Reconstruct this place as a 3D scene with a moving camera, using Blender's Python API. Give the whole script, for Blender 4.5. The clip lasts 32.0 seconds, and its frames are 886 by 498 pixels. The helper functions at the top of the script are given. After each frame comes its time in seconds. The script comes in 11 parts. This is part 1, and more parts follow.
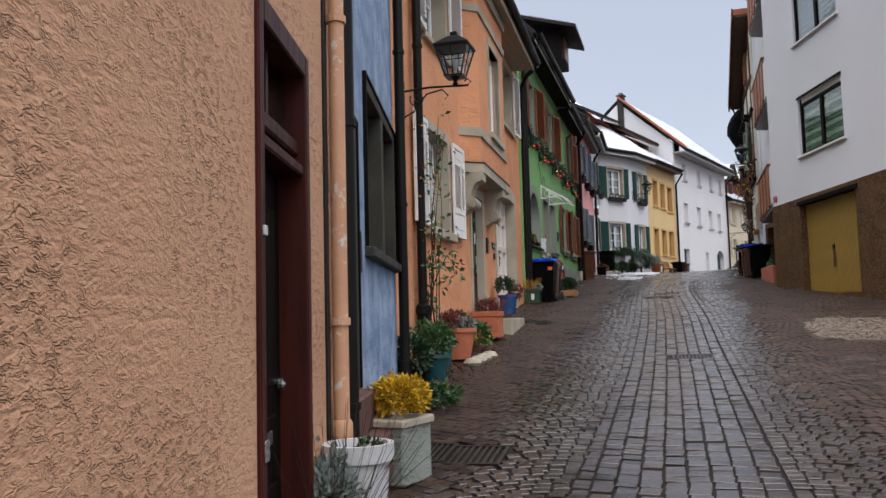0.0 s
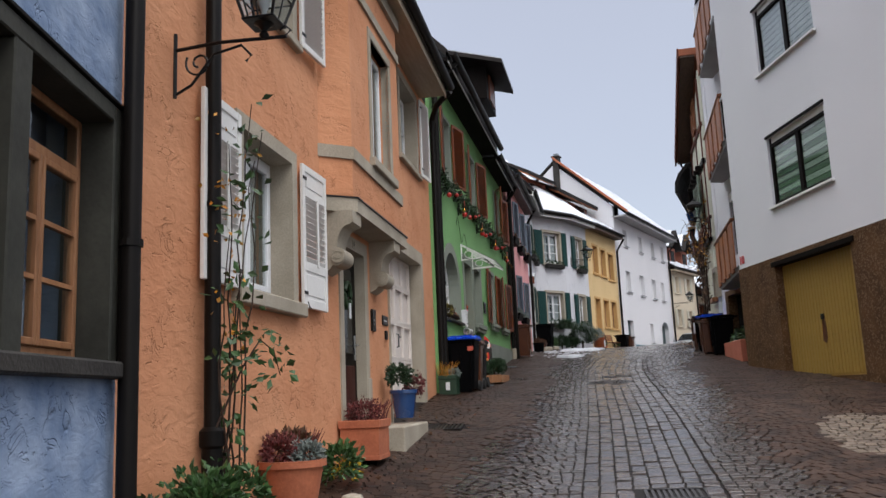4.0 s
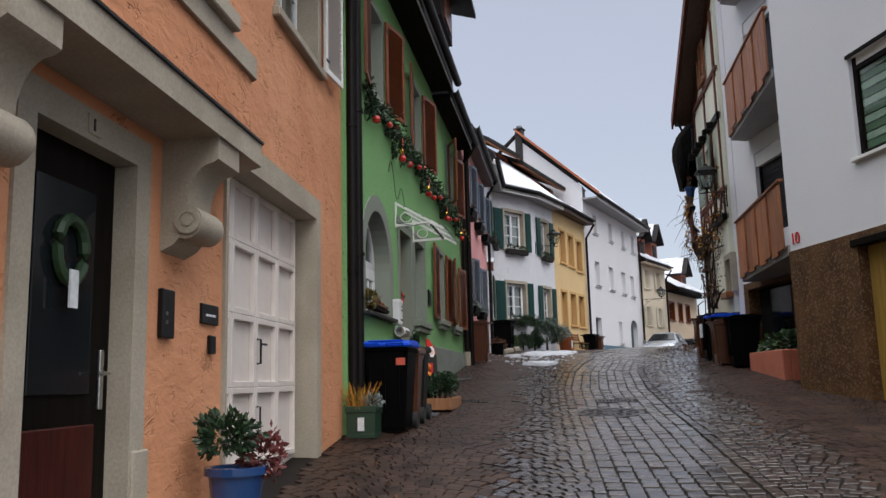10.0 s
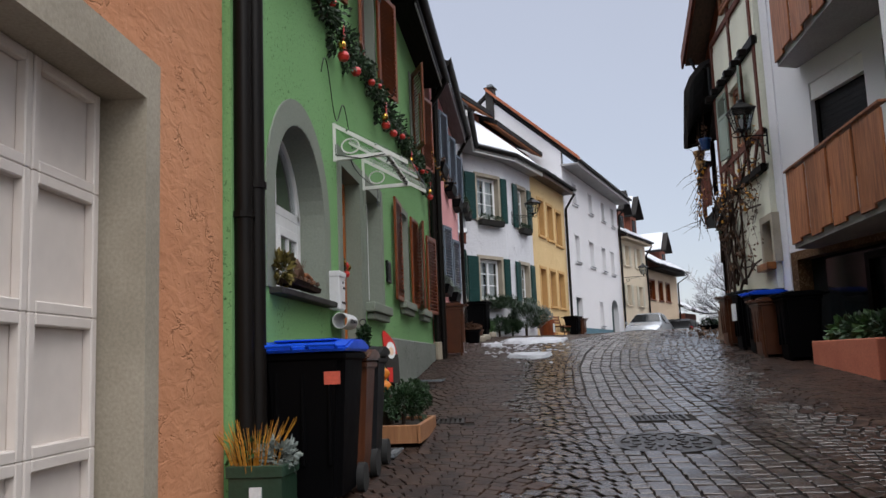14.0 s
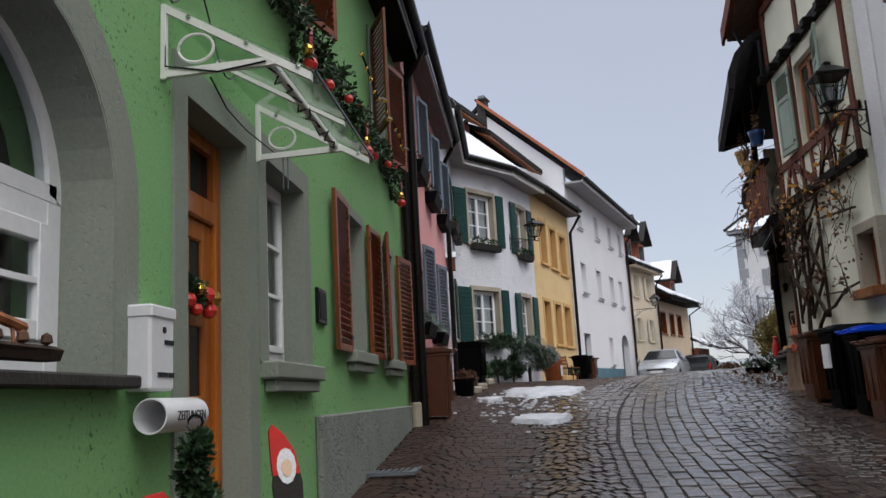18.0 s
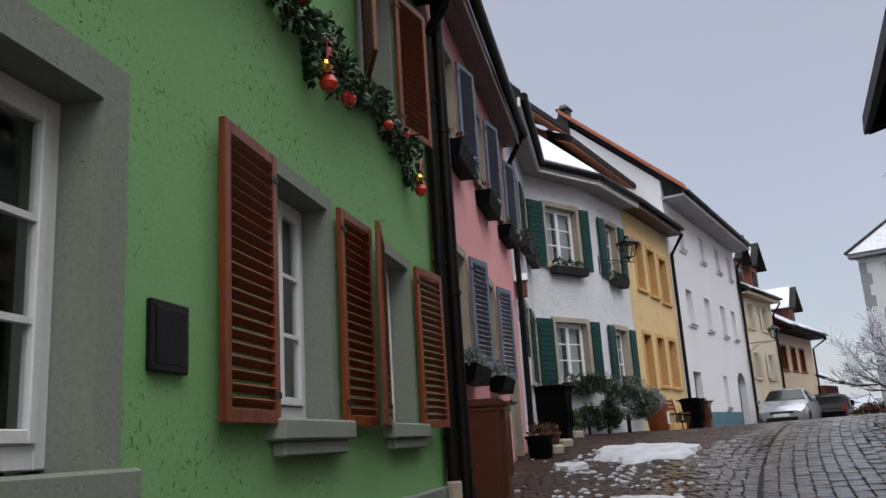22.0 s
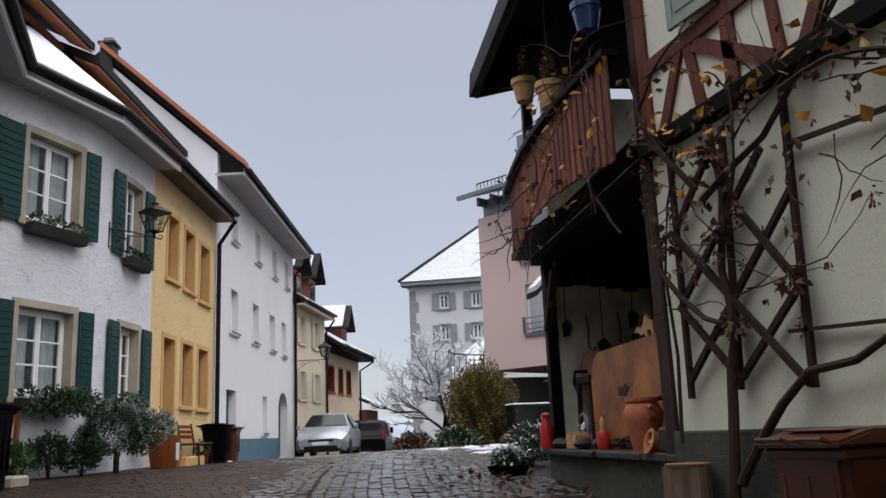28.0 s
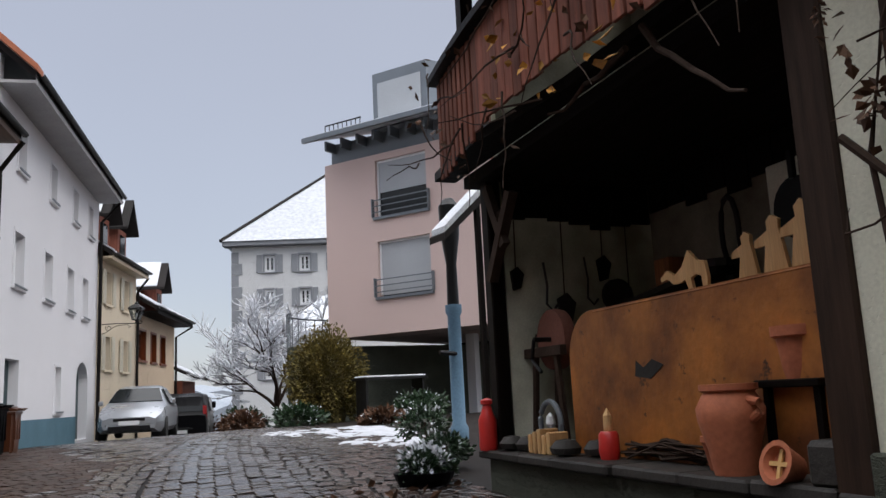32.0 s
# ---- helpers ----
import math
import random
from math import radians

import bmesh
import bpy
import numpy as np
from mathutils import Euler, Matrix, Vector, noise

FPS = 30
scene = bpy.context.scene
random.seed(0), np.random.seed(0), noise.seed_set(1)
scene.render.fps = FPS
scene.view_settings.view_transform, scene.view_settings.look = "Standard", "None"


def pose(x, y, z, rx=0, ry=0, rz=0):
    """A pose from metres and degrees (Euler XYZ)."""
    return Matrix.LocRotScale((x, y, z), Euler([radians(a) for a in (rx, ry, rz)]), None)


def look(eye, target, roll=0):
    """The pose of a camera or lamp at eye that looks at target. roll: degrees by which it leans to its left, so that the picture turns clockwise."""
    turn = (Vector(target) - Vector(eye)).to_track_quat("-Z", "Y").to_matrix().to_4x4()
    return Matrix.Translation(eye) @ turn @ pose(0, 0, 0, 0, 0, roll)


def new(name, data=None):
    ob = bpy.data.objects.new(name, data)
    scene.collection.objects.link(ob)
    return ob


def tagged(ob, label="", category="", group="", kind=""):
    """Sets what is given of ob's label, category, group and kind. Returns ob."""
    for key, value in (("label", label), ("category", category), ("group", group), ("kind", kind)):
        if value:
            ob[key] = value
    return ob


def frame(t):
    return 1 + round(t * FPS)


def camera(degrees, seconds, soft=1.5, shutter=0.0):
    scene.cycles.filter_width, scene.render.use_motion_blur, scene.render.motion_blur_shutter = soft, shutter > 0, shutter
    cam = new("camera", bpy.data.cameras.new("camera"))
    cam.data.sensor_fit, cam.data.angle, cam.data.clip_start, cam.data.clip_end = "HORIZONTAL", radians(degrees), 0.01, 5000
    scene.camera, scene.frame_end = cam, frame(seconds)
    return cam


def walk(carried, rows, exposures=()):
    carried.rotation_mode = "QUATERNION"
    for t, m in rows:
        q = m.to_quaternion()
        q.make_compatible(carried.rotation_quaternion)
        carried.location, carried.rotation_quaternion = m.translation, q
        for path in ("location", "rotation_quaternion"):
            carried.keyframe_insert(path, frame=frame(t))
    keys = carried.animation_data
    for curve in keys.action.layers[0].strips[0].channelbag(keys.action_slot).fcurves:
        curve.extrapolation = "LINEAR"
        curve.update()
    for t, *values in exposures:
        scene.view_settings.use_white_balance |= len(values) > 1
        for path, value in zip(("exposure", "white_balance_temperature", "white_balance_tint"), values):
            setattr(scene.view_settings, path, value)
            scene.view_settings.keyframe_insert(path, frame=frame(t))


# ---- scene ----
cam = camera(55.9, 32.0)
METRES, EYE, TILT, LEAN, TURN = 31.0, 1.55, 0.0, 0.0, 15.7
ROWS = [
    (0.0, 0.0, 0.0, 0.0, 0.12, 4.79, 1.49),
    (0.5, 0.0006, 0.0156, 0.001, 0.47, 5.15, 1.78),
    (1.0, 0.0041, 0.0325, 0.0024, 0.13, 6.16, 1.93),
    (1.5, 0.0087, 0.05, 0.0044, -0.3, 6.87, 1.95),
    (2.0, 0.0153, 0.0704, 0.0057, -1.08, 7.73, 2.08),
    (2.5, 0.0207, 0.0899, 0.0072, -1.92, 8.43, 2.27),
    (3.0, 0.0256, 0.1088, 0.0091, -2.71, 8.96, 2.35),
    (3.5, 0.0283, 0.1257, 0.0106, -3.44, 9.33, 2.43),
    (5.5, 0.0361, 0.1834, 0.0155, -4.3, 10.55, 2.42),
    (6.0, 0.0387, 0.1972, 0.0163, -4.46, 10.67, 2.52),
    (6.5, 0.0416, 0.2136, 0.0176, -4.71, 10.58, 2.46),
    (7.0, 0.0439, 0.2296, 0.0186, -4.53, 10.42, 2.47),
    (7.5, 0.0457, 0.2466, 0.0199, -4.32, 10.24, 2.5),
    (8.0, 0.0462, 0.2634, 0.0214, -4.53, 9.94, 2.44),
    (8.5, 0.0473, 0.2803, 0.0229, -4.95, 9.61, 2.34),
    (9.0, 0.0484, 0.2971, 0.0248, -5.64, 9.25, 2.19),
    (9.5, 0.0523, 0.3117, 0.0264, -6.46, 9.1, 1.82),
    (10.0, 0.0569, 0.3294, 0.0285, -7.37, 9.04, 1.47),
    (10.5, 0.0612, 0.3466, 0.0299, -7.9, 9.02, 1.0),
    (11.0, 0.064, 0.3644, 0.0313, -8.31, 8.87, 0.78),
    (11.5, 0.0662, 0.381, 0.0316, -8.4, 8.74, 0.78),
    (12.0, 0.0671, 0.3985, 0.0328, -8.54, 8.39, 0.85),
    (12.5, 0.068, 0.414, 0.0338, -8.43, 8.18, 1.2),
    (13.0, 0.0694, 0.4302, 0.0353, -8.68, 8.02, 1.61),
    (13.5, 0.071, 0.4469, 0.0369, -9.11, 7.94, 2.09),
    (14.0, 0.074, 0.4632, 0.0385, -9.84, 7.71, 2.25),
    (14.5, 0.0772, 0.4806, 0.0402, -10.71, 7.42, 2.21),
    (16.5, 0.0946, 0.5475, 0.0477, -12.51, 7.74, 2.37),
    (17.0, 0.0993, 0.5627, 0.0491, -12.0, 8.35, 2.56),
    (17.5, 0.102, 0.5789, 0.0508, -11.41, 9.16, 2.77),
    (18.0, 0.1045, 0.5929, 0.0519, -10.08, 10.1, 3.14),
    (18.5, 0.1071, 0.6063, 0.0527, -8.76, 10.77, 3.27),
    (19.0, 0.1088, 0.6196, 0.0538, -7.59, 11.0, 3.28),
    (19.5, 0.112, 0.633, 0.0549, -6.36, 11.19, 3.23),
    (20.0, 0.115, 0.6477, 0.0567, -5.22, 11.7, 3.46),
    (20.5, 0.1202, 0.6617, 0.0592, -3.9, 12.35, 3.39),
    (21.0, 0.1263, 0.6757, 0.0597, -3.08, 13.11, 3.86),
    (21.5, 0.1326, 0.6889, 0.0604, -2.67, 13.31, 3.85),
    (22.0, 0.1405, 0.7015, 0.0613, -3.25, 13.2, 3.57),
    (22.5, 0.1464, 0.7147, 0.0614, -4.7, 13.07, 3.42),
    (23.0, 0.152, 0.7279, 0.062, -6.6, 12.78, 3.12),
    (23.5, 0.1566, 0.7409, 0.0633, -9.44, 12.71, 2.88),
    (24.0, 0.161, 0.7534, 0.064, -12.41, 12.76, 3.04),
    (24.5, 0.1664, 0.7662, 0.0645, -15.51, 12.75, 3.05),
    (25.0, 0.1718, 0.7795, 0.0659, -18.72, 12.69, 2.95),
    (25.5, 0.1792, 0.7935, 0.068, -21.63, 12.65, 2.86),
    (26.0, 0.1849, 0.8068, 0.0695, -24.56, 12.83, 2.85),
    (26.5, 0.1924, 0.8182, 0.0712, -26.98, 13.0, 2.69),
    (28.5, 0.2162, 0.8641, 0.0745, -34.85, 12.23, 2.58),
    (29.0, 0.2226, 0.8766, 0.0757, -36.29, 11.93, 2.79),
    (29.5, 0.2278, 0.8899, 0.0763, -37.79, 11.77, 3.07),
    (30.0, 0.2336, 0.9038, 0.0774, -39.27, 11.52, 3.17),
    (30.5, 0.2386, 0.9173, 0.0784, -41.06, 11.13, 3.1),
    (31.0, 0.2433, 0.93, 0.0794, -42.64, 10.8, 2.88),
    (31.5, 0.2485, 0.9418, 0.0807, -44.21, 10.34, 2.8),
    (32.0, 0.2527, 0.9539, 0.0818, -45.68, 9.82, 2.76),
]

EXPOSURES = [(0.0, 0.12), (5.0, 0.10), (9.0, 0.03), (13.0, 0.04), (16.0, 0.05), (20.0, -0.10), (23.0, -0.13), (25.0, -0.10), (29.0, -0.08), (32.0, -0.08)]
walk(cam, [(t, pose(0, 0, EYE, TILT, LEAN, TURN) @ pose(METRES * x, METRES * y, METRES * z, 90 + pitch, roll, yaw)) for t, x, y, z, yaw, pitch, roll in ROWS], EXPOSURES)

# ---- overcast winter daylight ----
world = bpy.data.worlds.new("overcast")
scene.world = world
world.use_nodes = True
wn, wl = world.node_tree.nodes, world.node_tree.links
wn.clear()
w_out, w_bg, w_sky = wn.new("ShaderNodeOutputWorld"), wn.new("ShaderNodeBackground"), wn.new("ShaderNodeTexSky")
w_sky.sky_type, w_sky.sun_disc, w_sky.sun_elevation, w_sky.sun_rotation = "NISHITA", False, radians(38), radians(150)
w_tc, w_sep, w_ramp, w_mix = wn.new("ShaderNodeTexCoord"), wn.new("ShaderNodeSeparateXYZ"), wn.new("ShaderNodeValToRGB"), wn.new("ShaderNodeMix")
w_cl, w_clmix = wn.new("ShaderNodeTexNoise"), wn.new("ShaderNodeMix")
# cloud cover: brighter towards the zenith, as under a closed sky
w_ramp.color_ramp.elements[0].position, w_ramp.color_ramp.elements[0].color = 0.0, (0.50, 0.52, 0.59, 1)
w_ramp.color_ramp.elements[1].position, w_ramp.color_ramp.elements[1].color = 1.0, (4.6, 4.6, 4.7, 1)
e = w_ramp.color_ramp.elements.new(0.50)
e.color = (0.47, 0.49, 0.575, 1)
e = w_ramp.color_ramp.elements.new(0.74)
e.color = (2.3, 2.32, 2.42, 1)
w_mix.data_type, w_mix.inputs["Factor"].default_value = "RGBA", 0.96
w_clmix.data_type, w_clmix.blend_type, w_clmix.inputs["Factor"].default_value = "RGBA", "MULTIPLY", 0.10
w_cl.inputs["Scale"].default_value, w_cl.inputs["Detail"].default_value = 2.2, 4
wl.new(w_tc.outputs["Generated"], w_sep.inputs[0])
wl.new(w_sep.outputs["Z"], w_ramp.inputs[0])
wl.new(w_sky.outputs[0], w_mix.inputs["A"])
wl.new(w_ramp.outputs[0], w_mix.inputs["B"])
wl.new(w_tc.outputs["Generated"], w_cl.inputs["Vector"])
wl.new(w_mix.outputs["Result"], w_clmix.inputs["A"])
wl.new(w_cl.outputs["Fac"], w_clmix.inputs["B"])
wl.new(w_clmix.outputs["Result"], w_bg.inputs["Color"])
w_bg.inputs["Strength"].default_value = 1.0
wl.new(w_bg.outputs[0], w_out.inputs[0])
sun_data = bpy.data.lights.new("sun", "SUN")
sun_data.energy, sun_data.angle, sun_data.color = 1.15, radians(40), (1.0, 0.97, 0.93)
sun = new("sun", sun_data)
sun.matrix_world = look((11, -9, 20), (0, 12, 0))


# ---- materials ----
def nodes_of(name):
    m = bpy.data.materials.new(name)
    m.use_nodes = True
    nt = m.node_tree
    return m, nt.nodes, nt.links, nt.nodes["Principled BSDF"]


def rgb(c):
    return (c[0], c[1], c[2], 1)


def mat(name, col, rough=0.75, col2=None, scale=1.2, fine=35, amount=0.5, bump=0.25, dist=0.01, metal=0.0, stretch=(1, 1, 1), rnd=0.0, spec=0.5, coat=0.0, wear=None, wear_at=0.62, rvar=0.12, grain=0.12):
    """A surface with broad stains, fine grain, relief and some change from piece to piece."""
    m, n, l, b = nodes_of(name)
    col2 = col2 or tuple(c * 0.72 for c in col)
    tc, mp = n.new("ShaderNodeTexCoord"), n.new("ShaderNodeMapping")
    mp.inputs["Scale"].default_value = stretch
    l.new(tc.outputs["Object"], mp.inputs["Vector"])
    n1, n2 = n.new("ShaderNodeTexNoise"), n.new("ShaderNodeTexNoise")
    n1.inputs["Scale"].default_value, n1.inputs["Detail"].default_value = scale, 5
    n2.inputs["Scale"].default_value, n2.inputs["Detail"].default_value = fine, 4
    l.new(mp.outputs[0], n1.inputs["Vector"]), l.new(mp.outputs[0], n2.inputs["Vector"])
    r1 = n.new("ShaderNodeMapRange")
    r1.inputs["From Min"].default_value, r1.inputs["From Max"].default_value = 0.35, 0.68
    r1.inputs["To Max"].default_value = amount
    l.new(n1.outputs["Fac"], r1.inputs["Value"])
    mx = n.new("ShaderNodeMix")
    mx.data_type = "RGBA"
    mx.inputs["A"].default_value, mx.inputs["B"].default_value = rgb(col), rgb(col2)
    l.new(r1.outputs[0], mx.inputs["Factor"])
    # fine grain
    hs = n.new("ShaderNodeHueSaturation")
    r2 = n.new("ShaderNodeMapRange")
    r2.inputs["From Min"].default_value, r2.inputs["From Max"].default_value = 0.3, 0.7
    r2.inputs["To Min"].default_value, r2.inputs["To Max"].default_value = 1 - grain, 1 + grain
    l.new(n2.outputs["Fac"], r2.inputs["Value"])
    top = r2.outputs[0]
    if rnd:
        oi, ge, ad, mr, ml = n.new("ShaderNodeObjectInfo"), n.new("ShaderNodeNewGeometry"), n.new("ShaderNodeMath"), n.new("ShaderNodeMapRange"), n.new("ShaderNodeMath")
        ad.operation = "ADD"
        fr = n.new("ShaderNodeMath")
        fr.operation = "FRACT"
        l.new(oi.outputs["Random"], ad.inputs[0]), l.new(ge.outputs["Random Per Island"], ad.inputs[1]), l.new(ad.outputs[0], fr.inputs[0])
        mr.inputs["To Min"].default_value, mr.inputs["To Max"].default_value = 1 - rnd, 1 + rnd
        l.new(fr.outputs[0], mr.inputs["Value"])
        ml.operation = "MULTIPLY"
        l.new(mr.outputs[0], ml.inputs[0]), l.new(r2.outputs[0], ml.inputs[1])
        top = ml.outputs[0]
    l.new(top, hs.inputs["Value"])
    l.new(mx.outputs["Result"], hs.inputs["Color"])
    colour = hs.outputs[0]
    if wear:
        n3, r3, m3 = n.new("ShaderNodeTexNoise"), n.new("ShaderNodeMapRange"), n.new("ShaderNodeMix")
        n3.inputs["Scale"].default_value, n3.inputs["Detail"].default_value, n3.inputs["Roughness"].default_value = scale * 3.3, 8, 0.7
        l.new(tc.outputs["Object"], n3.inputs["Vector"])
        r3.inputs["From Min"].default_value, r3.inputs["From Max"].default_value = wear_at, wear_at + 0.06
        l.new(n3.outputs["Fac"], r3.inputs["Value"])
        m3.data_type = "RGBA"
        m3.inputs["B"].default_value = rgb(wear)
        l.new(r3.outputs[0], m3.inputs["Factor"]), l.new(colour, m3.inputs["A"])
        colour = m3.outputs["Result"]
    l.new(colour, b.inputs["Base Color"])
    r4 = n.new("ShaderNodeMapRange")
    r4.inputs["To Min"].default_value, r4.inputs["To Max"].default_value = max(0.02, rough - rvar), min(1, rough + rvar)
    l.new(n1.outputs["Fac"], r4.inputs["Value"]), l.new(r4.outputs[0], b.inputs["Roughness"])
    b.inputs["Metallic"].default_value, b.inputs["Specular IOR Level"].default_value, b.inputs["Coat Weight"].default_value = metal, spec, coat
    if bump:
        bp = n.new("ShaderNodeBump")
        bp.inputs["Strength"].default_value, bp.inputs["Distance"].default_value = bump, dist
        l.new(n2.outputs["Fac"], bp.inputs["Height"]), l.new(bp.outputs[0], b.inputs["Normal"])
    return m


def stucco(name, col, col2, kind="rough", scale=1.0, amount=0.5, wear=None, wear_at=0.62, pits=0.0):
    """Render on a wall: 'rough' thrown stucco with worm tracks, 'trowel' with soft waves and scattered scuffs, or 'smooth' with patches of pits."""
    m = mat(name, col, 0.88, col2, scale=scale, fine=55, amount=amount, bump=0, wear=wear, wear_at=wear_at, spec=0.22, grain=0.05 if kind == "trowel" else 0.08)
    n, l, b = m.node_tree.nodes, m.node_tree.links, m.node_tree.nodes["Principled BSDF"]
    tc = n.new("ShaderNodeTexCoord")
    def noise_tex(sc, det, dist=0.0, rough=0.5, vec=None):
        k = n.new("ShaderNodeTexNoise")
        k.inputs["Scale"].default_value, k.inputs["Detail"].default_value, k.inputs["Distortion"].default_value, k.inputs["Roughness"].default_value = sc, det, dist, rough
        l.new(vec or tc.outputs["Object"], k.inputs["Vector"])
        return k.outputs["Fac"]
    def ranged(x, a0, a1, b0=0.0, b1=1.0):
        k = n.new("ShaderNodeMapRange")
        for key, v in (("From Min", a0), ("From Max", a1), ("To Min", b0), ("To Max", b1)):
            k.inputs[key].default_value = v
        l.new(x, k.inputs["Value"])
        return k.outputs[0]
    def maths(op, x, y, z=None):
        k = n.new("ShaderNodeMath")
        k.operation = op
        for i, v in enumerate((x, y, z)):
            if v is None:
                continue
            if isinstance(v, (int, float)):
                k.inputs[i].default_value = v
            else:
                l.new(v, k.inputs[i])
        return k.outputs[0]
    def ridge(x, width):
        return ranged(maths("ABSOLUTE", maths("SUBTRACT", x, 0.5), 0.0), 0.0, width, 1.0, 0.0)
    mp = n.new("ShaderNodeMapping")
    mp.inputs["Scale"].default_value = (0.7, 0.7, 1.5)
    l.new(tc.outputs["Object"], mp.inputs["Vector"])
    v2 = mp.outputs["Vector"]
    dark = None
    if kind == "rough":
        grain, lump, worm = noise_tex(70, 5), noise_tex(24, 3, vec=v2), noise_tex(26, 2, 1.8, vec=v2)
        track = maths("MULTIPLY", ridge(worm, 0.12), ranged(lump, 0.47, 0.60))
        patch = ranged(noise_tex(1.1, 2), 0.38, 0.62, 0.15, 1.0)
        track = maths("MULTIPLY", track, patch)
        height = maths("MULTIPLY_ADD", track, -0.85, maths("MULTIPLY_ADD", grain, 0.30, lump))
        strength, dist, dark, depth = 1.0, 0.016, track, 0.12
    elif kind == "trowel":
        wave, mid, worm, gate = noise_tex(2.6, 3), noise_tex(9, 3, 0.8, vec=v2), noise_tex(3.4, 3, 2.2, 0.55), noise_tex(2.9, 3)
        scuff = maths("MULTIPLY", ridge(worm, 0.030), ranged(gate, 0.55, 0.63))
        spot = maths("MULTIPLY", ranged(noise_tex(11, 3, 1.6, vec=v2), 0.63, 0.70), ranged(gate, 0.44, 0.52))
        scuff = maths("MAXIMUM", scuff, maths("MULTIPLY", spot, 0.7))
        height = maths("MULTIPLY_ADD", scuff, -0.34, maths("MULTIPLY_ADD", noise_tex(48, 3), 0.05, maths("MULTIPLY_ADD", mid, 0.42, wave)))
        strength, dist, dark, depth = 0.80, 0.036, scuff, 0.14
    else:
        grain, soft = noise_tex(42, 4), noise_tex(5, 3)
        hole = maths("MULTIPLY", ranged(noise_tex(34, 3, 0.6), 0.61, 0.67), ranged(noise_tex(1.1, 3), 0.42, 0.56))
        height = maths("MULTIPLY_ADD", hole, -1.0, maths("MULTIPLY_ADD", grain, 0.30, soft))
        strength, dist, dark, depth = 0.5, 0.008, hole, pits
    # hollows also darken in colour, painting shade into tracks, scuffs and pits
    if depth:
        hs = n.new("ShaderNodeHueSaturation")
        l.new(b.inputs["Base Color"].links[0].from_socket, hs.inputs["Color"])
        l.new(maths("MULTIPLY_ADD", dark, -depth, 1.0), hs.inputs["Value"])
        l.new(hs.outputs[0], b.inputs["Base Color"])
    bp = n.new("ShaderNodeBump")
    bp.inputs["Strength"].default_value, bp.inputs["Distance"].default_value = strength, dist
    l.new(height, bp.inputs["Height"]), l.new(bp.outputs[0], b.inputs["Normal"])
    return m


def wood(name, col, col2, rough=0.5, along="z", coat=0.0, rnd=0.12, spec=0.35):
    s = {"x": (1.2, 14, 14), "y": (14, 1.2, 14), "z": (14, 14, 1.2)}[along]
    return mat(name, col, rough, col2, scale=1.6, fine=9, amount=0.9, bump=0.2, dist=0.004, stretch=s, rnd=rnd, coat=coat, spec=spec)


def glass(name, tint=(0.86, 0.9, 0.9), gloss_rough=0.03, power=4.0):
    m, n, l, b = nodes_of(name)
    n.remove(b)
    tr, gl, fr, mx, pw = n.new("ShaderNodeBsdfTransparent"), n.new("ShaderNodeBsdfGlossy"), n.new("ShaderNodeLayerWeight"), n.new("ShaderNodeMixShader"), n.new("ShaderNodeMath")
    tr.inputs[0].default_value, gl.inputs["Roughness"].default_value = rgb(tint), gloss_rough
    pw.operation, pw.inputs[1].default_value = "POWER", power
    l.new(fr.outputs["Facing"], pw.inputs[0])
    ad = n.new("ShaderNodeMath")
    ad.operation, ad.inputs[1].default_value = "ADD", 0.03
    l.new(pw.outputs[0], ad.inputs[0])
    tn, bp = n.new("ShaderNodeTexNoise"), n.new("ShaderNodeBump")
    tn.inputs["Scale"].default_value, bp.inputs["Strength"].default_value, bp.inputs["Distance"].default_value = 2.5, 0.06, 0.02
    l.new(tn.outputs["Fac"], bp.inputs["Height"]), l.new(bp.outputs[0], gl.inputs["Normal"])
    l.new(ad.outputs[0], mx.inputs[0]), l.new(tr.outputs[0], mx.inputs[1]), l.new(gl.outputs[0], mx.inputs[2])
    l.new(mx.outputs[0], n["Material Output"].inputs["Surface"])
    return m


M = {}
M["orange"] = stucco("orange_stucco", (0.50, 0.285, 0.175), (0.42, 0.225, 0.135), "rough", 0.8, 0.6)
M["blue"] = stucco("blue_limewash", (0.135, 0.195, 0.31), (0.285, 0.355, 0.475), "trowel", 3.2, 1.0)
M["peach"] = stucco("peach_plaster", (0.61, 0.29, 0.155), (0.52, 0.22, 0.11), "trowel", 0.9, 0.85)
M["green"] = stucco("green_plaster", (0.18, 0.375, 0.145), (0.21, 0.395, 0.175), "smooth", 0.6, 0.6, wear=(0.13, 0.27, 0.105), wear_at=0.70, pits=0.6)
M["greyband"] = stucco("grey_green_band", (0.225, 0.25, 0.21), (0.19, 0.215, 0.18), "smooth", 0.8, 0.5)
M["plinth"] = stucco("grey_roughcast", (0.23, 0.25, 0.225), (0.17, 0.19, 0.165), "rough", 1.5, 0.6)
M["pink"] = stucco("pink_plaster", (0.79, 0.385, 0.38), (0.70, 0.315, 0.315), "smooth", 0.5, 0.5)
M["white"] = stucco("white_plaster", (0.64, 0.64, 0.67), (0.56, 0.565, 0.60), "trowel", 0.4, 0.5)
M["white2"] = mat("smooth_white_render", (0.68, 0.675, 0.70), 0.85, (0.60, 0.60, 0.625), scale=0.35, fine=60, amount=0.6, bump=0.12, dist=0.004)
M["yellow"] = stucco("yellow_plaster", (0.66, 0.48, 0.25), (0.57, 0.405, 0.20), "trowel", 0.5, 0.5)
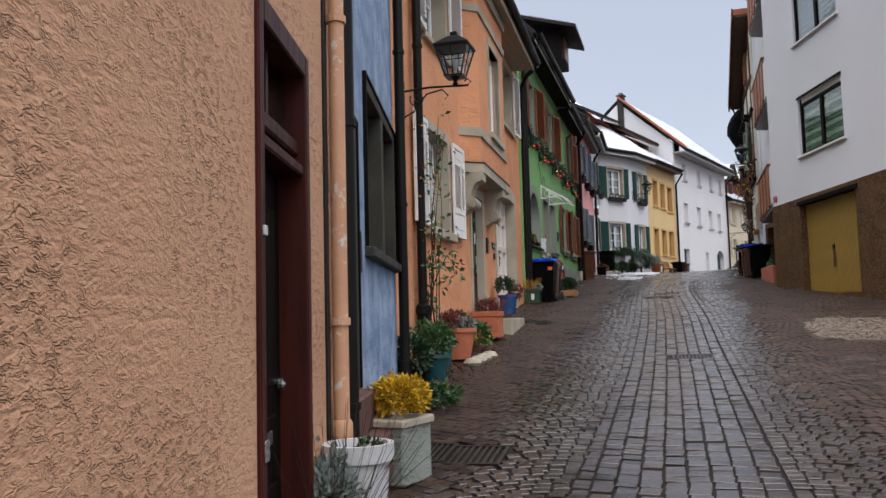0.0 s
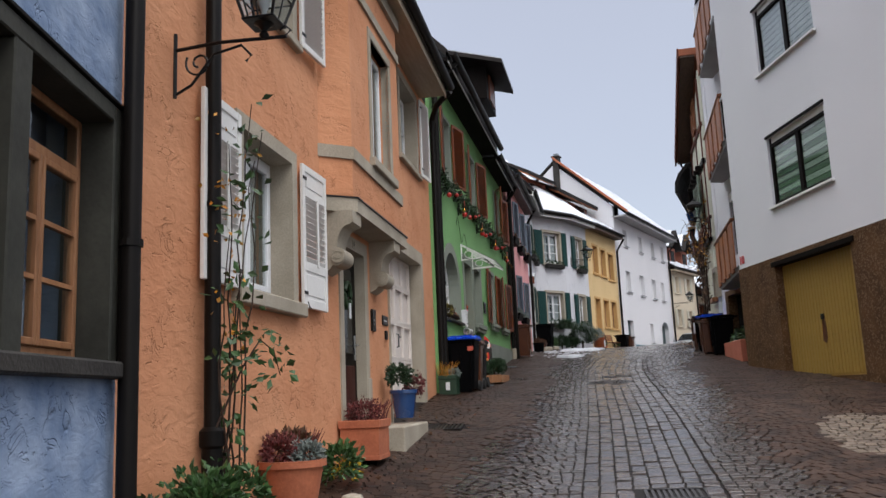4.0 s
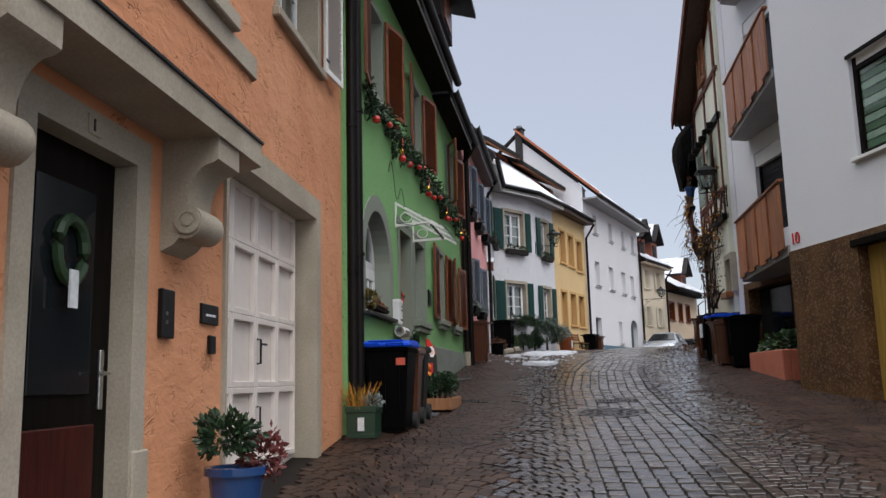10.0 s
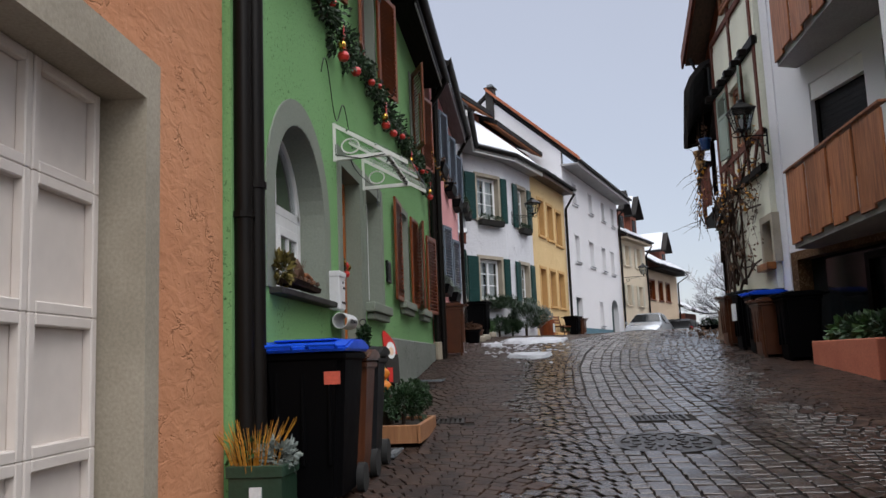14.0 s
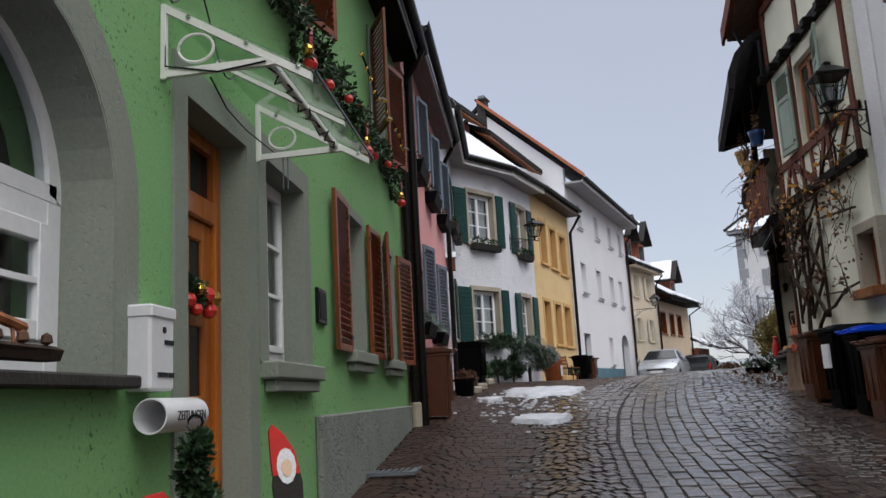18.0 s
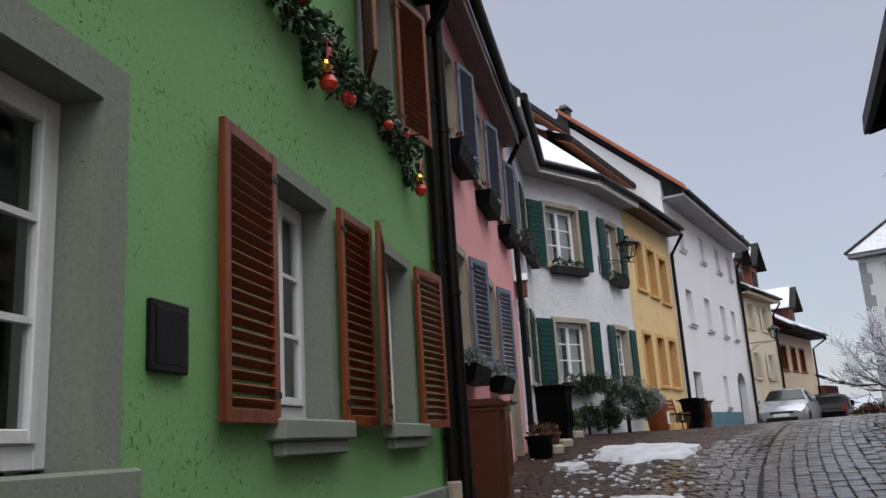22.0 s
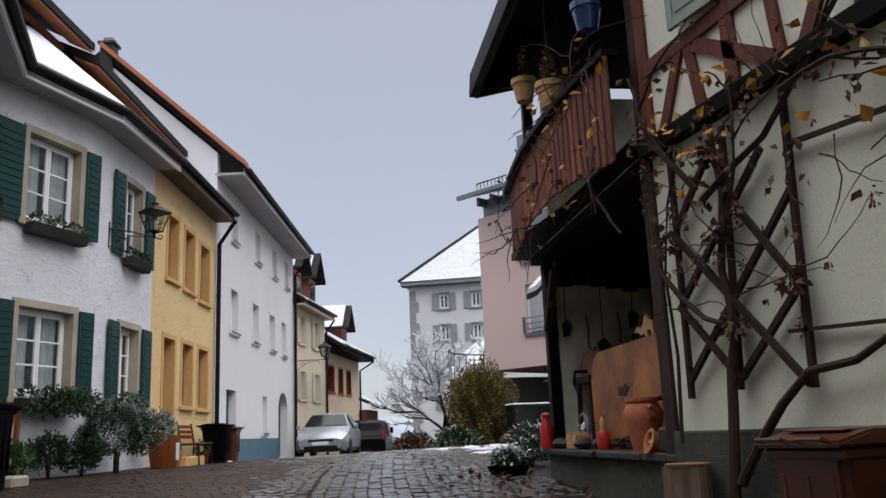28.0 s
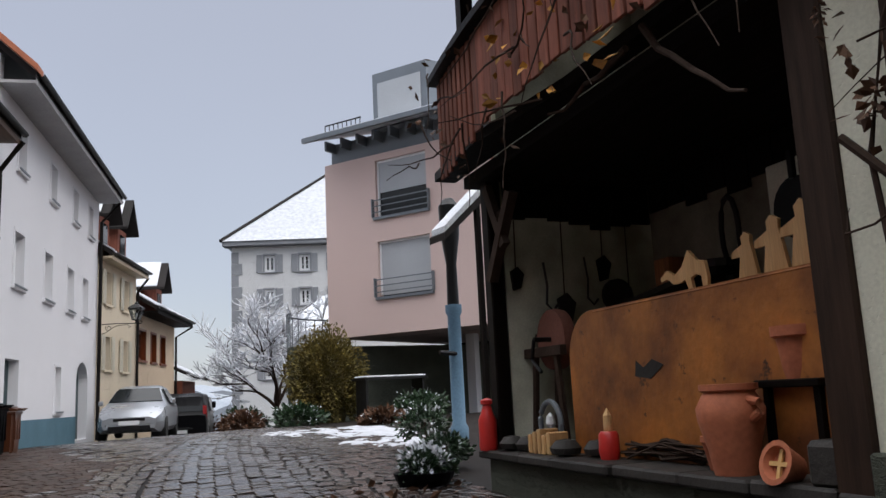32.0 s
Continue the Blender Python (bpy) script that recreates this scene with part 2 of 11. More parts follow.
M["ochre"] = mat("ochre_stone", (0.56, 0.34, 0.13), 0.8, (0.45, 0.26, 0.09), scale=2)
M["beige"] = stucco("beige_plaster", (0.66, 0.57, 0.44), (0.56, 0.48, 0.36), "trowel", 0.4, 0.6)
M["tan"] = stucco("tan_plaster", (0.64, 0.50, 0.36), (0.54, 0.42, 0.30), "trowel", 0.4, 0.6)
M["cream"] = stucco("cream_plaster", (0.70, 0.70, 0.58), (0.56, 0.56, 0.46), "smooth", 0.9, 0.7, wear=(0.42, 0.42, 0.34), wear_at=0.72)
M["rose"] = mat("pale_rose_render", (0.62, 0.47, 0.43), 0.85, (0.58, 0.44, 0.40), scale=0.3, fine=50, bump=0.08)
M["castle"] = stucco("castle_render", (0.64, 0.64, 0.64), (0.52, 0.53, 0.54), "trowel", 0.15, 0.6)
M["quoin"] = mat("grey_quoin", (0.26, 0.27, 0.29), 0.85)
M["stone"] = mat("grey_sandstone", (0.38, 0.335, 0.265), 0.85, (0.27, 0.235, 0.18), scale=1.8, fine=60, amount=0.85, bump=0.25, dist=0.006)
M["slab"] = mat("dark_stone", (0.04, 0.037, 0.034), 0.6, (0.02, 0.018, 0.017), scale=4, fine=40, bump=0.5, rnd=0.25, spec=0.18)
M["redstone"] = mat("red_sandstone", (0.20, 0.075, 0.052), 0.8, (0.13, 0.045, 0.032), scale=4)
M["whitepaint"] = mat("white_paint", (0.72, 0.71, 0.69), 0.45, (0.62, 0.61, 0.58), scale=2.5, amount=0.5, bump=0.08, dist=0.002, grain=0.035)
M["garagepaint"] = mat("off_white_door_paint", (0.66, 0.60, 0.555), 0.5, (0.61, 0.55, 0.50), scale=1.5, fine=9, amount=0.35, bump=0.03, dist=0.002, grain=0.035)
M["frame"] = mat("white_window_frame", (0.76, 0.77, 0.78), 0.35, (0.68, 0.69, 0.70), scale=3, bump=0, grain=0.035)
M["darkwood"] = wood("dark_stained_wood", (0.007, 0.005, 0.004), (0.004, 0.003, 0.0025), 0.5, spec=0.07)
M["redwood"] = wood("dark_red_wood", (0.05, 0.010, 0.007), (0.024, 0.005, 0.004), 0.45, spec=0.15)
M["brownwood"] = wood("brown_shutter_wood", (0.21, 0.052, 0.012), (0.12, 0.027, 0.007), 0.38)
M["orangewood"] = wood("honey_door_wood", (0.42, 0.12, 0.014), (0.29, 0.07, 0.008), 0.35, coat=0.2)
M["balcwood"] = wood("weathered_orange_boards", (0.34, 0.125, 0.045), (0.15, 0.05, 0.022), 0.55, rnd=0.22)
M["oldboard"] = wood("weathered_red_board", (0.20, 0.062, 0.036), (0.11, 0.035, 0.022), 0.75, rnd=0.3)
M["timber"] = wood("red_brown_timber", (0.125, 0.036, 0.02), (0.07, 0.02, 0.012), 0.8)
M["casement"] = wood("light_casement_wood", (0.33, 0.16, 0.075), (0.23, 0.10, 0.045), 0.45)
M["lath"] = wood("weathered_brown_lath", (0.042, 0.024, 0.016), (0.022, 0.013, 0.009), 0.6, spec=0.15)
# dark boards, deepened to near black for the shade under hood and porch
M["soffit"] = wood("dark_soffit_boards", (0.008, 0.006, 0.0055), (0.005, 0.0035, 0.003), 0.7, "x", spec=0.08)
M["palesoffit"] = wood("pale_soffit_boards", (0.44, 0.36, 0.26), (0.36, 0.29, 0.2), 0.6, "x")
M["brownsoffit"] = wood("brown_soffit_boards", (0.085, 0.05, 0.032), (0.05, 0.03, 0.02), 0.6, "x")
M["mauvesoffit"] = wood("mauve_painted_soffit", (0.20, 0.145, 0.14), (0.15, 0.105, 0.10), 0.6, "x")
M["greysoffit"] = mat("grey_soffit", (0.34, 0.33, 0.33), 0.7)
M["darkgreen"] = mat("dark_green_shutter_paint", (0.006, 0.045, 0.040), 0.5, (0.004, 0.030, 0.027), scale=3, bump=0.1, spec=0.25, grain=0.035)
M["palegreen"] = mat("grey_green_shutter_paint", (0.24, 0.30, 0.25), 0.6, (0.18, 0.23, 0.19), scale=3, bump=0.15, grain=0.035)
M["bluegrey"] = mat("blue_grey_shutter_paint", (0.15, 0.185, 0.235), 0.55, (0.11, 0.14, 0.18), scale=3, bump=0.1, spec=0.25, grain=0.035)
M["iron"] = mat("black_ironwork", (0.012, 0.012, 0.013), 0.4, scale=8, bump=0.1, metal=0.6)
M["pipe"] = mat("dark_brown_downpipe", (0.007, 0.006, 0.0055), 0.4, (0.012, 0.0095, 0.008), scale=3, bump=0.05, spec=0.13, grain=0.035)
M["orangepipe"] = mat("painted_pipe", (0.50, 0.27, 0.155), 0.55, (0.40, 0.2, 0.12), scale=4, wear=(0.52, 0.46, 0.42), wear_at=0.58, grain=0.035)
M["roof"] = mat("dark_roof_tile", (0.016, 0.013, 0.012), 0.7, (0.010, 0.008, 0.008), scale=3, bump=0.3, rnd=0.3, spec=0.2)
M["redtile"] = mat("orange_roof_tile", (0.32, 0.10, 0.045), 0.75, (0.22, 0.065, 0.03), scale=3, rnd=0.25)
M["snow"] = mat("snow", (0.66, 0.68, 0.72), 0.8, (0.56, 0.585, 0.63), scale=3, fine=30, amount=0.7, bump=0.6, dist=0.025)
M["glass"] = glass("window_glass")
M["glasscan"] = glass("canopy_glass", (0.88, 0.95, 0.90), 0.08, 6.0)
# near-black colour stands in for the shade of unlit rooms
M["dark"] = mat("room_shade_black", (0.008, 0.008, 0.008), 0.9, bump=0, spec=0.1)
M["curtain"] = mat("white_net_curtain", (0.66, 0.66, 0.66), 0.9, (0.48, 0.48, 0.49), scale=1.5, fine=20, amount=0.9, bump=0.5, dist=0.02, stretch=(14, 14, 0.5))
M["blind"] = mat("pale_roller_blind", (0.40, 0.42, 0.44), 0.6, bump=0, scale=0.6, grain=0.035)
M["stripe"] = mat("pale_green_blind", (0.42, 0.52, 0.40), 0.7, (0.36, 0.45, 0.35), scale=3)
M["stripe2"] = mat("dark_green_blind_band", (0.13, 0.21, 0.13), 0.7)
M["mosaic"] = None
M["gold"] = mat("mustard_garage_door", (0.33, 0.205, 0.045), 0.45, (0.26, 0.155, 0.032), scale=0.9, fine=18, amount=0.8, bump=0.05, wear=(0.16, 0.08, 0.02), wear_at=0.68, grain=0.035)
M["terracotta"] = mat("terracotta", (0.42, 0.13, 0.06), 0.75, (0.30, 0.085, 0.04), scale=5, amount=0.7)
M["salmon"] = mat("salmon_concrete", (0.44, 0.13, 0.075), 0.75, (0.34, 0.095, 0.055), scale=3)
M["binblack"] = mat("black_bin_plastic", (0.002, 0.002, 0.0025), 0.55, scale=6, bump=0.15, dist=0.003, spec=0.05, grain=0.035)
M["binbrown"] = mat("brown_bin_plastic", (0.085, 0.028, 0.012), 0.33, (0.05, 0.016, 0.007), scale=5, bump=0.15, spec=0.5, grain=0.035)
M["bingrey"] = mat("dark_grey_bin_plastic", (0.012, 0.0125, 0.014), 0.5, scale=5, bump=0.15, spec=0.15, grain=0.035)
M["binblue"] = mat("blue_bin_lid", (0.006, 0.075, 0.62), 0.4, (0.005, 0.06, 0.5), scale=3, bump=0.1, spec=0.2, grain=0.03)
M["paper"] = mat("white_paper", (0.7, 0.72, 0.74), 0.7)
M["redlabel"] = mat("red_label", (0.55, 0.1, 0.06), 0.6)
M["leaf"] = mat("green_leaves", (0.035, 0.085, 0.025), 0.5, (0.06, 0.12, 0.03), scale=8, bump=0.1, rnd=0.4)
M["darkleaf"] = mat("dark_evergreen_leaves", (0.015, 0.04, 0.015), 0.5, (0.028, 0.06, 0.02), scale=8, bump=0.1, rnd=0.4)
M["greyleaf"] = mat("silver_leaves", (0.20, 0.235, 0.22), 0.7, (0.13, 0.16, 0.14), scale=8, rnd=0.3)
M["yellowleaf"] = mat("yellow_blooms", (0.52, 0.32, 0.008), 0.6, (0.36, 0.22, 0.01), scale=8, rnd=0.3)
M["autumn"] = mat("yellow_autumn_leaves", (0.50, 0.24, 0.02), 0.6, (0.32, 0.11, 0.02), scale=9, rnd=0.45)
M["deadleaf"] = mat("brown_withered_leaves", (0.10, 0.045, 0.02), 0.75, (0.055, 0.026, 0.014), scale=9, rnd=0.4)
M["redleaf"] = mat("dark_red_heather", (0.15, 0.03, 0.03), 0.7, (0.09, 0.03, 0.02), scale=9, rnd=0.5)
M["bark"] = mat("dark_brown_bark", (0.045, 0.028, 0.02), 0.9, (0.022, 0.014, 0.011), scale=6, fine=30, bump=0.6, spec=0.2)
M["soil"] = mat("dark_soil", (0.025, 0.018, 0.013), 0.95, bump=0.6, dist=0.02)
M["chrome"] = mat("brushed_metal", (0.55, 0.55, 0.55), 0.28, metal=1.0, scale=9, bump=0)
M["mailwhite"] = mat("white_enamel", (0.66, 0.67, 0.68), 0.35, scale=2, bump=0, grain=0.035)
M["lampglass"] = glass("lantern_glass", (0.8, 0.84, 0.84), 0.1)
M["whiteplastic"] = mat("greyed_white_plastic", (0.46, 0.46, 0.47), 0.45, (0.36, 0.36, 0.36), scale=3, grain=0.04)
M["tealglaze"] = mat("teal_glazed_pot", (0.012, 0.075, 0.085), 0.2, (0.01, 0.05, 0.06), scale=5, coat=0.4, grain=0.035)
M["blueglaze"] = mat("blue_glazed_pot", (0.012, 0.05, 0.16), 0.25, (0.01, 0.03, 0.1), scale=5, coat=0.4, grain=0.035)
M["greenbox"] = mat("dark_green_plastic", (0.02, 0.05, 0.03), 0.4)
M["red"] = mat("red_paint", (0.52, 0.025, 0.02), 0.35, scale=5, bump=0, grain=0.035)
M["goldball"] = mat("gold_bauble", (0.7, 0.42, 0.08), 0.2, metal=0.9, bump=0)
M["skin"] = mat("painted_face_wood", (0.72, 0.5, 0.36), 0.6)
M["ply"] = wood("pale_plywood", (0.58, 0.36, 0.17), (0.48, 0.28, 0.12), 0.6)
M["rust"] = mat("rusty_steel", (0.42, 0.15, 0.030), 0.42, (0.13, 0.042, 0.013), scale=2.1, fine=22, amount=1.0, bump=0.3, metal=0.15, wear=(0.05, 0.02, 0.01), wear_at=0.60)
M["carsilver"] = mat("silver_car_paint", (0.36, 0.38, 0.41), 0.3, (0.34, 0.36, 0.39), metal=0.5, bump=0, coat=0.3, grain=0.035)
M["carblack"] = mat("black_car_paint", (0.005, 0.005, 0.006), 0.3, bump=0, spec=0.08, grain=0.03)
M["rubber"] = mat("tyre_rubber", (0.012, 0.012, 0.012), 0.85)
M["carglass"] = mat("dark_car_glass", (0.012, 0.015, 0.017), 0.06, bump=0, spec=0.2, grain=0.035)
M["headlight"] = mat("headlamp_lens", (0.6, 0.62, 0.64), 0.1, bump=0, metal=0.4)
M["darkstone"] = mat("dark_green_grey_stone", (0.042, 0.042, 0.034), 0.7, (0.022, 0.022, 0.018), scale=3, fine=30, amount=0.9, bump=0.2, spec=0.25)
M["sidesett"] = mat("dull_brown_sett", (0.032, 0.016, 0.0105), 0.50, (0.045, 0.026, 0.018), scale=0.9, fine=60, amount=0.9, bump=0.30, dist=0.006, rnd=0.30, rvar=0.16, spec=0.20, wear=(0.016, 0.008, 0.0055), wear_at=0.50)
M["palesett"] = mat("pale_sanded_sett", (0.13, 0.10, 0.075), 0.5, (0.085, 0.06, 0.045), scale=1.4, fine=60, amount=0.9, bump=0.25, dist=0.005, rnd=0.35, spec=0.3)
M["asphalt"] = mat("wet_joint_bed", (0.008, 0.006, 0.005), 0.6, (0.014, 0.010, 0.008), scale=0.6, fine=60, bump=0.4, dist=0.01, spec=0.12)
M["sett"] = mat("wet_granite_sett", (0.025, 0.0175, 0.0145), 0.20, (0.048, 0.037, 0.034), scale=0.5, fine=70, amount=0.8, bump=0.30, dist=0.007, rnd=0.5, rvar=0.10, spec=0.85, wear=(0.028, 0.014, 0.009), wear_at=0.60)
# dark tones put the shade deep in the porch into the plaster colour
M["shadewall"] = stucco("shade_dark_plaster", (0.10, 0.085, 0.060), (0.30, 0.28, 0.21), "smooth", 1.3, 1.0)
M["castiron"] = mat("wet_cast_iron", (0.035, 0.030, 0.028), 0.35, scale=9, fine=50, bump=0.4, metal=0.5)
M["hedge"] = mat("yellow_green_hedge", (0.135, 0.10, 0.016), 0.7, (0.065, 0.06, 0.014), scale=2, rnd=0.45)
# pale grey-blue paints distance haze onto the trees
M["farwood"] = mat("mist_coloured_woods", (0.30, 0.33, 0.37), 0.95, (0.22, 0.25, 0.29), scale=0.05, fine=1.2, amount=0.9)
M["twig"] = mat("snowy_twigs", (0.30, 0.29, 0.29), 0.9, (0.62, 0.64, 0.67), scale=3, amount=1.0, rnd=0.4)
M["steel"] = mat("grey_zinc", (0.16, 0.18, 0.20), 0.5, (0.12, 0.135, 0.15), scale=1, metal=0.3, grain=0.035)
M["blueplastic"] = mat("faded_blue_plastic", (0.12, 0.22, 0.32), 0.5)
M["bristle"] = mat("dark_bristles", (0.02, 0.018, 0.016), 0.9)
M["teal"] = mat("dark_teal_door_paint", (0.014, 0.045, 0.052), 0.45, (0.01, 0.032, 0.038), scale=3)
M["bluepaint"] = mat("faded_blue_plinth_paint", (0.075, 0.16, 0.21), 0.75, (0.06, 0.125, 0.165), scale=1.5)
M["taillight"] = mat("red_tail_lamp", (0.30, 0.01, 0.01), 0.2, bump=0)
M["niche_plaster"] = stucco("mottled_green_grey_plaster", (0.66, 0.67, 0.54), (0.26, 0.25, 0.18), "smooth", 1.7, 1.0)
M["creampaint"] = mat("cream_shutter_paint", (0.56, 0.52, 0.42), 0.6, (0.46, 0.43, 0.34), scale=3)
M["wetplinth"] = stucco("damp_dark_plinth", (0.075, 0.082, 0.064), (0.045, 0.048, 0.038), "rough", 1.5, 0.7)
M["slush"] = mat("melting_snow", (0.50, 0.52, 0.56), 0.6, (0.36, 0.375, 0.41), scale=4, fine=26, amount=0.9, bump=0.9, dist=0.03)
M["logbark"] = mat("weathered_log", (0.19, 0.125, 0.085), 0.85, (0.09, 0.055, 0.036), scale=3, fine=22, amount=0.9, bump=0.5, stretch=(5, 5, 0.7))
M["pumpkin"] = mat("orange_pumpkin_skin", (0.58, 0.19, 0.02), 0.5, (0.45, 0.13, 0.012), scale=6)
M["darkstep"] = mat("worn_dark_red_step", (0.085, 0.034, 0.025), 0.7, (0.05, 0.022, 0.017), scale=4)


# brown aggregate facing of the garage storey
def aggregate(name):
    m = mat(name, (0.10, 0.050, 0.020), 0.7, (0.055, 0.028, 0.013), scale=2.2, fine=45, amount=0.9, bump=0, spec=0.15)
    n, l, b = m.node_tree.nodes, m.node_tree.links, m.node_tree.nodes["Principled BSDF"]
    tc, vo, mx, rr = n.new("ShaderNodeTexCoord"), n.new("ShaderNodeTexVoronoi"), n.new("ShaderNodeMix"), n.new("ShaderNodeMapRange")
    vo.inputs["Scale"].default_value = 42
    l.new(tc.outputs["Object"], vo.inputs["Vector"])
    rr.inputs["From Min"].default_value, rr.inputs["From Max"].default_value = 0.72, 0.9
    sp = n.new("ShaderNodeSeparateColor")
    l.new(vo.outputs["Color"], sp.inputs[0]), l.new(sp.outputs[0], rr.inputs["Value"])
    mx.data_type, mx.inputs["B"].default_value = "RGBA", (0.16, 0.10, 0.06, 1)
    old = b.inputs["Base Color"].links[0].from_socket
    l.new(old, mx.inputs["A"]), l.new(rr.outputs[0], mx.inputs["Factor"]), l.new(mx.outputs["Result"], b.inputs["Base Color"])
    bp = n.new("ShaderNodeBump")
    bp.inputs["Strength"].default_value, bp.inputs["Distance"].default_value = 0.5, 0.008
    l.new(vo.outputs["Distance"], bp.inputs["Height"]), l.new(bp.outputs[0], b.inputs["Normal"])
    return m


M["mosaic"] = aggregate("brown_pebble_facing")


# ---- building blocks ----
def thing(name, m=None, label="", category="", group="", kind=""):
    ob = new(name)
    ob.empty_display_size = 0.2
    if m is not None:
        ob.matrix_world = m
    return tagged(ob, label, category, group, kind)


def mesh_of(bm, name, material):
    me = bpy.data.meshes.new(name)
    bmesh.ops.recalc_face_normals(bm, faces=bm.faces)
    bm.to_mesh(me)
    bm.free()
    if material:
        me.materials.append(material)
    return me


def smooth(me, angle=35):
    me.polygons.foreach_set("use_smooth", [True] * len(me.polygons))
    me.set_sharp_from_angle(angle=radians(angle))
    return me


def part(name, bm, material, parent, label="", soft=False):
    me = mesh_of(bm, name, material)
    if soft:
        smooth(me)
    ob = new(name, me)
    ob.parent = parent
    return tagged(ob, label)


def solo(name, bm, material, label, category, group="", kind="", soft=False, m=None):
    me = mesh_of(bm, name, material)
    if soft:
        smooth(me)
    ob = new(name, me)
    if m is not None:
        ob.matrix_world = m
    return tagged(ob, label, category, group, kind)


def box(bm, x0, x1, y0, y1, z0, z1, bevel=0.0, m=None):
    x0, x1, y0, y1, z0, z1 = min(x0, x1), max(x0, x1), min(y0, y1), max(y0, y1), min(z0, z1), max(z0, z1)
    r = bmesh.ops.create_cube(bm, size=1, matrix=Matrix.LocRotScale(((x0 + x1) / 2, (y0 + y1) / 2, (z0 + z1) / 2), None, (x1 - x0, y1 - y0, z1 - z0)))
    vs = r["verts"]
    if m is not None:
        bmesh.ops.transform(bm, matrix=m, verts=vs)
    if bevel:
        es = {e for v in vs for e in v.link_edges}
        bmesh.ops.bevel(bm, geom=list(es), offset=bevel, segments=1, affect="EDGES", profile=0.5)
    return bm


def B(*a, **k):
    return box(bmesh.new(), *a, **k)


def prism(bm, pts, a0, a1, axis="x"):
    """A closed outline drawn out along an axis; pts are the two other coordinates in order."""
    def at(p, a):
        return {"x": (a, p[0], p[1]), "y": (p[0], a, p[1]), "z": (p[0], p[1], a)}[axis]
    v0, v1 = [bm.verts.new(at(p, a0)) for p in pts], [bm.verts.new(at(p, a1)) for p in pts]
    bm.faces.new(v0), bm.faces.new(v1[::-1])
    for i in range(len(pts)):
        j = (i + 1) % len(pts)
        bm.faces.new((v0[i], v0[j], v1[j], v1[i]))
    return bm


def tube(bm, path, r, seg=8, taper=1.0):
    """A round bar along a path."""
    rings, k = [], len(path)
    path = [Vector(p) for p in path]
    for i, p in enumerate(path):
        d = (path[min(i + 1, k - 1)] - path[max(i - 1, 0)]).normalized()
        up = Vector((0, 0, 1)) if abs(d.z) < 0.95 else Vector((1, 0, 0))
        s = d.cross(up).normalized()
        u = s.cross(d)
        rr = r * (1 + (taper - 1) * i / max(1, k - 1))
        rings.append([bm.verts.new(p + (s * math.cos(2 * math.pi * j / seg) + u * math.sin(2 * math.pi * j / seg)) * rr) for j in range(seg)])
    for a, b in zip(rings, rings[1:]):
        for j in range(seg):
            bm.faces.new((a[j], a[(j + 1) % seg], b[(j + 1) % seg], b[j]))
    bm.faces.new(rings[0]), bm.faces.new(rings[-1][::-1])
    return bm


def lathe(bm, prof, seg=20, c=(0, 0, 0), squash=1.0):
    """A turned body from (radius, height) pairs."""
    rings = [[bm.verts.new((c[0] + r * math.cos(2 * math.pi * j / seg), c[1] + r * squash * math.sin(2 * math.pi * j / seg), c[2] + z)) for j in range(seg)] for r, z in prof]
    for a, b in zip(rings, rings[1:]):
        for j in range(seg):
            bm.faces.new((a[j], a[(j + 1) % seg], b[(j + 1) % seg], b[j]))
    if prof[0][0] > 0.001:
        bm.faces.new(rings[0][::-1])
    if prof[-1][0] > 0.001:
        bm.faces.new(rings[-1])
    bmesh.ops.remove_doubles(bm, verts=bm.verts, dist=0.0004)
    return bm


RND = random.Random(11)


def leaves(bm, c, rad, n, size, rnd_=None, droop=0.0, flat=False, inner=0.45):
    """Many small pointed leaves scattered through an uneven crown."""
    rnd_ = rnd_ or RND
    ph = [rnd_.uniform(0, 6) for _ in range(6)]
    for _ in range(n):
        th, u = rnd_.uniform(0, 2 * math.pi), rnd_.uniform(-0.75, 1)
        lump = 0.78 + 0.22 * math.sin(3 * th + ph[0]) * math.cos(2.5 * u + ph[1]) + 0.14 * math.sin(7 * th + ph[2] + 4 * u)
        r = (inner + (1 - inner) * rnd_.random() ** 0.6) * lump
        s = math.sqrt(max(0.0, 1 - u * u))
        p = Vector((c[0] + rad[0] * r * s * math.cos(th), c[1] + rad[1] * r * s * math.sin(th), c[2] + rad[2] * r * u))
        d = Vector((math.cos(th) * s + rnd_.uniform(-0.6, 0.6), math.sin(th) * s + rnd_.uniform(-0.6, 0.6), u + rnd_.uniform(-0.5, 0.7) - droop)).normalized()
        side = d.cross(Vector((rnd_.uniform(-1, 1), rnd_.uniform(-1, 1), rnd_.uniform(-1, 1)))).normalized()
        l, w = size * rnd_.uniform(0.7, 1.3), size * rnd_.uniform(0.22, 0.4)
        fold = d.cross(side) * w * 0.35
        a, b, t, e = bm.verts.new(p), bm.verts.new(p + d * l * 0.5 + side * w + fold), bm.verts.new(p + d * l), bm.verts.new(p + d * l * 0.5 - side * w + fold)
        bm.faces.new((a, b, t)), bm.faces.new((a, t, e))
    return bm


def facade(p0, p1):
    """Frame of a wall: x along it from p0 to p1, y into the house, z up."""
    u = Vector((p1[0] - p0[0], p1[1] - p0[1], 0)).normalized()
    m = Matrix((( u.x, -u.y, 0, p0[0]), (u.y, u.x, 0, p0[1]), (0, 0, 1, 0), (0, 0, 0, 1)))
    return m, math.hypot(p1[0] - p0[0], p1[1] - p0[1])


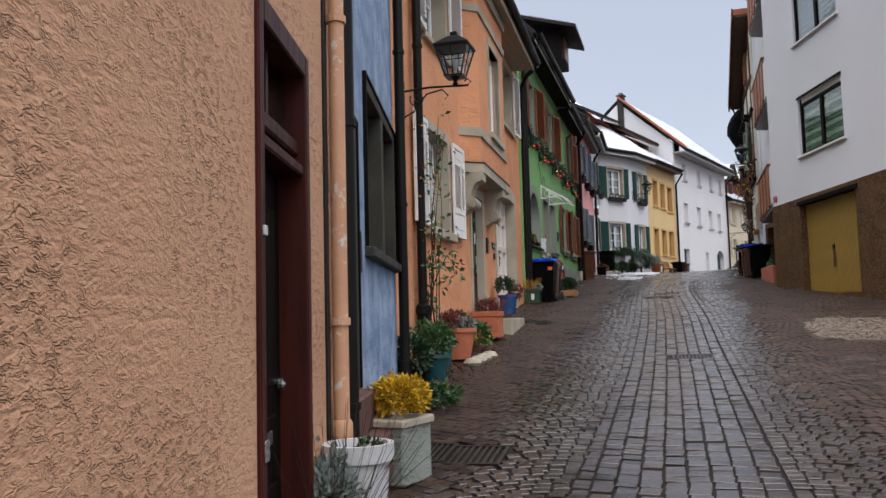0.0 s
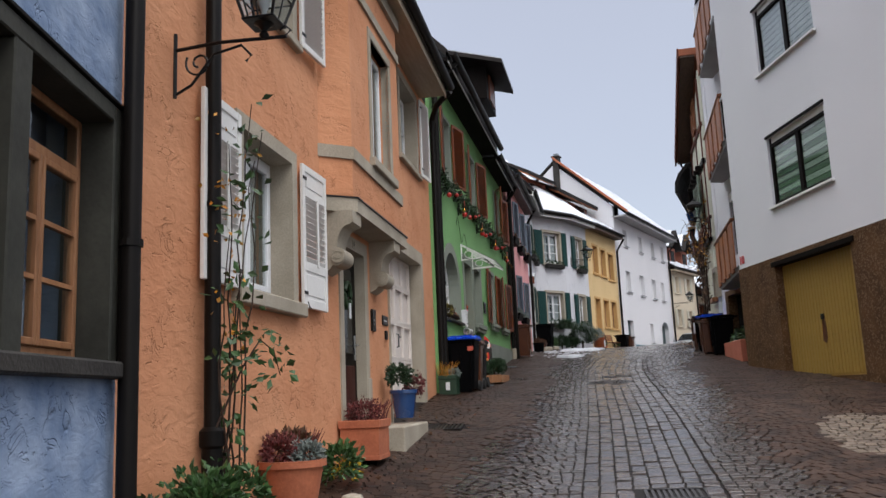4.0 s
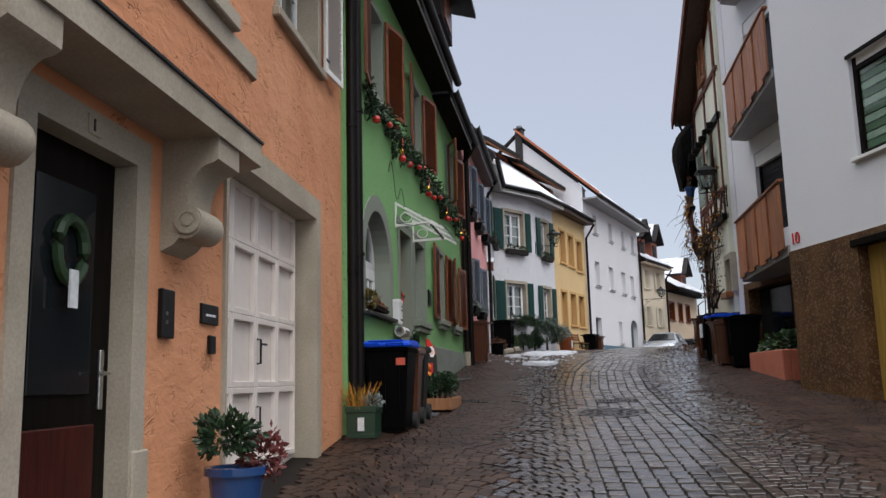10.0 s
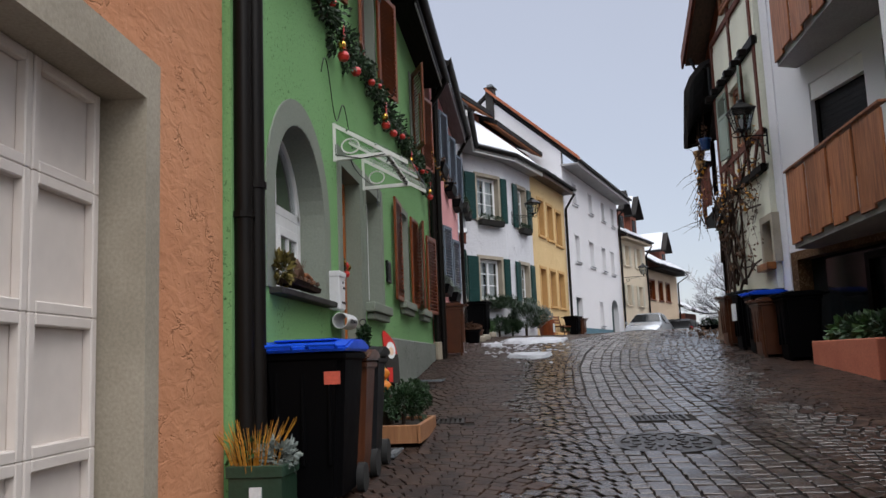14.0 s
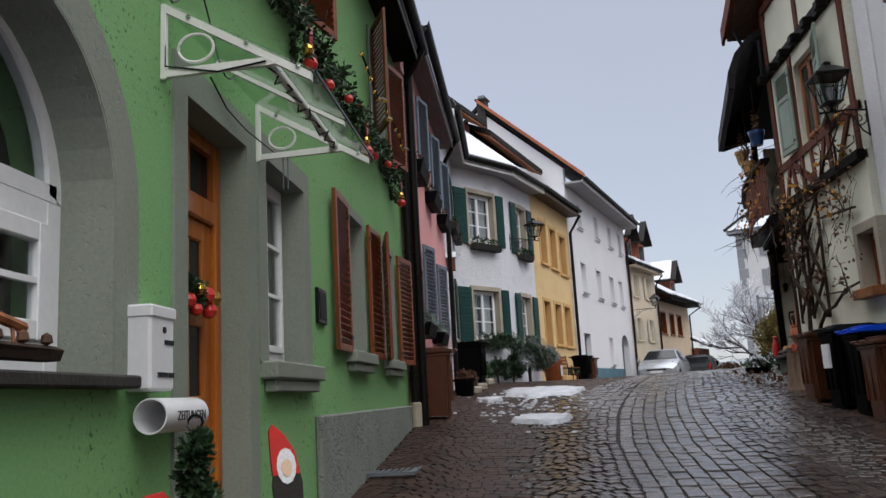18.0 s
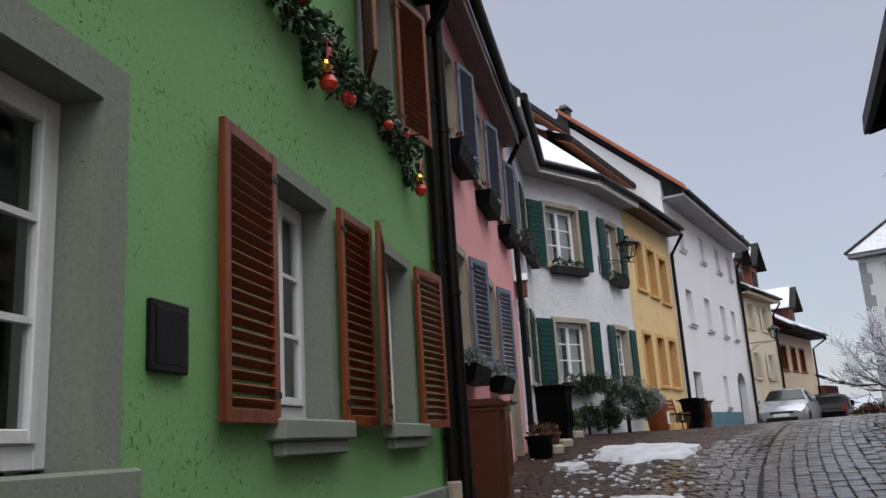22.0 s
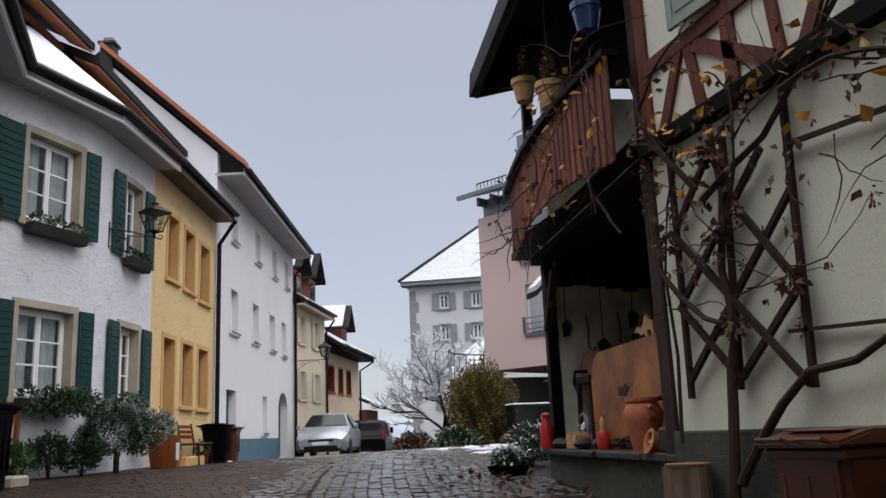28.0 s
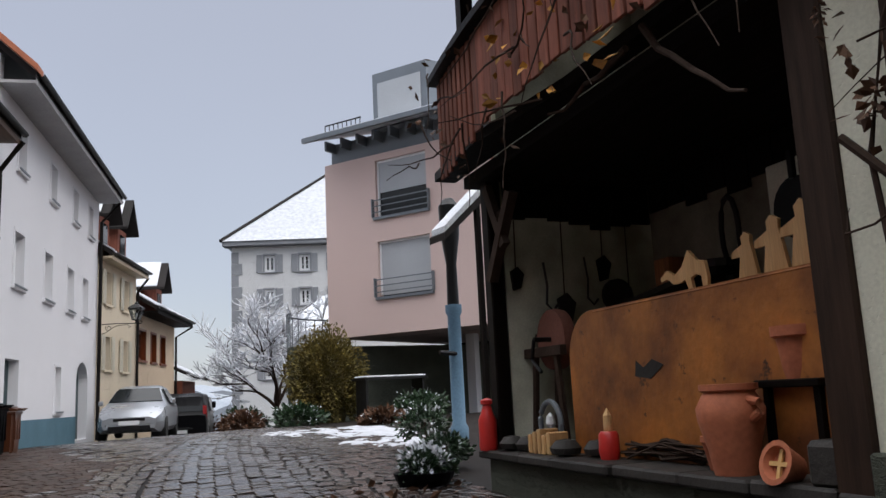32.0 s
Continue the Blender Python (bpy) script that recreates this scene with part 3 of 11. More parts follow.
def pierced(bm, x0, x1, z0, z1, thick, holes, arches=(), y=0.0):
    """A wall with openings through it. holes: (x0, x1, z0, z1); arches: (x0, x1, z0, spring, rise)."""
    boxes = [tuple(h) for h in holes] + [(a[0], a[1], a[2], a[3] + a[4]) for a in arches]
    xs = sorted({x0, x1, *[h[0] for h in boxes], *[h[1] for h in boxes]})
    zs = sorted({z0, z1, *[h[2] for h in boxes], *[h[3] for h in boxes]})
    xs, zs = [v for v in xs if x0 <= v <= x1], [v for v in zs if z0 <= v <= z1]
    def solid(i, j):
        if not (0 <= i < len(xs) - 1 and 0 <= j < len(zs) - 1):
            return False
        cx, cz = (xs[i] + xs[i + 1]) / 2, (zs[j] + zs[j + 1]) / 2
        return not any(h[0] < cx < h[1] and h[2] < cz < h[3] for h in boxes)
    def quad(*p):
        bm.faces.new([bm.verts.new(q) for q in p])
    for i in range(len(xs) - 1):
        for j in range(len(zs) - 1):
            if not solid(i, j):
                continue
            a, b, c, d = xs[i], xs[i + 1], zs[j], zs[j + 1]
            quad((a, y, c), (b, y, c), (b, y, d), (a, y, d))
            quad((a, y + thick, c), (a, y + thick, d), (b, y + thick, d), (b, y + thick, c))
            if not solid(i - 1, j):
                quad((a, y, c), (a, y, d), (a, y + thick, d), (a, y + thick, c))
            if not solid(i + 1, j):
                quad((b, y, c), (b, y + thick, c), (b, y + thick, d), (b, y, d))
            if not solid(i, j - 1):
                quad((a, y, c), (a, y + thick, c), (b, y + thick, c), (b, y, c))
            if not solid(i, j + 1):
                quad((a, y, d), (b, y, d), (b, y + thick, d), (a, y + thick, d))
    for a0, a1, zb, zs_, rise in arches:
        c, r, n = (a0 + a1) / 2, (a1 - a0) / 2, 14
        top = zs_ + rise
        arc = [(c - r * math.cos(math.pi * k / n), zs_ + rise * math.sin(math.pi * k / n)) for k in range(n + 1)]
        for (xa, za), (xb, zb2) in zip(arc, arc[1:]):
            quad((xa, y, za), (xb, y, zb2), (xb, y, top), (xa, y, top))
            quad((xa, y + thick, za), (xa, y + thick, top), (xb, y + thick, top), (xb, y + thick, zb2))
            quad((xa, y, za), (xa, y + thick, za), (xb, y + thick, zb2), (xb, y, zb2))
    bmesh.ops.remove_doubles(bm, verts=bm.verts, dist=0.0005)
    return bm


def window(parent, x0, x1, z0, z1, y, leaves=2, rows=2, cols=1, fmat="frame", bar=0.055, curtain=None, name="window", transom=None):
    """A casement window: frame and leaves as one mesh, its panes and curtain under it."""
    bm, t = bmesh.new(), 0.06
    for a in ((x0, x0 + bar, z0, z1), (x1 - bar, x1, z0, z1), (x0 + bar, x1 - bar, z0, z0 + bar * 1.3), (x0 + bar, x1 - bar, z1 - bar, z1)):
        box(bm, a[0], a[1], y, y + t, a[2], a[3], 0.006)
    cells, w, gap = [], (x1 - x0 - 2 * bar) / leaves, bar * 0.75
    zt = z1 - bar
    if transom:
        box(bm, x0 + bar, x1 - bar, y - 0.01, y + t, transom - bar / 2, transom + bar / 2, 0.004)
        cells.append((x0 + bar, x1 - bar, transom + bar / 2, zt, 1, 1))
        zt = transom - bar / 2
    w_ob = part(name, bm, M[fmat], parent)
    for i in range(leaves):
        a, b = x0 + bar + i * w, x0 + bar + (i + 1) * w
        zb, sm = z0 + bar * 1.3, bmesh.new()
        for q in ((a + 0.004, a + gap, zb, zt), (b - gap, b - 0.004, zb, zt), (a + gap, b - gap, zb, zb + gap), (a + gap, b - gap, zt - gap, zt)):
            box(sm, q[0], q[1], y - 0.018, y + 0.03, q[2], q[3], 0.005)
        c, d = zb + gap, zt - gap
        for k in range(1, rows):
            zz = c + (d - c) * k / rows
            box(sm, a + gap, b - gap, y - 0.012, y + 0.02, zz - 0.012, zz + 0.012)
        for k in range(1, cols):
            xx = a + gap + (b - a - 2 * gap) * k / cols
            box(sm, xx - 0.012, xx + 0.012, y - 0.010, y + 0.018, c, d)
        part("sash", sm, M[fmat], w_ob)
        cells.append((a + gap, b - gap, c, d, rows, cols))
    for a, b, c, d, rw, cl in cells:
        p = part("pane", B(a - 0.004, b + 0.004, y + 0.004, y + 0.010, c - 0.004, d + 0.004), M["glass"], w_ob)
        p.visible_shadow = False
    if curtain:
        cb, n = bmesh.new(), 40
        for s0, s1 in curtain:
            a, b = x0 + bar + (x1 - x0 - 2 * bar) * s0, x0 + bar + (x1 - x0 - 2 * bar) * s1
            vs = [[cb.verts.new((a + (b - a) * k / n, y + 0.12 + 0.025 * math.sin(k * 1.35 + zz), zz)) for zz in (z0 + 0.06, z1 - 0.05)] for k in range(n + 1)]
            vt = [[cb.verts.new((v.co.x, v.co.y + 0.006, v.co.z)) for v in col] for col in vs]
            for k in range(n):
                cb.faces.new((vs[k][0], vs[k + 1][0], vs[k + 1][1], vs[k][1]))
                cb.faces.new((vt[k][0], vt[k][1], vt[k + 1][1], vt[k + 1][0]))
        part("curtain", cb, M["curtain"], w_ob, "white net curtain")
    return w_ob


def wide(q, w):
    """An opening with room for its surround."""
    return (q[0] - w + 0.004, q[1] + w - 0.004, q[2], q[3] + w - 0.004)


def surround(bm, x0, x1, z0, z1, w=0.12, out=0.03, into=0.12, sill=0.0):
    """A raised band round an opening."""
    into = max(into, 0.32) if out >= 0 else into
    prism(bm, [(x0 - w, z0), (x0, z0), (x0, z1), (x1, z1), (x1, z0), (x1 + w, z0), (x1 + w, z1 + w), (x0 - w, z1 + w)], -out, into, "y")
    if sill:
        box(bm, x0 - w - 0.04, x1 + w + 0.04, -out - sill, into, z0 - 0.09, z0, 0.012)
    return bm


def shutter(parent, x0, x1, z0, z1, material, ang=0.0, hinge="l", slats=22, panels=None, y=-0.035, loose=False):
    """A shutter folded back against the wall: frame, then its slats or panels under it. ang: how far it stands off."""
    w, t, st = x1 - x0, 0.035, 0.065
    if hinge == "l":
        m = Matrix.Translation((x0, y, 0)) @ Matrix.Rotation(radians(-ang), 4, "Z")
        ox = 0.0
    else:
        m = Matrix.Translation((x1, y, 0)) @ Matrix.Rotation(radians(ang), 4, "Z")
        ox = -w
    bm = bmesh.new()
    fields = panels or [(z0 + st, z1 - st, "slat")]
    box(bm, ox, ox + st, -t, 0, z0, z1, 0.005), box(bm, ox + w - st, ox + w, -t, 0, z0, z1, 0.005)
    cuts = sorted({z0, z1, *[f[0] for f in fields], *[f[1] for f in fields]})
    full = [(f[0], f[1]) for f in fields]
    for a, b in zip(cuts, cuts[1:]):
        if not any(abs(a - f[0]) < 1e-6 and abs(b - f[1]) < 1e-6 for f in full):
            box(bm, ox + st, ox + w - st, -t, 0, a, b, 0.004)
    fr = part("shutter", bm, M[material], parent)
    fr.matrix_basis = m
    sm = mesh_of(box(bmesh.new(), 0, w - 2 * st - 0.002, -0.005, 0.005, -0.025, 0.025), "slat", M[material])
    tilt = Matrix.Rotation(radians(48), 4, "X")
    for a, b, what in fields:
        if what == "slat":
            n = max(3, int(round((b - a) / 0.06)))
            for k in range(n):
                s = new("slat", sm)
                s.parent = fr
                s.matrix_basis = Matrix.Translation((ox + st + 0.001, -t / 2, a + (b - a) * (k + 0.5) / n)) @ tilt
        else:
            part("panel", B(ox + st, ox + w - st, -t + 0.012, -0.008, a, b), M[material], fr)
            part("moulding", B(ox + st + 0.03, ox + w - st - 0.03, -t + 0.004, -t + 0.016, a + 0.03, b - 0.03, 0.006), M[material], fr)
    # iron hinges
    for zz in (z0 + 0.14, z1 - 0.14):
        part("hinge", B(ox if hinge == "l" else ox + w - 0.09, ox + 0.09 if hinge == "l" else ox + w, -t - 0.006, -t, zz - 0.015, zz + 0.015), M["iron"], fr)
    return fr


def pipe_run(parent, pts, r=0.05, material="pipe", name="downpipe", clips=True):
    p = part(name, tube(bmesh.new(), pts, r, 12), M[material], parent, soft=True)
    if clips:
        z = min(q[2] for q in pts) + 0.6
        top = max(q[2] for q in pts)
        x, y = pts[1][0], pts[1][1]
        while z < top - 0.3:
            part("pipe_clip", lathe(bmesh.new(), [(r + 0.012, -0.02), (r + 0.012, 0.02)], 12, (x, y, z)), M[material], p)
            z += 1.7
    return p


def half_gutter(parent, x0, x1, y, z, r=0.075, material="pipe"):
    bm, n = bmesh.new(), 8
    pts = [(y + r * math.cos(math.pi + math.pi * k / n), z + r * math.sin(math.pi + math.pi * k / n)) for k in range(n + 1)]
    pts += [(y + (r - 0.012) * math.cos(2 * math.pi - math.pi * k / n), z + (r - 0.012) * math.sin(2 * math.pi - math.pi * k / n)) for k in range(n + 1)]
    return part("gutter", prism(bm, pts, x0, x1), M[material], parent, soft=True)


def pitched(parent, x0, x1, over, zs, depth, rise, material, soffit, snow=False, thick=0.16, tile=0.0, side=0.0):
    """A roof slope that rises away from the street, with a boarded soffit under its overhang."""
    k = rise / depth
    y0, y1 = -over, depth
    bm = prism(bmesh.new(), [(y0, zs + 0.02), (y1, zs + 0.02 + k * (y1 - y0)), (y1, zs + 0.02 + k * (y1 - y0) + thick), (y0, zs + 0.02 + thick)], x0 - side, x1 + side)
    rf = part("roof", bm, M[material], parent)
    part("soffit", B(x0 - side, x1 + side, y0 + 0.03, 0.05, zs - 0.05, zs + 0.015), M[soffit], parent)
    part("fascia", B(x0 - side, x1 + side, y0, y0 + 0.028, zs - 0.09, zs + 0.13), M[soffit], parent)
    if snow:
        n, sb = 40, bmesh.new()
        rows = []
        for i in range(n + 1):
            xx = x0 - side + (x1 - x0 + 2 * side) * i / n
            row = []
            for j in range(13):
                yy = y0 + 0.05 + (y1 - y0 - 0.05) * j / 12
                h = 0.045 + 0.03 * noise.noise((xx * 1.7, yy * 1.7, zs))
                row.append(sb.verts.new((xx, yy + (0.12 * noise.noise((xx * 2, 5, zs)) if j == 0 else 0), zs + 0.02 + thick + k * (yy - y0) + max(0.01, h))))
            rows.append(row)
        for a, b in zip(rows, rows[1:]):
            for j in range(12):
                sb.faces.new((a[j], b[j], b[j + 1], a[j + 1]))
        lo = bmesh.ops.extrude_face_region(sb, geom=list(sb.faces))
        bmesh.ops.translate(sb, verts=[v for v in lo["geom"] if isinstance(v, bmesh.types.BMVert)], vec=(0, 0, -0.05))
        part("snow_cover", sb, M["slush"], rf, "thin snow lying on the slope", soft=True)
    return rf


def shell(parent, x0, x1, z0, z1, depth, material, t=0.3, y0=0.35, ridge=0.0):
    """The other three walls that close a house, with near-black floor and partition standing in for unlit rooms."""
    part("side_wall", B(x0, x0 + t, y0, depth, z0, z1), material, parent)
    part("side_wall", B(x1 - t, x1, y0, depth, z0, z1), material, parent)
    part("back_wall", B(x0 + t, x1 - t, depth - t, depth, z0, z1), material, parent)
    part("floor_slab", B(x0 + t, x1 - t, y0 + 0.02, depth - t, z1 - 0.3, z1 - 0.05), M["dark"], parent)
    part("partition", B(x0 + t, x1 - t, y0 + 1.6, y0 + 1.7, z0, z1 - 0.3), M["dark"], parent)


# ---- ground ----
COVERS = [(0.15, 12.5, 0.28, 0.20), (-0.5, 22.25, 0.42, 0.42), (-0.35, 23.5, 0.27, 0.16), (-1.62, 6.55, 0.24, 0.3), (-2.02, 6.55, 0.2, 0.3), (-2.64, 23.35, 0.25, 0.18), (-2.68, 16.0, 0.24, 0.22)]
PROFILE = [(-40, -4.0), (-3, -0.3), (0, -0.05), (6, 0.42), (12.6, 0.93), (19, 1.66), (22.6, 2.0), (27, 2.45), (32, 2.95), (36, 3.22), (40, 3.43), (45, 3.47), (51, 3.36), (55, 3.22), (60, 2.80), (75, 1.5), (100, -1.2), (160, -8.0), (2000, -60.0)]


def gz(x, y):
    """Height of the street: steep at first, flattening to a crest."""
    def f(v):
        for (a, za), (b, zb) in zip(PROFILE, PROFILE[1:]):
            if v <= b:
                return za + (zb - za) * (v - a) / (b - a)
        return PROFILE[-1][1]
    s = 1.4 if y < 60 else 6
    z = (f(y - s) + 2 * f(y) + f(y + s)) / 4
    if 6 < y < 24 and x < -1.5:
        z += 0.085 * (-1.5 - max(x, -3.6)) * min(1, (y - 6) / 4, (24 - y) / 4)
    if y < 60:
        z += 0.018 * abs(x + 0.2) - 0.03 + 0.012 * noise.noise((x * 0.5, y * 0.5, 3))
    return z


def make_ground():
    ys = [-60, -30, -15, -8, -4] + [-2 + 0.5 * k for k in range(0, 130)] + [64, 68, 73, 80, 90, 105, 130, 160, 220, 320, 600, 1200, 2000]
    xs = [-1500, -400, -120, -50, -25, -12, -7] + [-5 + 0.5 * k for k in range(0, 31)] + [12, 15, 20, 30, 50, 120, 400, 1500]
    bm = bmesh.new()
    g = [[bm.verts.new((x, y, gz(max(-5, min(x, 10)), y))) for x in xs] for y in ys]
    for a, b in zip(g, g[1:]):
        for i in range(len(xs) - 1):
            bm.faces.new((a[i], a[i + 1], b[i + 1], b[i]))
    return solo("ground", bm, M["asphalt"], "dark wet bedding of the cobbled street", "ground", kind="structure", soft=True)


make_ground()


# ---- the row of houses on one side, going uphill ----
def orange_house():
    m, n = facade((0.0935, -4.0), (-1.959, 4.70))
    h = thing("orange_house", m, "orange house with rough stucco and a dark red door", "house")
    o = 4.109  # distance along the wall to the first step of the walk
    d0, d1, zb, zt = o + 2.87, o + 3.80, 0.22, 2.84
    part("wall", pierced(bmesh.new(), 0, n, -3, 7.2, 0.4, [(d0, d1, -0.2, zt)]), M["orange"], h)
    shell(h, 0, n, -3, 7.2, 6, M["orange"], y0=0.4)
    pitched(h, 0, n, 0.45, 7.2, 6, 5, "roof", "palesoffit")
    part("door_step", B(d0, d1, -0.10, 0.45, -0.3, zb, 0.01), M["stone"], h)
    fr = bmesh.new()
    for q in ((d0, d0 + 0.075, zb, zt), (d1 - 0.075, d1, zb, zt), (d0 + 0.075, d1 - 0.075, zt - 0.11, zt)):
        box(fr, q[0], q[1], -0.02, 0.16, q[2], q[3], 0.008)
    box(fr, d0 + 0.075, d1 - 0.075, 0.02, 0.16, 2.34, 2.42, 0.012)
    box(fr, d0 + 0.075, d1 - 0.075, -0.005, 0.16, 2.245, 2.30, 0.01)
    box(fr, d0 + 0.4, d0 + 0.44, 0.06, 0.12, 2.42, zt - 0.11)
    part("door_frame", fr, M["redwood"], h, "dark red painted frame")
    dr = part("door", B(d0 + 0.075, d1 - 0.075, 0.12, 0.17, zb, 2.245), M["darkwood"], h, "almost black panelled door")
    for a, b in ((zb + 0.12, zb + 0.62), (zb + 0.74, zb + 0.92), (zb + 1.05, zb + 1.85)):
        part("panel", B(d0 + 0.19, d1 - 0.19, 0.108, 0.125, a, b, 0.006), M["darkwood"], dr)
    part("letter_plate", B(d0 + 0.30, d1 - 0.30, 0.100, 0.110, zb + 0.80, zb + 0.86, 0.003), M["chrome"], dr, "metal letter plate")
    part("door_knob", lathe(bmesh.new(), [(0.012, 0), (0.03, 0.01), (0.03, 0.03), (0.0, 0.045)], 12), M["chrome"], dr).matrix_basis = Matrix.Translation((d1 - 0.14, 0.12, zb + 1.05)) @ Matrix.Rotation(radians(90), 4, "X")
    part("fanlight_pane", B(d0 + 0.075, d1 - 0.075, 0.085, 0.092, 2.42, zt - 0.11), M["glass"], h)
    part("bell_push", B(d0 + 0.018, d0 + 0.052, -0.035, -0.02, 1.88, 1.92, 0.004), M["whiteplastic"], h, "white bell push on the frame")
    part("lock_plate", B(d0 + 0.02, d0 + 0.07, -0.03, -0.02, 1.04, 1.12, 0.003), M["chrome"], h, "worn metal lock plate")
    # painted pipe in its corner strip
    pipe_run(h, [(o + 4.375, -0.06, 0.95), (o + 4.375, -0.06, 7.3)], 0.045, "orangepipe")
    part("pipe_shoe", lathe(bmesh.new(), [(0.05, 0.28), (0.052, 0.9), (0.06, 0.92), (0.06, 1.0), (0.05, 1.02)], 14, (o + 4.375, -0.06, 0)), M["orangepipe"], h, "rusting iron foot of the pipe", soft=True)
    part("corner_strip", B(o + 4.24, o + 4.33, -0.012, 0.0, -0.2, 7.1, 0.004), M["bingrey"], h, "dark strip beside the pipe")


def blue_house():
    m, n = facade((-2.037, 4.682), (-2.962, 8.604))
    h = thing("blue_house", m, "blue lime-washed house with black frames", "house")
    d0, d1, zb, zt = 0.265, 0.965, 1.06, 2.87
    w0, w1, z0, z1 = 1.75, 3.88, 2.15, 3.47
    part("wall", pierced(bmesh.new(), 0, n, -1, 7.6, 0.4, [(d0 - 0.128, d1 + 0.128, zb, zt + 0.148), (w0 - 0.098, w1 + 0.098, z0 - 0.002, z1 + 0.098)]), M["blue"], h)
    shell(h, 0, n, -1, 7.6, 6, M["blue"], y0=0.4)
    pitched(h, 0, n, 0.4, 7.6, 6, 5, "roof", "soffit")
    fr = bmesh.new()
    for q in ((d0 - 0.13, d0, zb, zt + 0.15), (d1, d1 + 0.13, zb, zt + 0.15), (d0, d1, zt, zt + 0.15)):
        box(fr, q[0], q[1], -0.02, 0.2, q[2], q[3], 0.008)
    part("door_frame", fr, M["darkstone"], h, "dark grey-green stone frame")
    for q in ((d0 - 0.16, d0 - 0.13, zb, zt + 0.18), (d1 + 0.13, d1 + 0.16, zb, zt + 0.18), (d0 - 0.13, d1 + 0.13, zt + 0.15, zt + 0.18)):
        part("frame_edge", B(q[0], q[1], -0.035, 0.0, q[2], q[3], 0.004), M["darkwood"], h)
    dr = part("door", B(d0, d1, 0.14, 0.19, zb, zt), M["darkwood"], h, "black door set back in the wall")
    part("panel", B(d0 + 0.1, d1 - 0.1, 0.128, 0.142, zb + 0.15, zb + 0.75, 0.006), M["darkwood"], dr)
    part("panel", B(d0 + 0.1, d1 - 0.1, 0.128, 0.142, zb + 0.9, zt - 0.15, 0.006), M["darkwood"], dr)
    part("door_knob", lathe(bmesh.new(), [(0.01, 0), (0.025, 0.012), (0.025, 0.03), (0, 0.04)], 12), M["goldball"], dr).matrix_basis = Matrix.Translation((d0 + 0.1, 0.14, zb + 0.8)) @ Matrix.Rotation(radians(90), 4, "X")
    part("door_latch", B(d0 + 0.2, d0 + 0.3, 0.118, 0.13, zb + 1.16, zb + 1.18), M["chrome"], dr)
    nm = part("house_number_plate", B(d1 - 0.42, d1 - 0.34, -0.035, -0.02, zt + 0.03, zt + 0.12, 0.002), M["paper"], h, "small white number plate")
    part("number_bar", B(d1 - 0.387, d1 - 0.372, -0.038, -0.035, zt + 0.045, zt + 0.105), M["blueglaze"], nm)
    part("door_step", B(d0 - 0.12, d1 + 0.1, -0.28, 0.2, 0.5, zb - 0.26, 0.015), M["darkstep"], h, "worn red sandstone step")
    part("door_step", B(d0 - 0.08, d1 + 0.06, -0.14, 0.2, zb - 0.26, zb, 0.015), M["darkstep"], h, "worn red sandstone step")
    part("letter_slot", B(1.255, 1.315, -0.02, 0.0, 1.92, 2.235, 0.004), M["iron"], h, "narrow black letter slot")
    wf = bmesh.new()
    for q in ((w0 - 0.10, w0, z0, z1 + 0.10), (w1, w1 + 0.10, z0, z1 + 0.10), (w0, w1, z1, z1 + 0.10), ((w0 + w1) / 2 - 0.08, (w0 + w1) / 2 + 0.08, z0, z1)):
        box(wf, q[0], q[1], -0.02, 0.26, q[2], q[3], 0.008)
    part("window_frame", wf, M["darkstone"], h, "dark grey-green stone window frame")
    for q in ((w0 - 0.125, w0 - 0.10, z0, z1 + 0.125), (w1 + 0.10, w1 + 0.125, z0, z1 + 0.125), (w0 - 0.10, w1 + 0.10, z1 + 0.10, z1 + 0.125)):
        part("frame_edge", B(q[0], q[1], -0.035, 0.0, q[2], q[3], 0.004), M["darkwood"], h)
    part("window_sill", B(w0 - 0.14, w1 + 0.13, -0.08, 0.26, z0 - 0.09, z0, 0.012), M["slab"], h, "black stone sill")
    for a, b in ((w0, (w0 + w1) / 2 - 0.08), ((w0 + w1) / 2 + 0.08, w1)):
        window(h, a, b, z0, z1, 0.16, 2, 3, 1, "casement", 0.05, transom=z1 - 0.30)
    pipe_run(h, [(n - 0.06, -0.09, 0.5), (n - 0.06, -0.09, 7.6)], 0.055)
    pipe_run(h, [(-0.05, -0.12, 0.45), (-0.05, -0.12, 7.6)], 0.058)


def corbel(bm, x, w, z, out, h):
    """A carved bracket: curled foot and a flat head under the projecting bay."""
    pts = [(0, z), (-out, z), (-out, z - 0.13), (-out + 0.03, z - 0.15)]
    for k in range(1, 8):
        a = math.pi / 2 * k / 7
        pts.append((-out + 0.03 + (out - 0.19) * math.sin(a), z - 0.15 - 0.24 * (1 - math.cos(a))))
    for k in range(9):
        a = radians(10 + 24 * k)
        pts.append((-0.15 - 0.10 * math.sin(a), z - 0.49 + 0.10 * math.cos(a)))
    pts += [(-0.08, z - 0.62), (0, z - 0.66)]
    return prism(bm, pts, x, x + w)


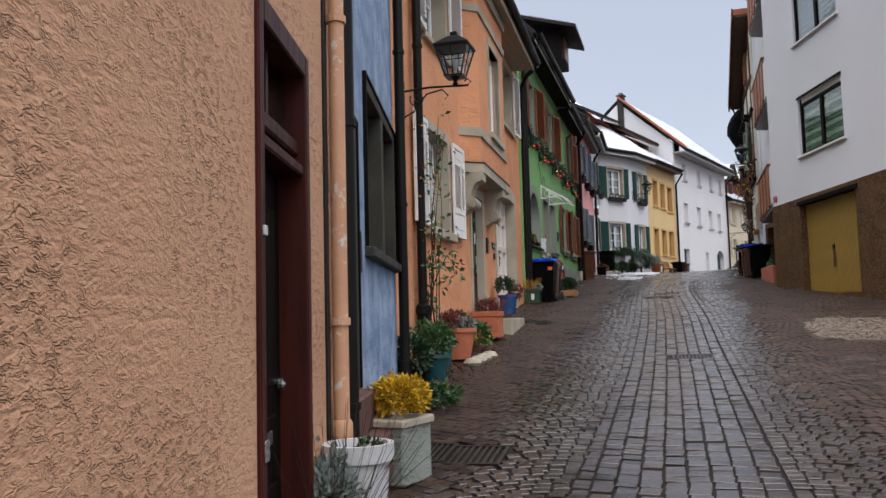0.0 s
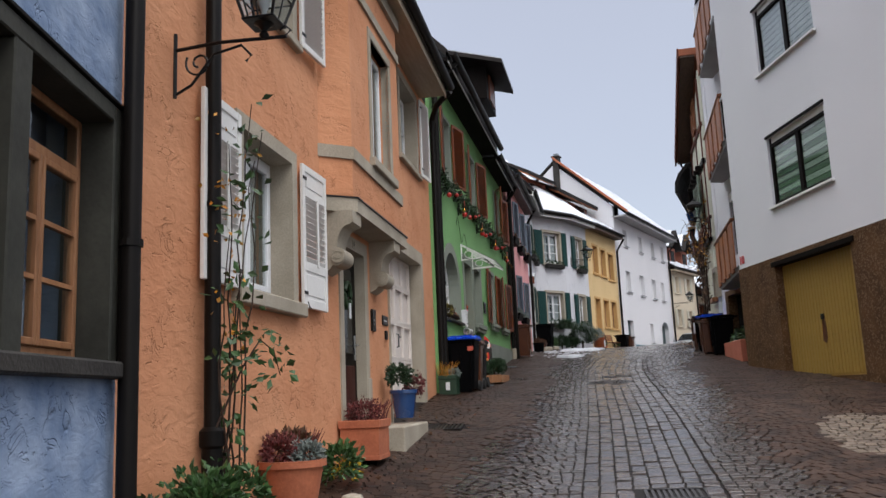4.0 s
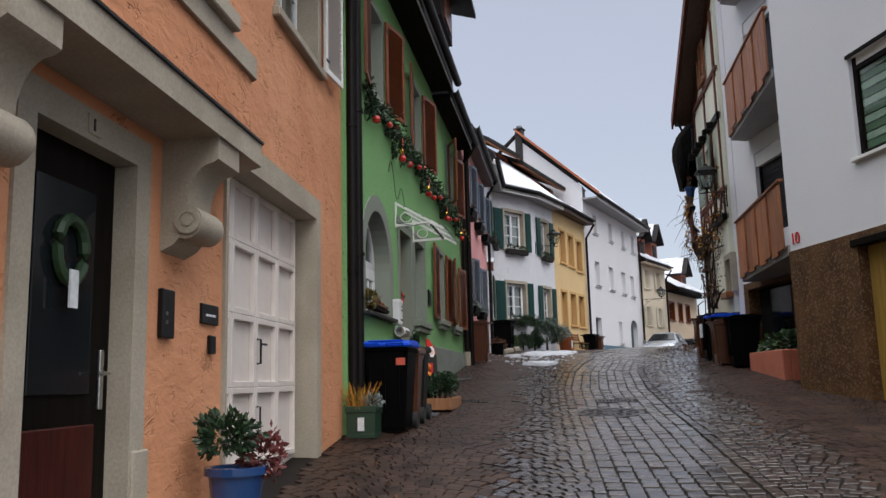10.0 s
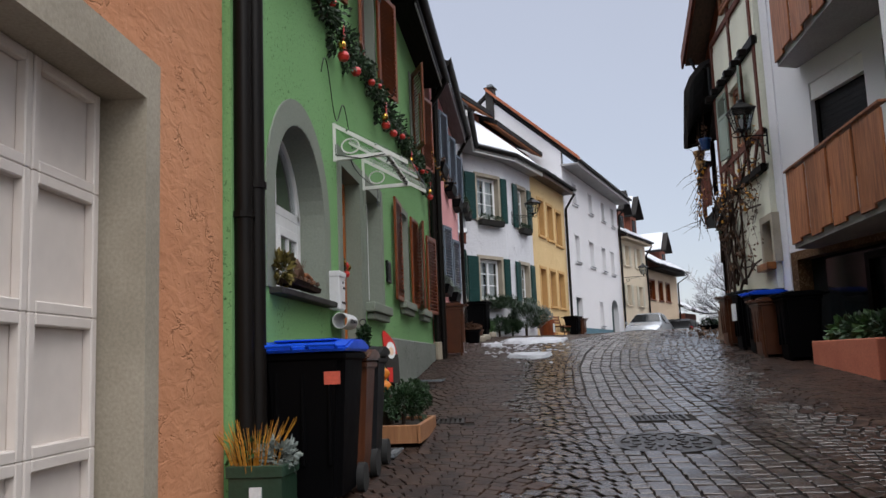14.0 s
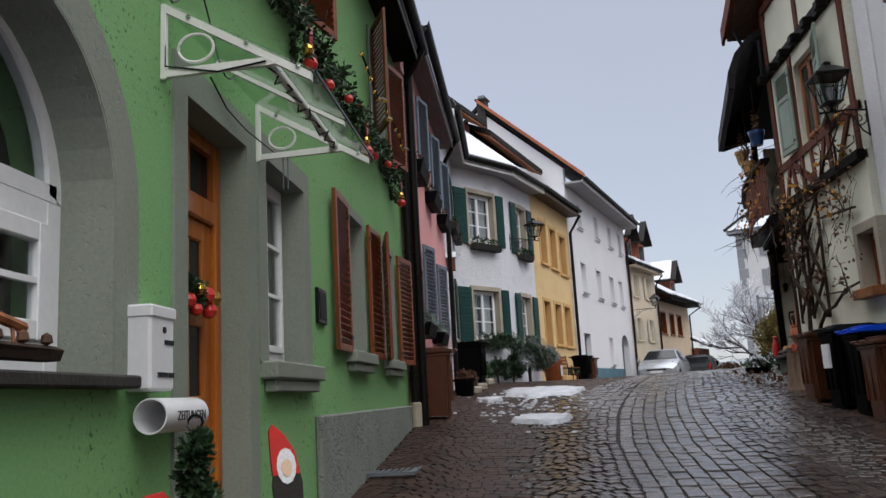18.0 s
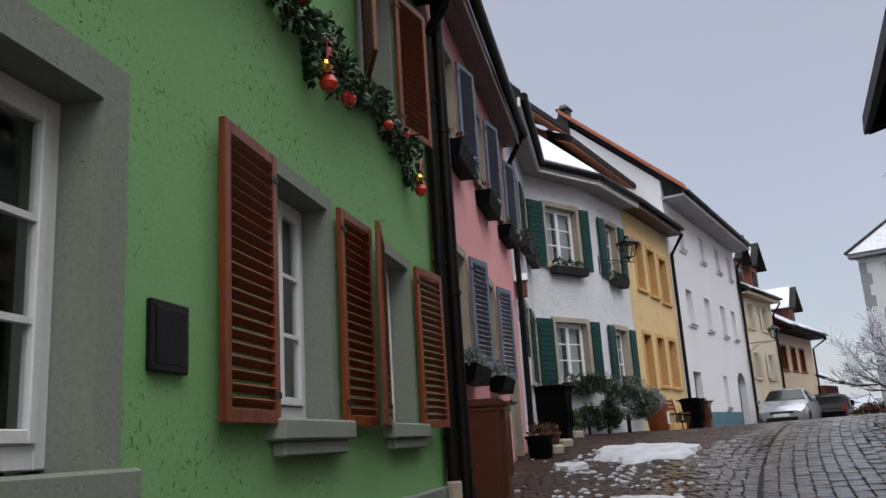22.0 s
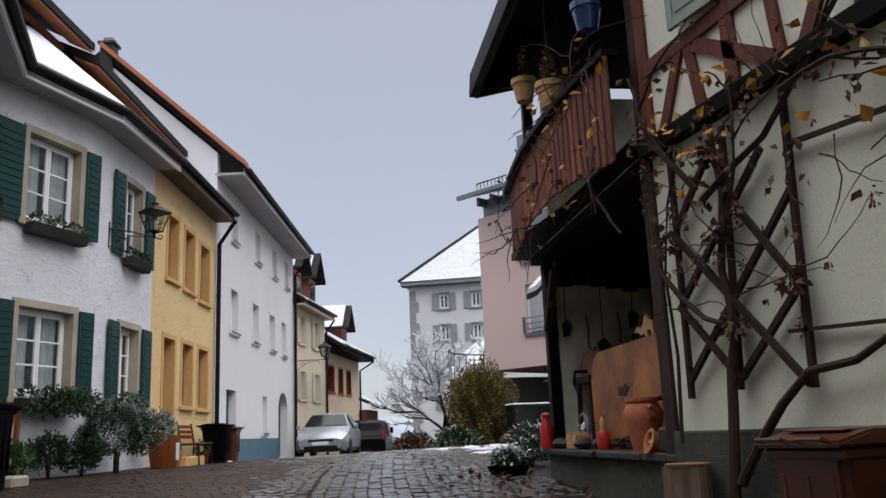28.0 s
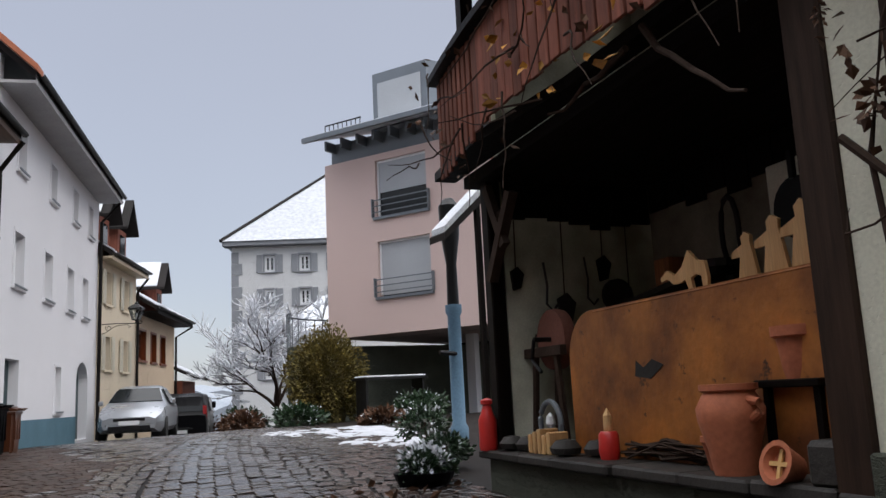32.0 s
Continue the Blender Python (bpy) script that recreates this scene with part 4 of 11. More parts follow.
def peach_house():
    m, n = facade((-3.114, 8.55), (-3.497, 19.32))
    h = thing("peach_house", m, "peach plastered house with a stone bay and white garage", "house")
    D = 1.05
    win = (2.10, 3.27, 2.80, 4.14)
    door = (4.945, 5.867, 1.42, 3.63)
    gar = (7.22, 9.60, 1.5, 4.05)
    uw = (8.40, 9.68, 5.66, 6.98)
    ul = (D + 1.10, D + 2.30, 5.45, 6.95)
    part("wall", pierced(bmesh.new(), 0, n, -0.5, 7.3, 0.4, [wide(win, 0.13), (door[0] - 0.13, door[1] + 0.15, door[2] - 0.2, door[3] + 0.15), (gar[0] - 0.04, gar[1] + 0.15, gar[2], gar[3] + 0.16), wide(uw, 0.13), wide(ul, 0.13)]), M["peach"], h)
    shell(h, 0, n, -0.5, 7.3, 7, M["peach"], y0=0.4)
    pitched(h, 0, 10.2, 0.50, 7.28, 7, 6.5, "roof", "palesoffit")
    half_gutter(h, -0.1, 10.25, -0.58, 7.40)
    part("roof_end", prism(bmesh.new(), [(0.0, 7.30), (7.0, 13.8), (7.0, 13.96), (0.0, 7.46)], 10.2, n), M["roof"], h)
    # ground floor window with stone surround
    sb = surround(bmesh.new(), *win, w=0.13, out=0.025, into=0.16)
    part("window_surround", sb, M["stone"], h, "grey sandstone surround")
    part("window_sill", B(win[0] - 0.19, win[1] + 0.19, -0.10, 0.2, win[2] - 0.13, win[2], 0.012), M["stone"], h)
    window(h, win[0], win[1], win[2], win[3], 0.20, 2, 1, 1, "frame", 0.07, curtain=[(0.03, 0.97)])
    zz = (2.775, 4.195)
    pan = [(zz[0] + 0.09, zz[0] + 0.36, "p"), (zz[0] + 0.45, zz[0] + 1.10, "slat"), (zz[0] + 1.17, zz[1] - 0.07, "p")]
    for a, b, hg, an in ((1.27, 1.96, "r", 1), (3.445, 4.12, "l", 2)):
        s = shutter(h, a, b, zz[0], zz[1], "whitepaint", an, hg, panels=pan)
        part("slat_bar", B(-0.30 if hg == "r" else 0.36, -0.26 if hg == "r" else 0.40, -0.05, -0.036, zz[0] + 0.42, zz[0] + 1.12, 0.004), M["whitepaint"], s)
        part("hook", tube(bmesh.new(), [((-0.62 if hg == "r" else 0.05), -0.05, zz[0] + 0.05), ((-0.62 if hg == "r" else 0.05), -0.07, zz[0] - 0.01), ((-0.58 if hg == "r" else 0.09), -0.07, zz[0] - 0.01)], 0.006, 6), M["iron"], s)
    # upper windows
    part("window_surround", surround(bmesh.new(), *uw, w=0.13, out=0.02, into=0.16, sill=0.05), M["stone"], h)
    window(h, *uw, 0.20, 2, 2, 1, "frame", 0.06, curtain=[(0.0, 1.0)])
    shutter(h, 9.84, 10.38, uw[2], uw[3] + 0.10, "whitepaint", 6, "l")
    part("window_surround", surround(bmesh.new(), *ul, w=0.13, out=0.02, into=0.16, sill=0.05), M["stone"], h)
    window(h, *ul, 0.20, 2, 2, 1, "frame", 0.06, curtain=[(0.0, 1.0)])
    shutter(h, ul[0] - 0.75, ul[0] - 0.14, ul[2] - 0.02, ul[3] + 0.05, "whitepaint", 5, "r")
    shutter(h, ul[1] + 0.14, ul[1] + 0.75, ul[2] - 0.02, ul[3] + 0.05, "whitepaint", 5, "l")
    # front door
    ds = bmesh.new()
    prism(ds, [(door[0] - 0.14, 1.2), (door[0], 1.2), (door[0], door[3]), (door[1], door[3]), (door[1], 1.2), (door[1] + 0.16, 1.2), (door[1] + 0.16, door[3] + 0.16), (door[0] - 0.14, door[3] + 0.16)], -0.02, 0.4, "y")
    box(ds, door[1] + 0.02, door[1] + 0.20, -0.035, 0.1, 1.1, 2.12, 0.008)
    part("door_surround", ds, M["stone"], h, "grey sandstone door surround")
    dr = part("door", B(door[0], door[1], 0.11, 0.17, door[2], door[3]), M["darkwood"], h, "dark brown front door with a glazed panel")
    part("door_panel", B(door[0] + 0.14, door[1] - 0.14, 0.092, 0.112, door[2] + 0.15, door[2] + 0.85, 0.008), M["redwood"], dr)
    part("door_glass", B(door[0] + 0.2, door[1] - 0.2, 0.096, 0.110, door[2] + 1.0, door[3] - 0.2, 0.003), M["carglass"], dr)
    part("handle_plate", B(door[1] - 0.11, door[1] - 0.07, 0.092, 0.11, door[2] + 0.92, door[2] + 1.22, 0.004), M["chrome"], dr)
    part("handle", tube(bmesh.new(), [(door[1] - 0.09, 0.10, door[2] + 1.1), (door[1] - 0.09, 0.05, door[2] + 1.1), (door[1] - 0.2, 0.045, door[2] + 1.1)], 0.009, 8), M["chrome"], dr)
    wr = part("door_wreath", tube(bmesh.new(), [(door[0] + 0.46 + 0.12 * math.cos(k * math.pi / 8), 0.07, 3.1 + 0.15 * math.sin(k * math.pi / 8)) for k in range(17)], 0.03, 7), M["darkleaf"], dr, "small evergreen wreath with ribbon")
    part("ribbon", B(door[0] + 0.40, door[0] + 0.47, 0.03, 0.04, 2.82, 3.0), M["paper"], wr)
    nb = part("house_number_plate", B(door[0] + 0.40, door[0] + 0.52, -0.03, -0.02, door[3] + 0.03, door[3] + 0.13, 0.003), M["stone"], h)
    part("number_bar", B(door[0] + 0.44, door[0] + 0.455, -0.034, -0.03, door[3] + 0.05, door[3] + 0.11), M["iron"], nb)
    part("door_step", B(door[0] - 0.02, door[1] + 0.02, -0.05, 0.4, 1.0, 1.42, 0.015), M["stone"], h, "long grey stone step")
    # intercom, name plate, switch
    ic = part("intercom", B(D + 5.14, D + 5.30, -0.035, 0, 2.72, 3.0, 0.006), M["iron"], h, "black intercom panel")
    for k in range(2):
        part("button", B(D + 5.18, D + 5.20, -0.04, -0.034, 2.80 + 0.05 * k, 2.82 + 0.05 * k), M["chrome"], ic)
    np_ = part("name_plate", B(D + 5.74, D + 6.02, -0.02, 0, 2.84, 2.97, 0.004), M["iron"], h, "black name plate")
    part("lettering_bar", B(D + 5.80, D + 5.96, -0.023, -0.02, 2.89, 2.905), M["paper"], np_)
    part("key_switch", B(D + 5.87, D + 5.96, -0.03, 0, 2.65, 2.77, 0.006), M["iron"], h)
    # garage: stone frame and panelled door
    gs = bmesh.new()
    prism(gs, [(gar[0] - 0.05, 1.2), (gar[0], 1.2), (gar[0], gar[3]), (gar[1], gar[3]), (gar[1], 1.2), (gar[1] + 0.16, 1.2), (gar[1] + 0.16, gar[3] + 0.21), (gar[0] - 0.16, gar[3] + 0.21), (gar[0] - 0.16, gar[3]), (gar[0] - 0.05, gar[3])], -0.025, 0.36, "y")
    part("garage_surround", gs, M["stone"], h, "sandstone garage surround with a chipped base")
    y = 0.22
    gd = part("garage_door", B(gar[0], gar[1], y, y + 0.05, 1.5, gar[3]), M["garagepaint"], h, "off-white panelled garage door")
    rows = [(1.86, 2.38), (2.48, 2.95), (3.05, 3.52), (3.62, 4.0)]
    cw = (gar[1] - gar[0] - 0.10) / 4
    for c in range(4):
        for a, b in rows:
            x0, x1 = gar[0] + 0.05 + c * cw + 0.055, gar[0] + 0.05 + (c + 1) * cw - 0.055
            for q in ((x0 - 0.05, x0, a - 0.05, b + 0.05), (x1, x1 + 0.05, a - 0.05, b + 0.05), (x0, x1, a - 0.05, a), (x0, x1, b, b + 0.05)):
                part("panel_rail", B(q[0], q[1], y - 0.045, y, q[2], q[3], 0.006), M["garagepaint"], gd)
    part("handle", tube(bmesh.new(), [(gar[0] + 1.20, y - 0.05, 2.62), (gar[0] + 1.20, y - 0.08, 2.62), (gar[0] + 1.20, y - 0.08, 2.82), (gar[0] + 1.20, y - 0.05, 2.82)], 0.010, 8), M["iron"], gd)
    part("lever", tube(bmesh.new(), [(gar[0] + 1.20, y - 0.08, 2.78), (gar[0] + 1.32, y - 0.09, 2.78)], 0.010, 8), M["iron"], gd)
    part("pull", tube(bmesh.new(), [(gar[0] + 1.20, y - 0.05, 2.10), (gar[0] + 1.20, y - 0.08, 2.10), (gar[0] + 1.20, y - 0.08, 2.27), (gar[0] + 1.20, y - 0.05, 2.27)], 0.008, 8), M["iron"], gd)
    # splayed bay on two brackets
    b0, b1, out, zb, zt = 4.42, 6.87, 0.30, 4.02, 7.22
    sp = 0.25
    bw = (5.34, 6.30, 4.72, 6.28)
    part("bay_wall", pierced(bmesh.new(), b0, b1, zb, zt, 0.20, [bw], y=-out), M["peach"], h, "projecting peach bay")
    for xa, xb in ((b0, b0 - sp), (b1, b1 + sp)):
        part("bay_side", prism(bmesh.new(), [(xa, -out), (xb, 0.0), (xb + (0.15 if xb < xa else -0.15), 0.0), (xa + (0.15 if xb < xa else -0.15), -out + 0.2)], zb, zt, "z"), M["peach"], h)
    bs = bmesh.new()
    for q in ((bw[0] - 0.10, bw[0], bw[2], bw[3]), (bw[1], bw[1] + 0.10, bw[2], bw[3]), (bw[0] - 0.10, bw[1] + 0.10, bw[3], bw[3] + 0.12)):
        box(bs, q[0], q[1], -out - 0.02, -out + 0.1, q[2], q[3], 0.006)
    part("window_surround", bs, M["stone"], h)
    part("window_sill", B(bw[0] - 0.14, bw[1] + 0.14, -out - 0.08, -out + 0.12, bw[2] - 0.11, bw[2], 0.01), M["stone"], h)
    window(h, *bw, -out + 0.12, 2, 1, 1, "frame", 0.06, curtain=[(0, 1)])
    def ring(e):
        """Outline of the bay, e metres proud of it."""
        return [(b0 - sp - e, 0.0), (b0 - e * 0.6, -out - e), (b1 + e * 0.6, -out - e), (b1 + sp + e, 0.0)]
    for z0_, z1_, e in ((4.47, 4.61, 0.03), (6.54, 6.66, 0.03), (7.02, 7.20, 0.05)):
        part("string_course", prism(bmesh.new(), ring(e), z0_, z1_, "z"), M["stone"], h)
    part("bay_slab", prism(bmesh.new(), ring(0.06), 3.87, 4.02, "z"), M["stone"], h, "stone slab that carries the bay")
    part("slab_edge", prism(bmesh.new(), ring(0.075), 4.022, 4.038, "z"), M["iron"], h)
    for x in (b0 - 0.18, 6.20):
        part("bracket", corbel(bmesh.new(), x, 0.34, 3.87, out + 0.04, 0.70), M["stone"], h, "carved stone bracket", soft=True)
        for xs in (x - 0.012, x + 0.34):
            vol = lathe(bmesh.new(), [(0.075, 0.0), (0.075, 0.012), (0.05, 0.012), (0.05, 0.004), (0.03, 0.004), (0.03, 0.014), (0.0, 0.014)], 18)
            bmesh.ops.transform(vol, matrix=Matrix.Translation((xs, -0.17, 3.38)) @ Matrix.Rotation(radians(-90 if xs < x else 90), 4, "Y"), verts=vol.verts)
            part("bracket_scroll", vol, M["stone"], h)
    # pipes
    pipe_run(h, [(D + 0.32, -0.14, 1.02), (D + 0.32, -0.10, 1.25), (D + 0.32, -0.10, 4.2), (D + 0.32, -0.10, 7.35)], 0.058)
    part("pipe_shoe", lathe(bmesh.new(), [(0.07, 0.55), (0.075, 1.6), (0.09, 1.62), (0.09, 1.72), (0.06, 1.75)], 14, (D + 0.32, -0.10, 0)), M["pipe"], h, "cast iron foot of the pipe", soft=True)
    pipe_run(h, [(n + 0.10, -0.10, 1.4), (n + 0.10, -0.10, 7.0), (n - 0.2, -0.25, 7.2), (n - 0.5, -0.56, 7.34)], 0.06)


def green_house():
    m, n = facade((-3.45, 19.34), (-3.45, 30.12))
    h = thing("green_house", m, "green plastered house with grey bands and brown shutters", "house")
    o = 18.9 - 19.34
    arch = (0.86, 2.36, 3.31, 3.98, 0.71)
    door = (o + 3.52, o + 4.42, 2.16, 4.72)
    w2 = (o + 4.80, o + 5.74, 3.44, 4.76)
    w3 = (o + 7.28, o + 8.10, 3.63, 4.96)
    w4 = (o + 9.32, o + 10.12, 3.63, 4.96)
    ups = [(a, a + 0.88, 6.25, 7.52) for a in (1.14, 4.30, 8.60)]
    part("wall", pierced(bmesh.new(), 0, n, 0.8, 8.12, 0.42, [(door[0] - 0.155, door[1] + 0.165, door[2], door[3] + 0.175), wide(w2, 0.16), wide(w3, 0.09), wide(w4, 0.09), *[wide(q, 0.09) for q in ups]], [arch]), M["green"], h)
    shell(h, 0, n, 0.8, 8.12, 8, M["green"], y0=0.42)
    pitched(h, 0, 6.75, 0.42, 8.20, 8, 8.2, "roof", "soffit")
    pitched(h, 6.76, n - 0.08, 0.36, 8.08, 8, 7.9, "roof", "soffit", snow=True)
    part("fascia_board", B(0, 6.75, -0.44, -0.425, 8.09, 8.14), M["greysoffit"], h)
    part("fascia_board", B(6.76, n - 0.08, -0.38, -0.365, 7.97, 8.02), M["greysoffit"], h)
    half_gutter(h, 0, 6.8, -0.52, 8.31)
    half_gutter(h, 6.8, n - 0.02, -0.45, 8.19)
    # arched window and its plaster band
    c, r = (arch[0] + arch[1]) / 2, (arch[1] - arch[0]) / 2
    bm, k = bmesh.new(), 18
    inner = [(arch[1], arch[2])] + [(c + r * math.cos(math.pi * i / k), arch[3] + arch[4] * math.sin(math.pi * i / k)) for i in range(k + 1)] + [(arch[0], arch[2])]
    w = 0.20
    outer = [(arch[1] + w, arch[2])] + [(c + (r + w) * math.cos(math.pi * i / k), arch[3] + (arch[4] + w) * math.sin(math.pi * i / k)) for i in range(k + 1)] + [(arch[0] - w, arch[2])]
    prism(bm, inner + outer[::-1], -0.014, 0.02, "y")
    part("arch_band", bm, M["greyband"], h, "grey plaster band round the arch")
    rv = bmesh.new()
    prism(rv, inner + [(c + (x - c) * 0.985, z - 0.008) for x, z in inner[::-1]], -0.012, 0.30, "y")
    part("arch_reveal", rv, M["greyband"], h)
    part("window_sill", B(arch[0] - 0.12, arch[1] + 0.06, -0.10, 0.3, arch[2] - 0.05, arch[2], 0.008), M["slab"], h, "slate sill")
    y = 0.21
    window(h, arch[0] + 0.012, arch[1] - 0.012, arch[2] + 0.01, arch[3] + 0.02, y, 2, 2, 2, "frame", 0.10)
    fan = bmesh.new()
    ra, rb = (r - 0.012, arch[4] - 0.01), (r - 0.10, arch[4] - 0.09)
    pts = [((c + ra[0] * math.cos(math.pi * i / k), arch[3] + 0.02 + ra[1] * math.sin(math.pi * i / k)), (c + rb[0] * math.cos(math.pi * i / k), arch[3] + 0.05 + rb[1] * math.sin(math.pi * i / k))) for i in range(k + 1)]
    for (a1, b1), (a2, b2) in zip(pts, pts[1:]):
        prism(fan, [a1, b1, b2, a2], y, y + 0.06, "y")
    box(fan, arch[0] + 0.05, arch[1] - 0.05, y, y + 0.06, arch[3] + 0.02, arch[3] + 0.09)
    box(fan, c - 0.018, c + 0.018, y, y + 0.05, arch[3] + 0.05, arch[3] + arch[4] - 0.05)
    part("fanlight_frame", fan, M["frame"], h)
    fp = bmesh.new()
    prism(fp, [b for a, b in pts], y + 0.02, y + 0.026, "y")
    q = part("fanlight_pane", fp, M["glass"], h)
    q.visible_shadow = False
    # door with deep grey reveal, wooden leaf
    ds = bmesh.new()
    prism(ds, [(door[0] - 0.16, 1.9), (door[0], 1.9), (door[0], door[3]), (door[1], door[3]), (door[1], 1.9), (door[1] + 0.17, 1.9), (door[1] + 0.17, door[3] + 0.18), (door[0] - 0.16, door[3] + 0.18)], -0.016, 0.42, "y")
    part("door_surround", ds, M["greyband"], h, "grey plastered door surround")
    y = 0.17
    fr = bmesh.new()
    for q in ((door[0], door[0] + 0.09, 2.2, door[3]), (door[1] - 0.09, door[1], 2.2, door[3]), (door[0] + 0.09, door[1] - 0.09, 4.22, 4.36), (door[0] + 0.09, door[1] - 0.09, door[3] - 0.08, door[3])):
        box(fr, q[0], q[1], y - 0.02, y + 0.08, q[2], q[3], 0.012)
    box(fr, (door[0] + door[1]) / 2 - 0.03, (door[0] + door[1]) / 2 + 0.03, y, y + 0.06, 4.36, door[3] - 0.08)
    part("door_frame", fr, M["orangewood"], h, "honey-coloured wooden frame")
    lf = bmesh.new()
    for q in ((door[0] + 0.09, door[0] + 0.22, 2.2, 4.22), (door[1] - 0.22, door[1] - 0.09, 2.2, 4.22), (door[0] + 0.22, door[1] - 0.22, 2.2, 2.42), (door[0] + 0.22, door[1] - 0.22, 3.08, 3.24), (door[0] + 0.22, door[1] - 0.22, 3.62, 3.72), (door[0] + 0.22, door[1] - 0.22, 4.10, 4.22), ((door[0] + door[1]) / 2 - 0.05, (door[0] + door[1]) / 2 + 0.05, 2.42, 4.10)):
        box(lf, q[0], q[1], y + 0.01, y + 0.06, q[2], q[3], 0.01)
    dl = part("door", lf, M["orangewood"], h, "honey-coloured wooden door with glass")
    part("door_panel", B(door[0] + 0.21, door[1] - 0.21, y + 0.025, y + 0.05, 2.40, 3.10, 0.004), M["orangewood"], dl)
    for a, b in ((3.24, 3.62), (3.72, 4.10)):
        part("door_pane", B(door[0] + 0.21, door[1] - 0.21, y + 0.03, y + 0.036, a - 0.01, b + 0.01), M["carglass"], dl)
    part("fanlight_pane", B(door[0] + 0.08, door[1] - 0.08, y + 0.03, y + 0.036, 4.35, door[3] - 0.07), M["carglass"], h)
    part("door_knob", lathe(bmesh.new(), [(0.012, 0), (0.03, 0.015), (0.03, 0.035), (0, 0.05)], 12), M["goldball"], dl).matrix_basis = Matrix.Translation((door[0] + 0.15, y, 3.3)) @ Matrix.Rotation(radians(90), 4, "X")
    wl2 = leaves(bmesh.new(), (door[0] + 0.38, y - 0.05, 3.77), (0.25, 0.05, 0.07), 420, 0.05, random.Random(77))
    dw = part("door_garland", wl2, M["darkleaf"], dl, "short evergreen garland with red and gold baubles")
    for k, (dx, dz, rr, mm) in enumerate(((0.02, 0.02, 0.042, "goldball"), (0.12, 0.0, 0.05, "red"), (0.21, -0.01, 0.05, "goldball"), (0.16, -0.08, 0.045, "red"), (-0.12, -0.05, 0.04, "red"), (-0.02, -0.09, 0.035, "red"))):
        part("bauble", lathe(bmesh.new(), [(0, -rr), (rr * 0.7, -rr * 0.7), (rr, 0), (rr * 0.7, rr * 0.7), (0, rr)], 14, (door[0] + 0.36 + dx, y - 0.09, 3.77 + dz)), M[mm], dl, "shiny bauble", soft=True)
    part("door_step", B(door[0] - 0.1, door[1] + 0.1, -0.35, 0.4, 1.7, 2.16, 0.012), M["stone"], h)
    # windows
    for i, q in enumerate((w2, w3, w4)):
        part("window_band", surround(bmesh.new(), *q, w=0.16 if i == 0 else 0.09, out=0.014, into=0.24), M["greyband"], h, "grey painted window band")
        part("window_sill", B(q[0] - 0.14, q[1] + 0.15, -0.11, 0.24, q[2] - 0.11, q[2], 0.012), M["greyband"], h, "grey stone sill")
        part("sill_drip", B(q[0] - 0.07, q[1] + 0.08, -0.08, 0.0, q[2] - 0.19, q[2] - 0.11, 0.01), M["greyband"], h)
        window(h, q[0], q[1], q[2] + 0.01, q[3], 0.16, 2, 3, 1, "frame", 0.065, curtain=None)
    for a, b, hg, an in ((o + 6.56, o + 7.18, "r", 1), (o + 8.20, o + 8.82, "l", 2), (o + 8.60, o + 9.22, "r", 13), (o + 10.22, o + 10.82, "l", 9)):
        shutter(h, a, b, 3.60, 5.0, "brownwood", an, hg)
    for q in ups:
        part("window_band", surround(bmesh.new(), *q, w=0.09, out=0.014, into=0.2, sill=0.06), M["greyband"], h)
        window(h, *q, 0.2, 2, 2, 1, "frame", 0.06, curtain=[(0, 1)])
        shutter(h, q[0] - 0.66, q[0] - 0.06, q[2] - 0.06, q[3] + 0.04, "brownwood", 24 if q[0] > 8 else 8, "r")
        shutter(h, q[1] + 0.06, q[1] + 0.66, q[2] - 0.06, q[3] + 0.04, "brownwood", 14, "l")
        for zz in (q[2] + 0.10,):
            part("shutter_stay", tube(bmesh.new(), [(q[1] + 0.1, -0.02, zz - 0.2), (q[1] + 0.14, -0.22, zz - 0.2), (q[1] + 0.14, -0.24, zz - 0.12)], 0.008, 5), M["iron"], h)
    part("plinth", B(o + 5.95, n - 0.01, -0.055, 0.0, 1.6, 3.08, 0.015), M["plinth"], h, "grey roughcast plinth")
    # meter flap
    fl = part("meter_flap", B(o + 6.06, o + 6.34, -0.03, 0, 3.79, 4.07, 0.006), M["iron"], h, "black metal flap")
    part("flap_panel", B(o + 6.09, o + 6.31, -0.034, -0.03, 3.82, 4.04, 0.002), M["bingrey"], fl)
    # letter box and paper tube
    x0 = o + 2.91
    mb = part("letter_box", B(x0, x0 + 0.23, -0.11, 0.0, 3.25, 3.59, 0.012), M["mailwhite"], h, "white metal letter box")
    part("box_lid", B(x0 - 0.006, x0 + 0.236, -0.118, 0.002, 3.545, 3.60, 0.008), M["mailwhite"], mb)
    part("lock", lathe(bmesh.new(), [(0.014, 0), (0.014, 0.006)], 10), M["iron"], mb).matrix_basis = Matrix.Translation((x0 + 0.125, -0.11, 3.50)) @ Matrix.Rotation(radians(90), 4, "X")
    part("name_slot", B(x0 + 0.13, x0 + 0.22, -0.113, -0.109, 3.44, 3.46), M["bingrey"], mb)
    for i in range(3):
        part("name_tag", B(x0 + 0.065 + 0.055 * i, x0 + 0.11 + 0.055 * i, -0.114, -0.110, 3.305, 3.325), M["bingrey"], mb)
    tb = lathe(bmesh.new(), [(0.066, 0), (0.072, 0), (0.072, 0.44), (0.066, 0.44), (0.066, 0)], 24)
    bmesh.ops.delete(tb, geom=[f for f in tb.faces if len(f.verts) > 4], context="FACES_ONLY")
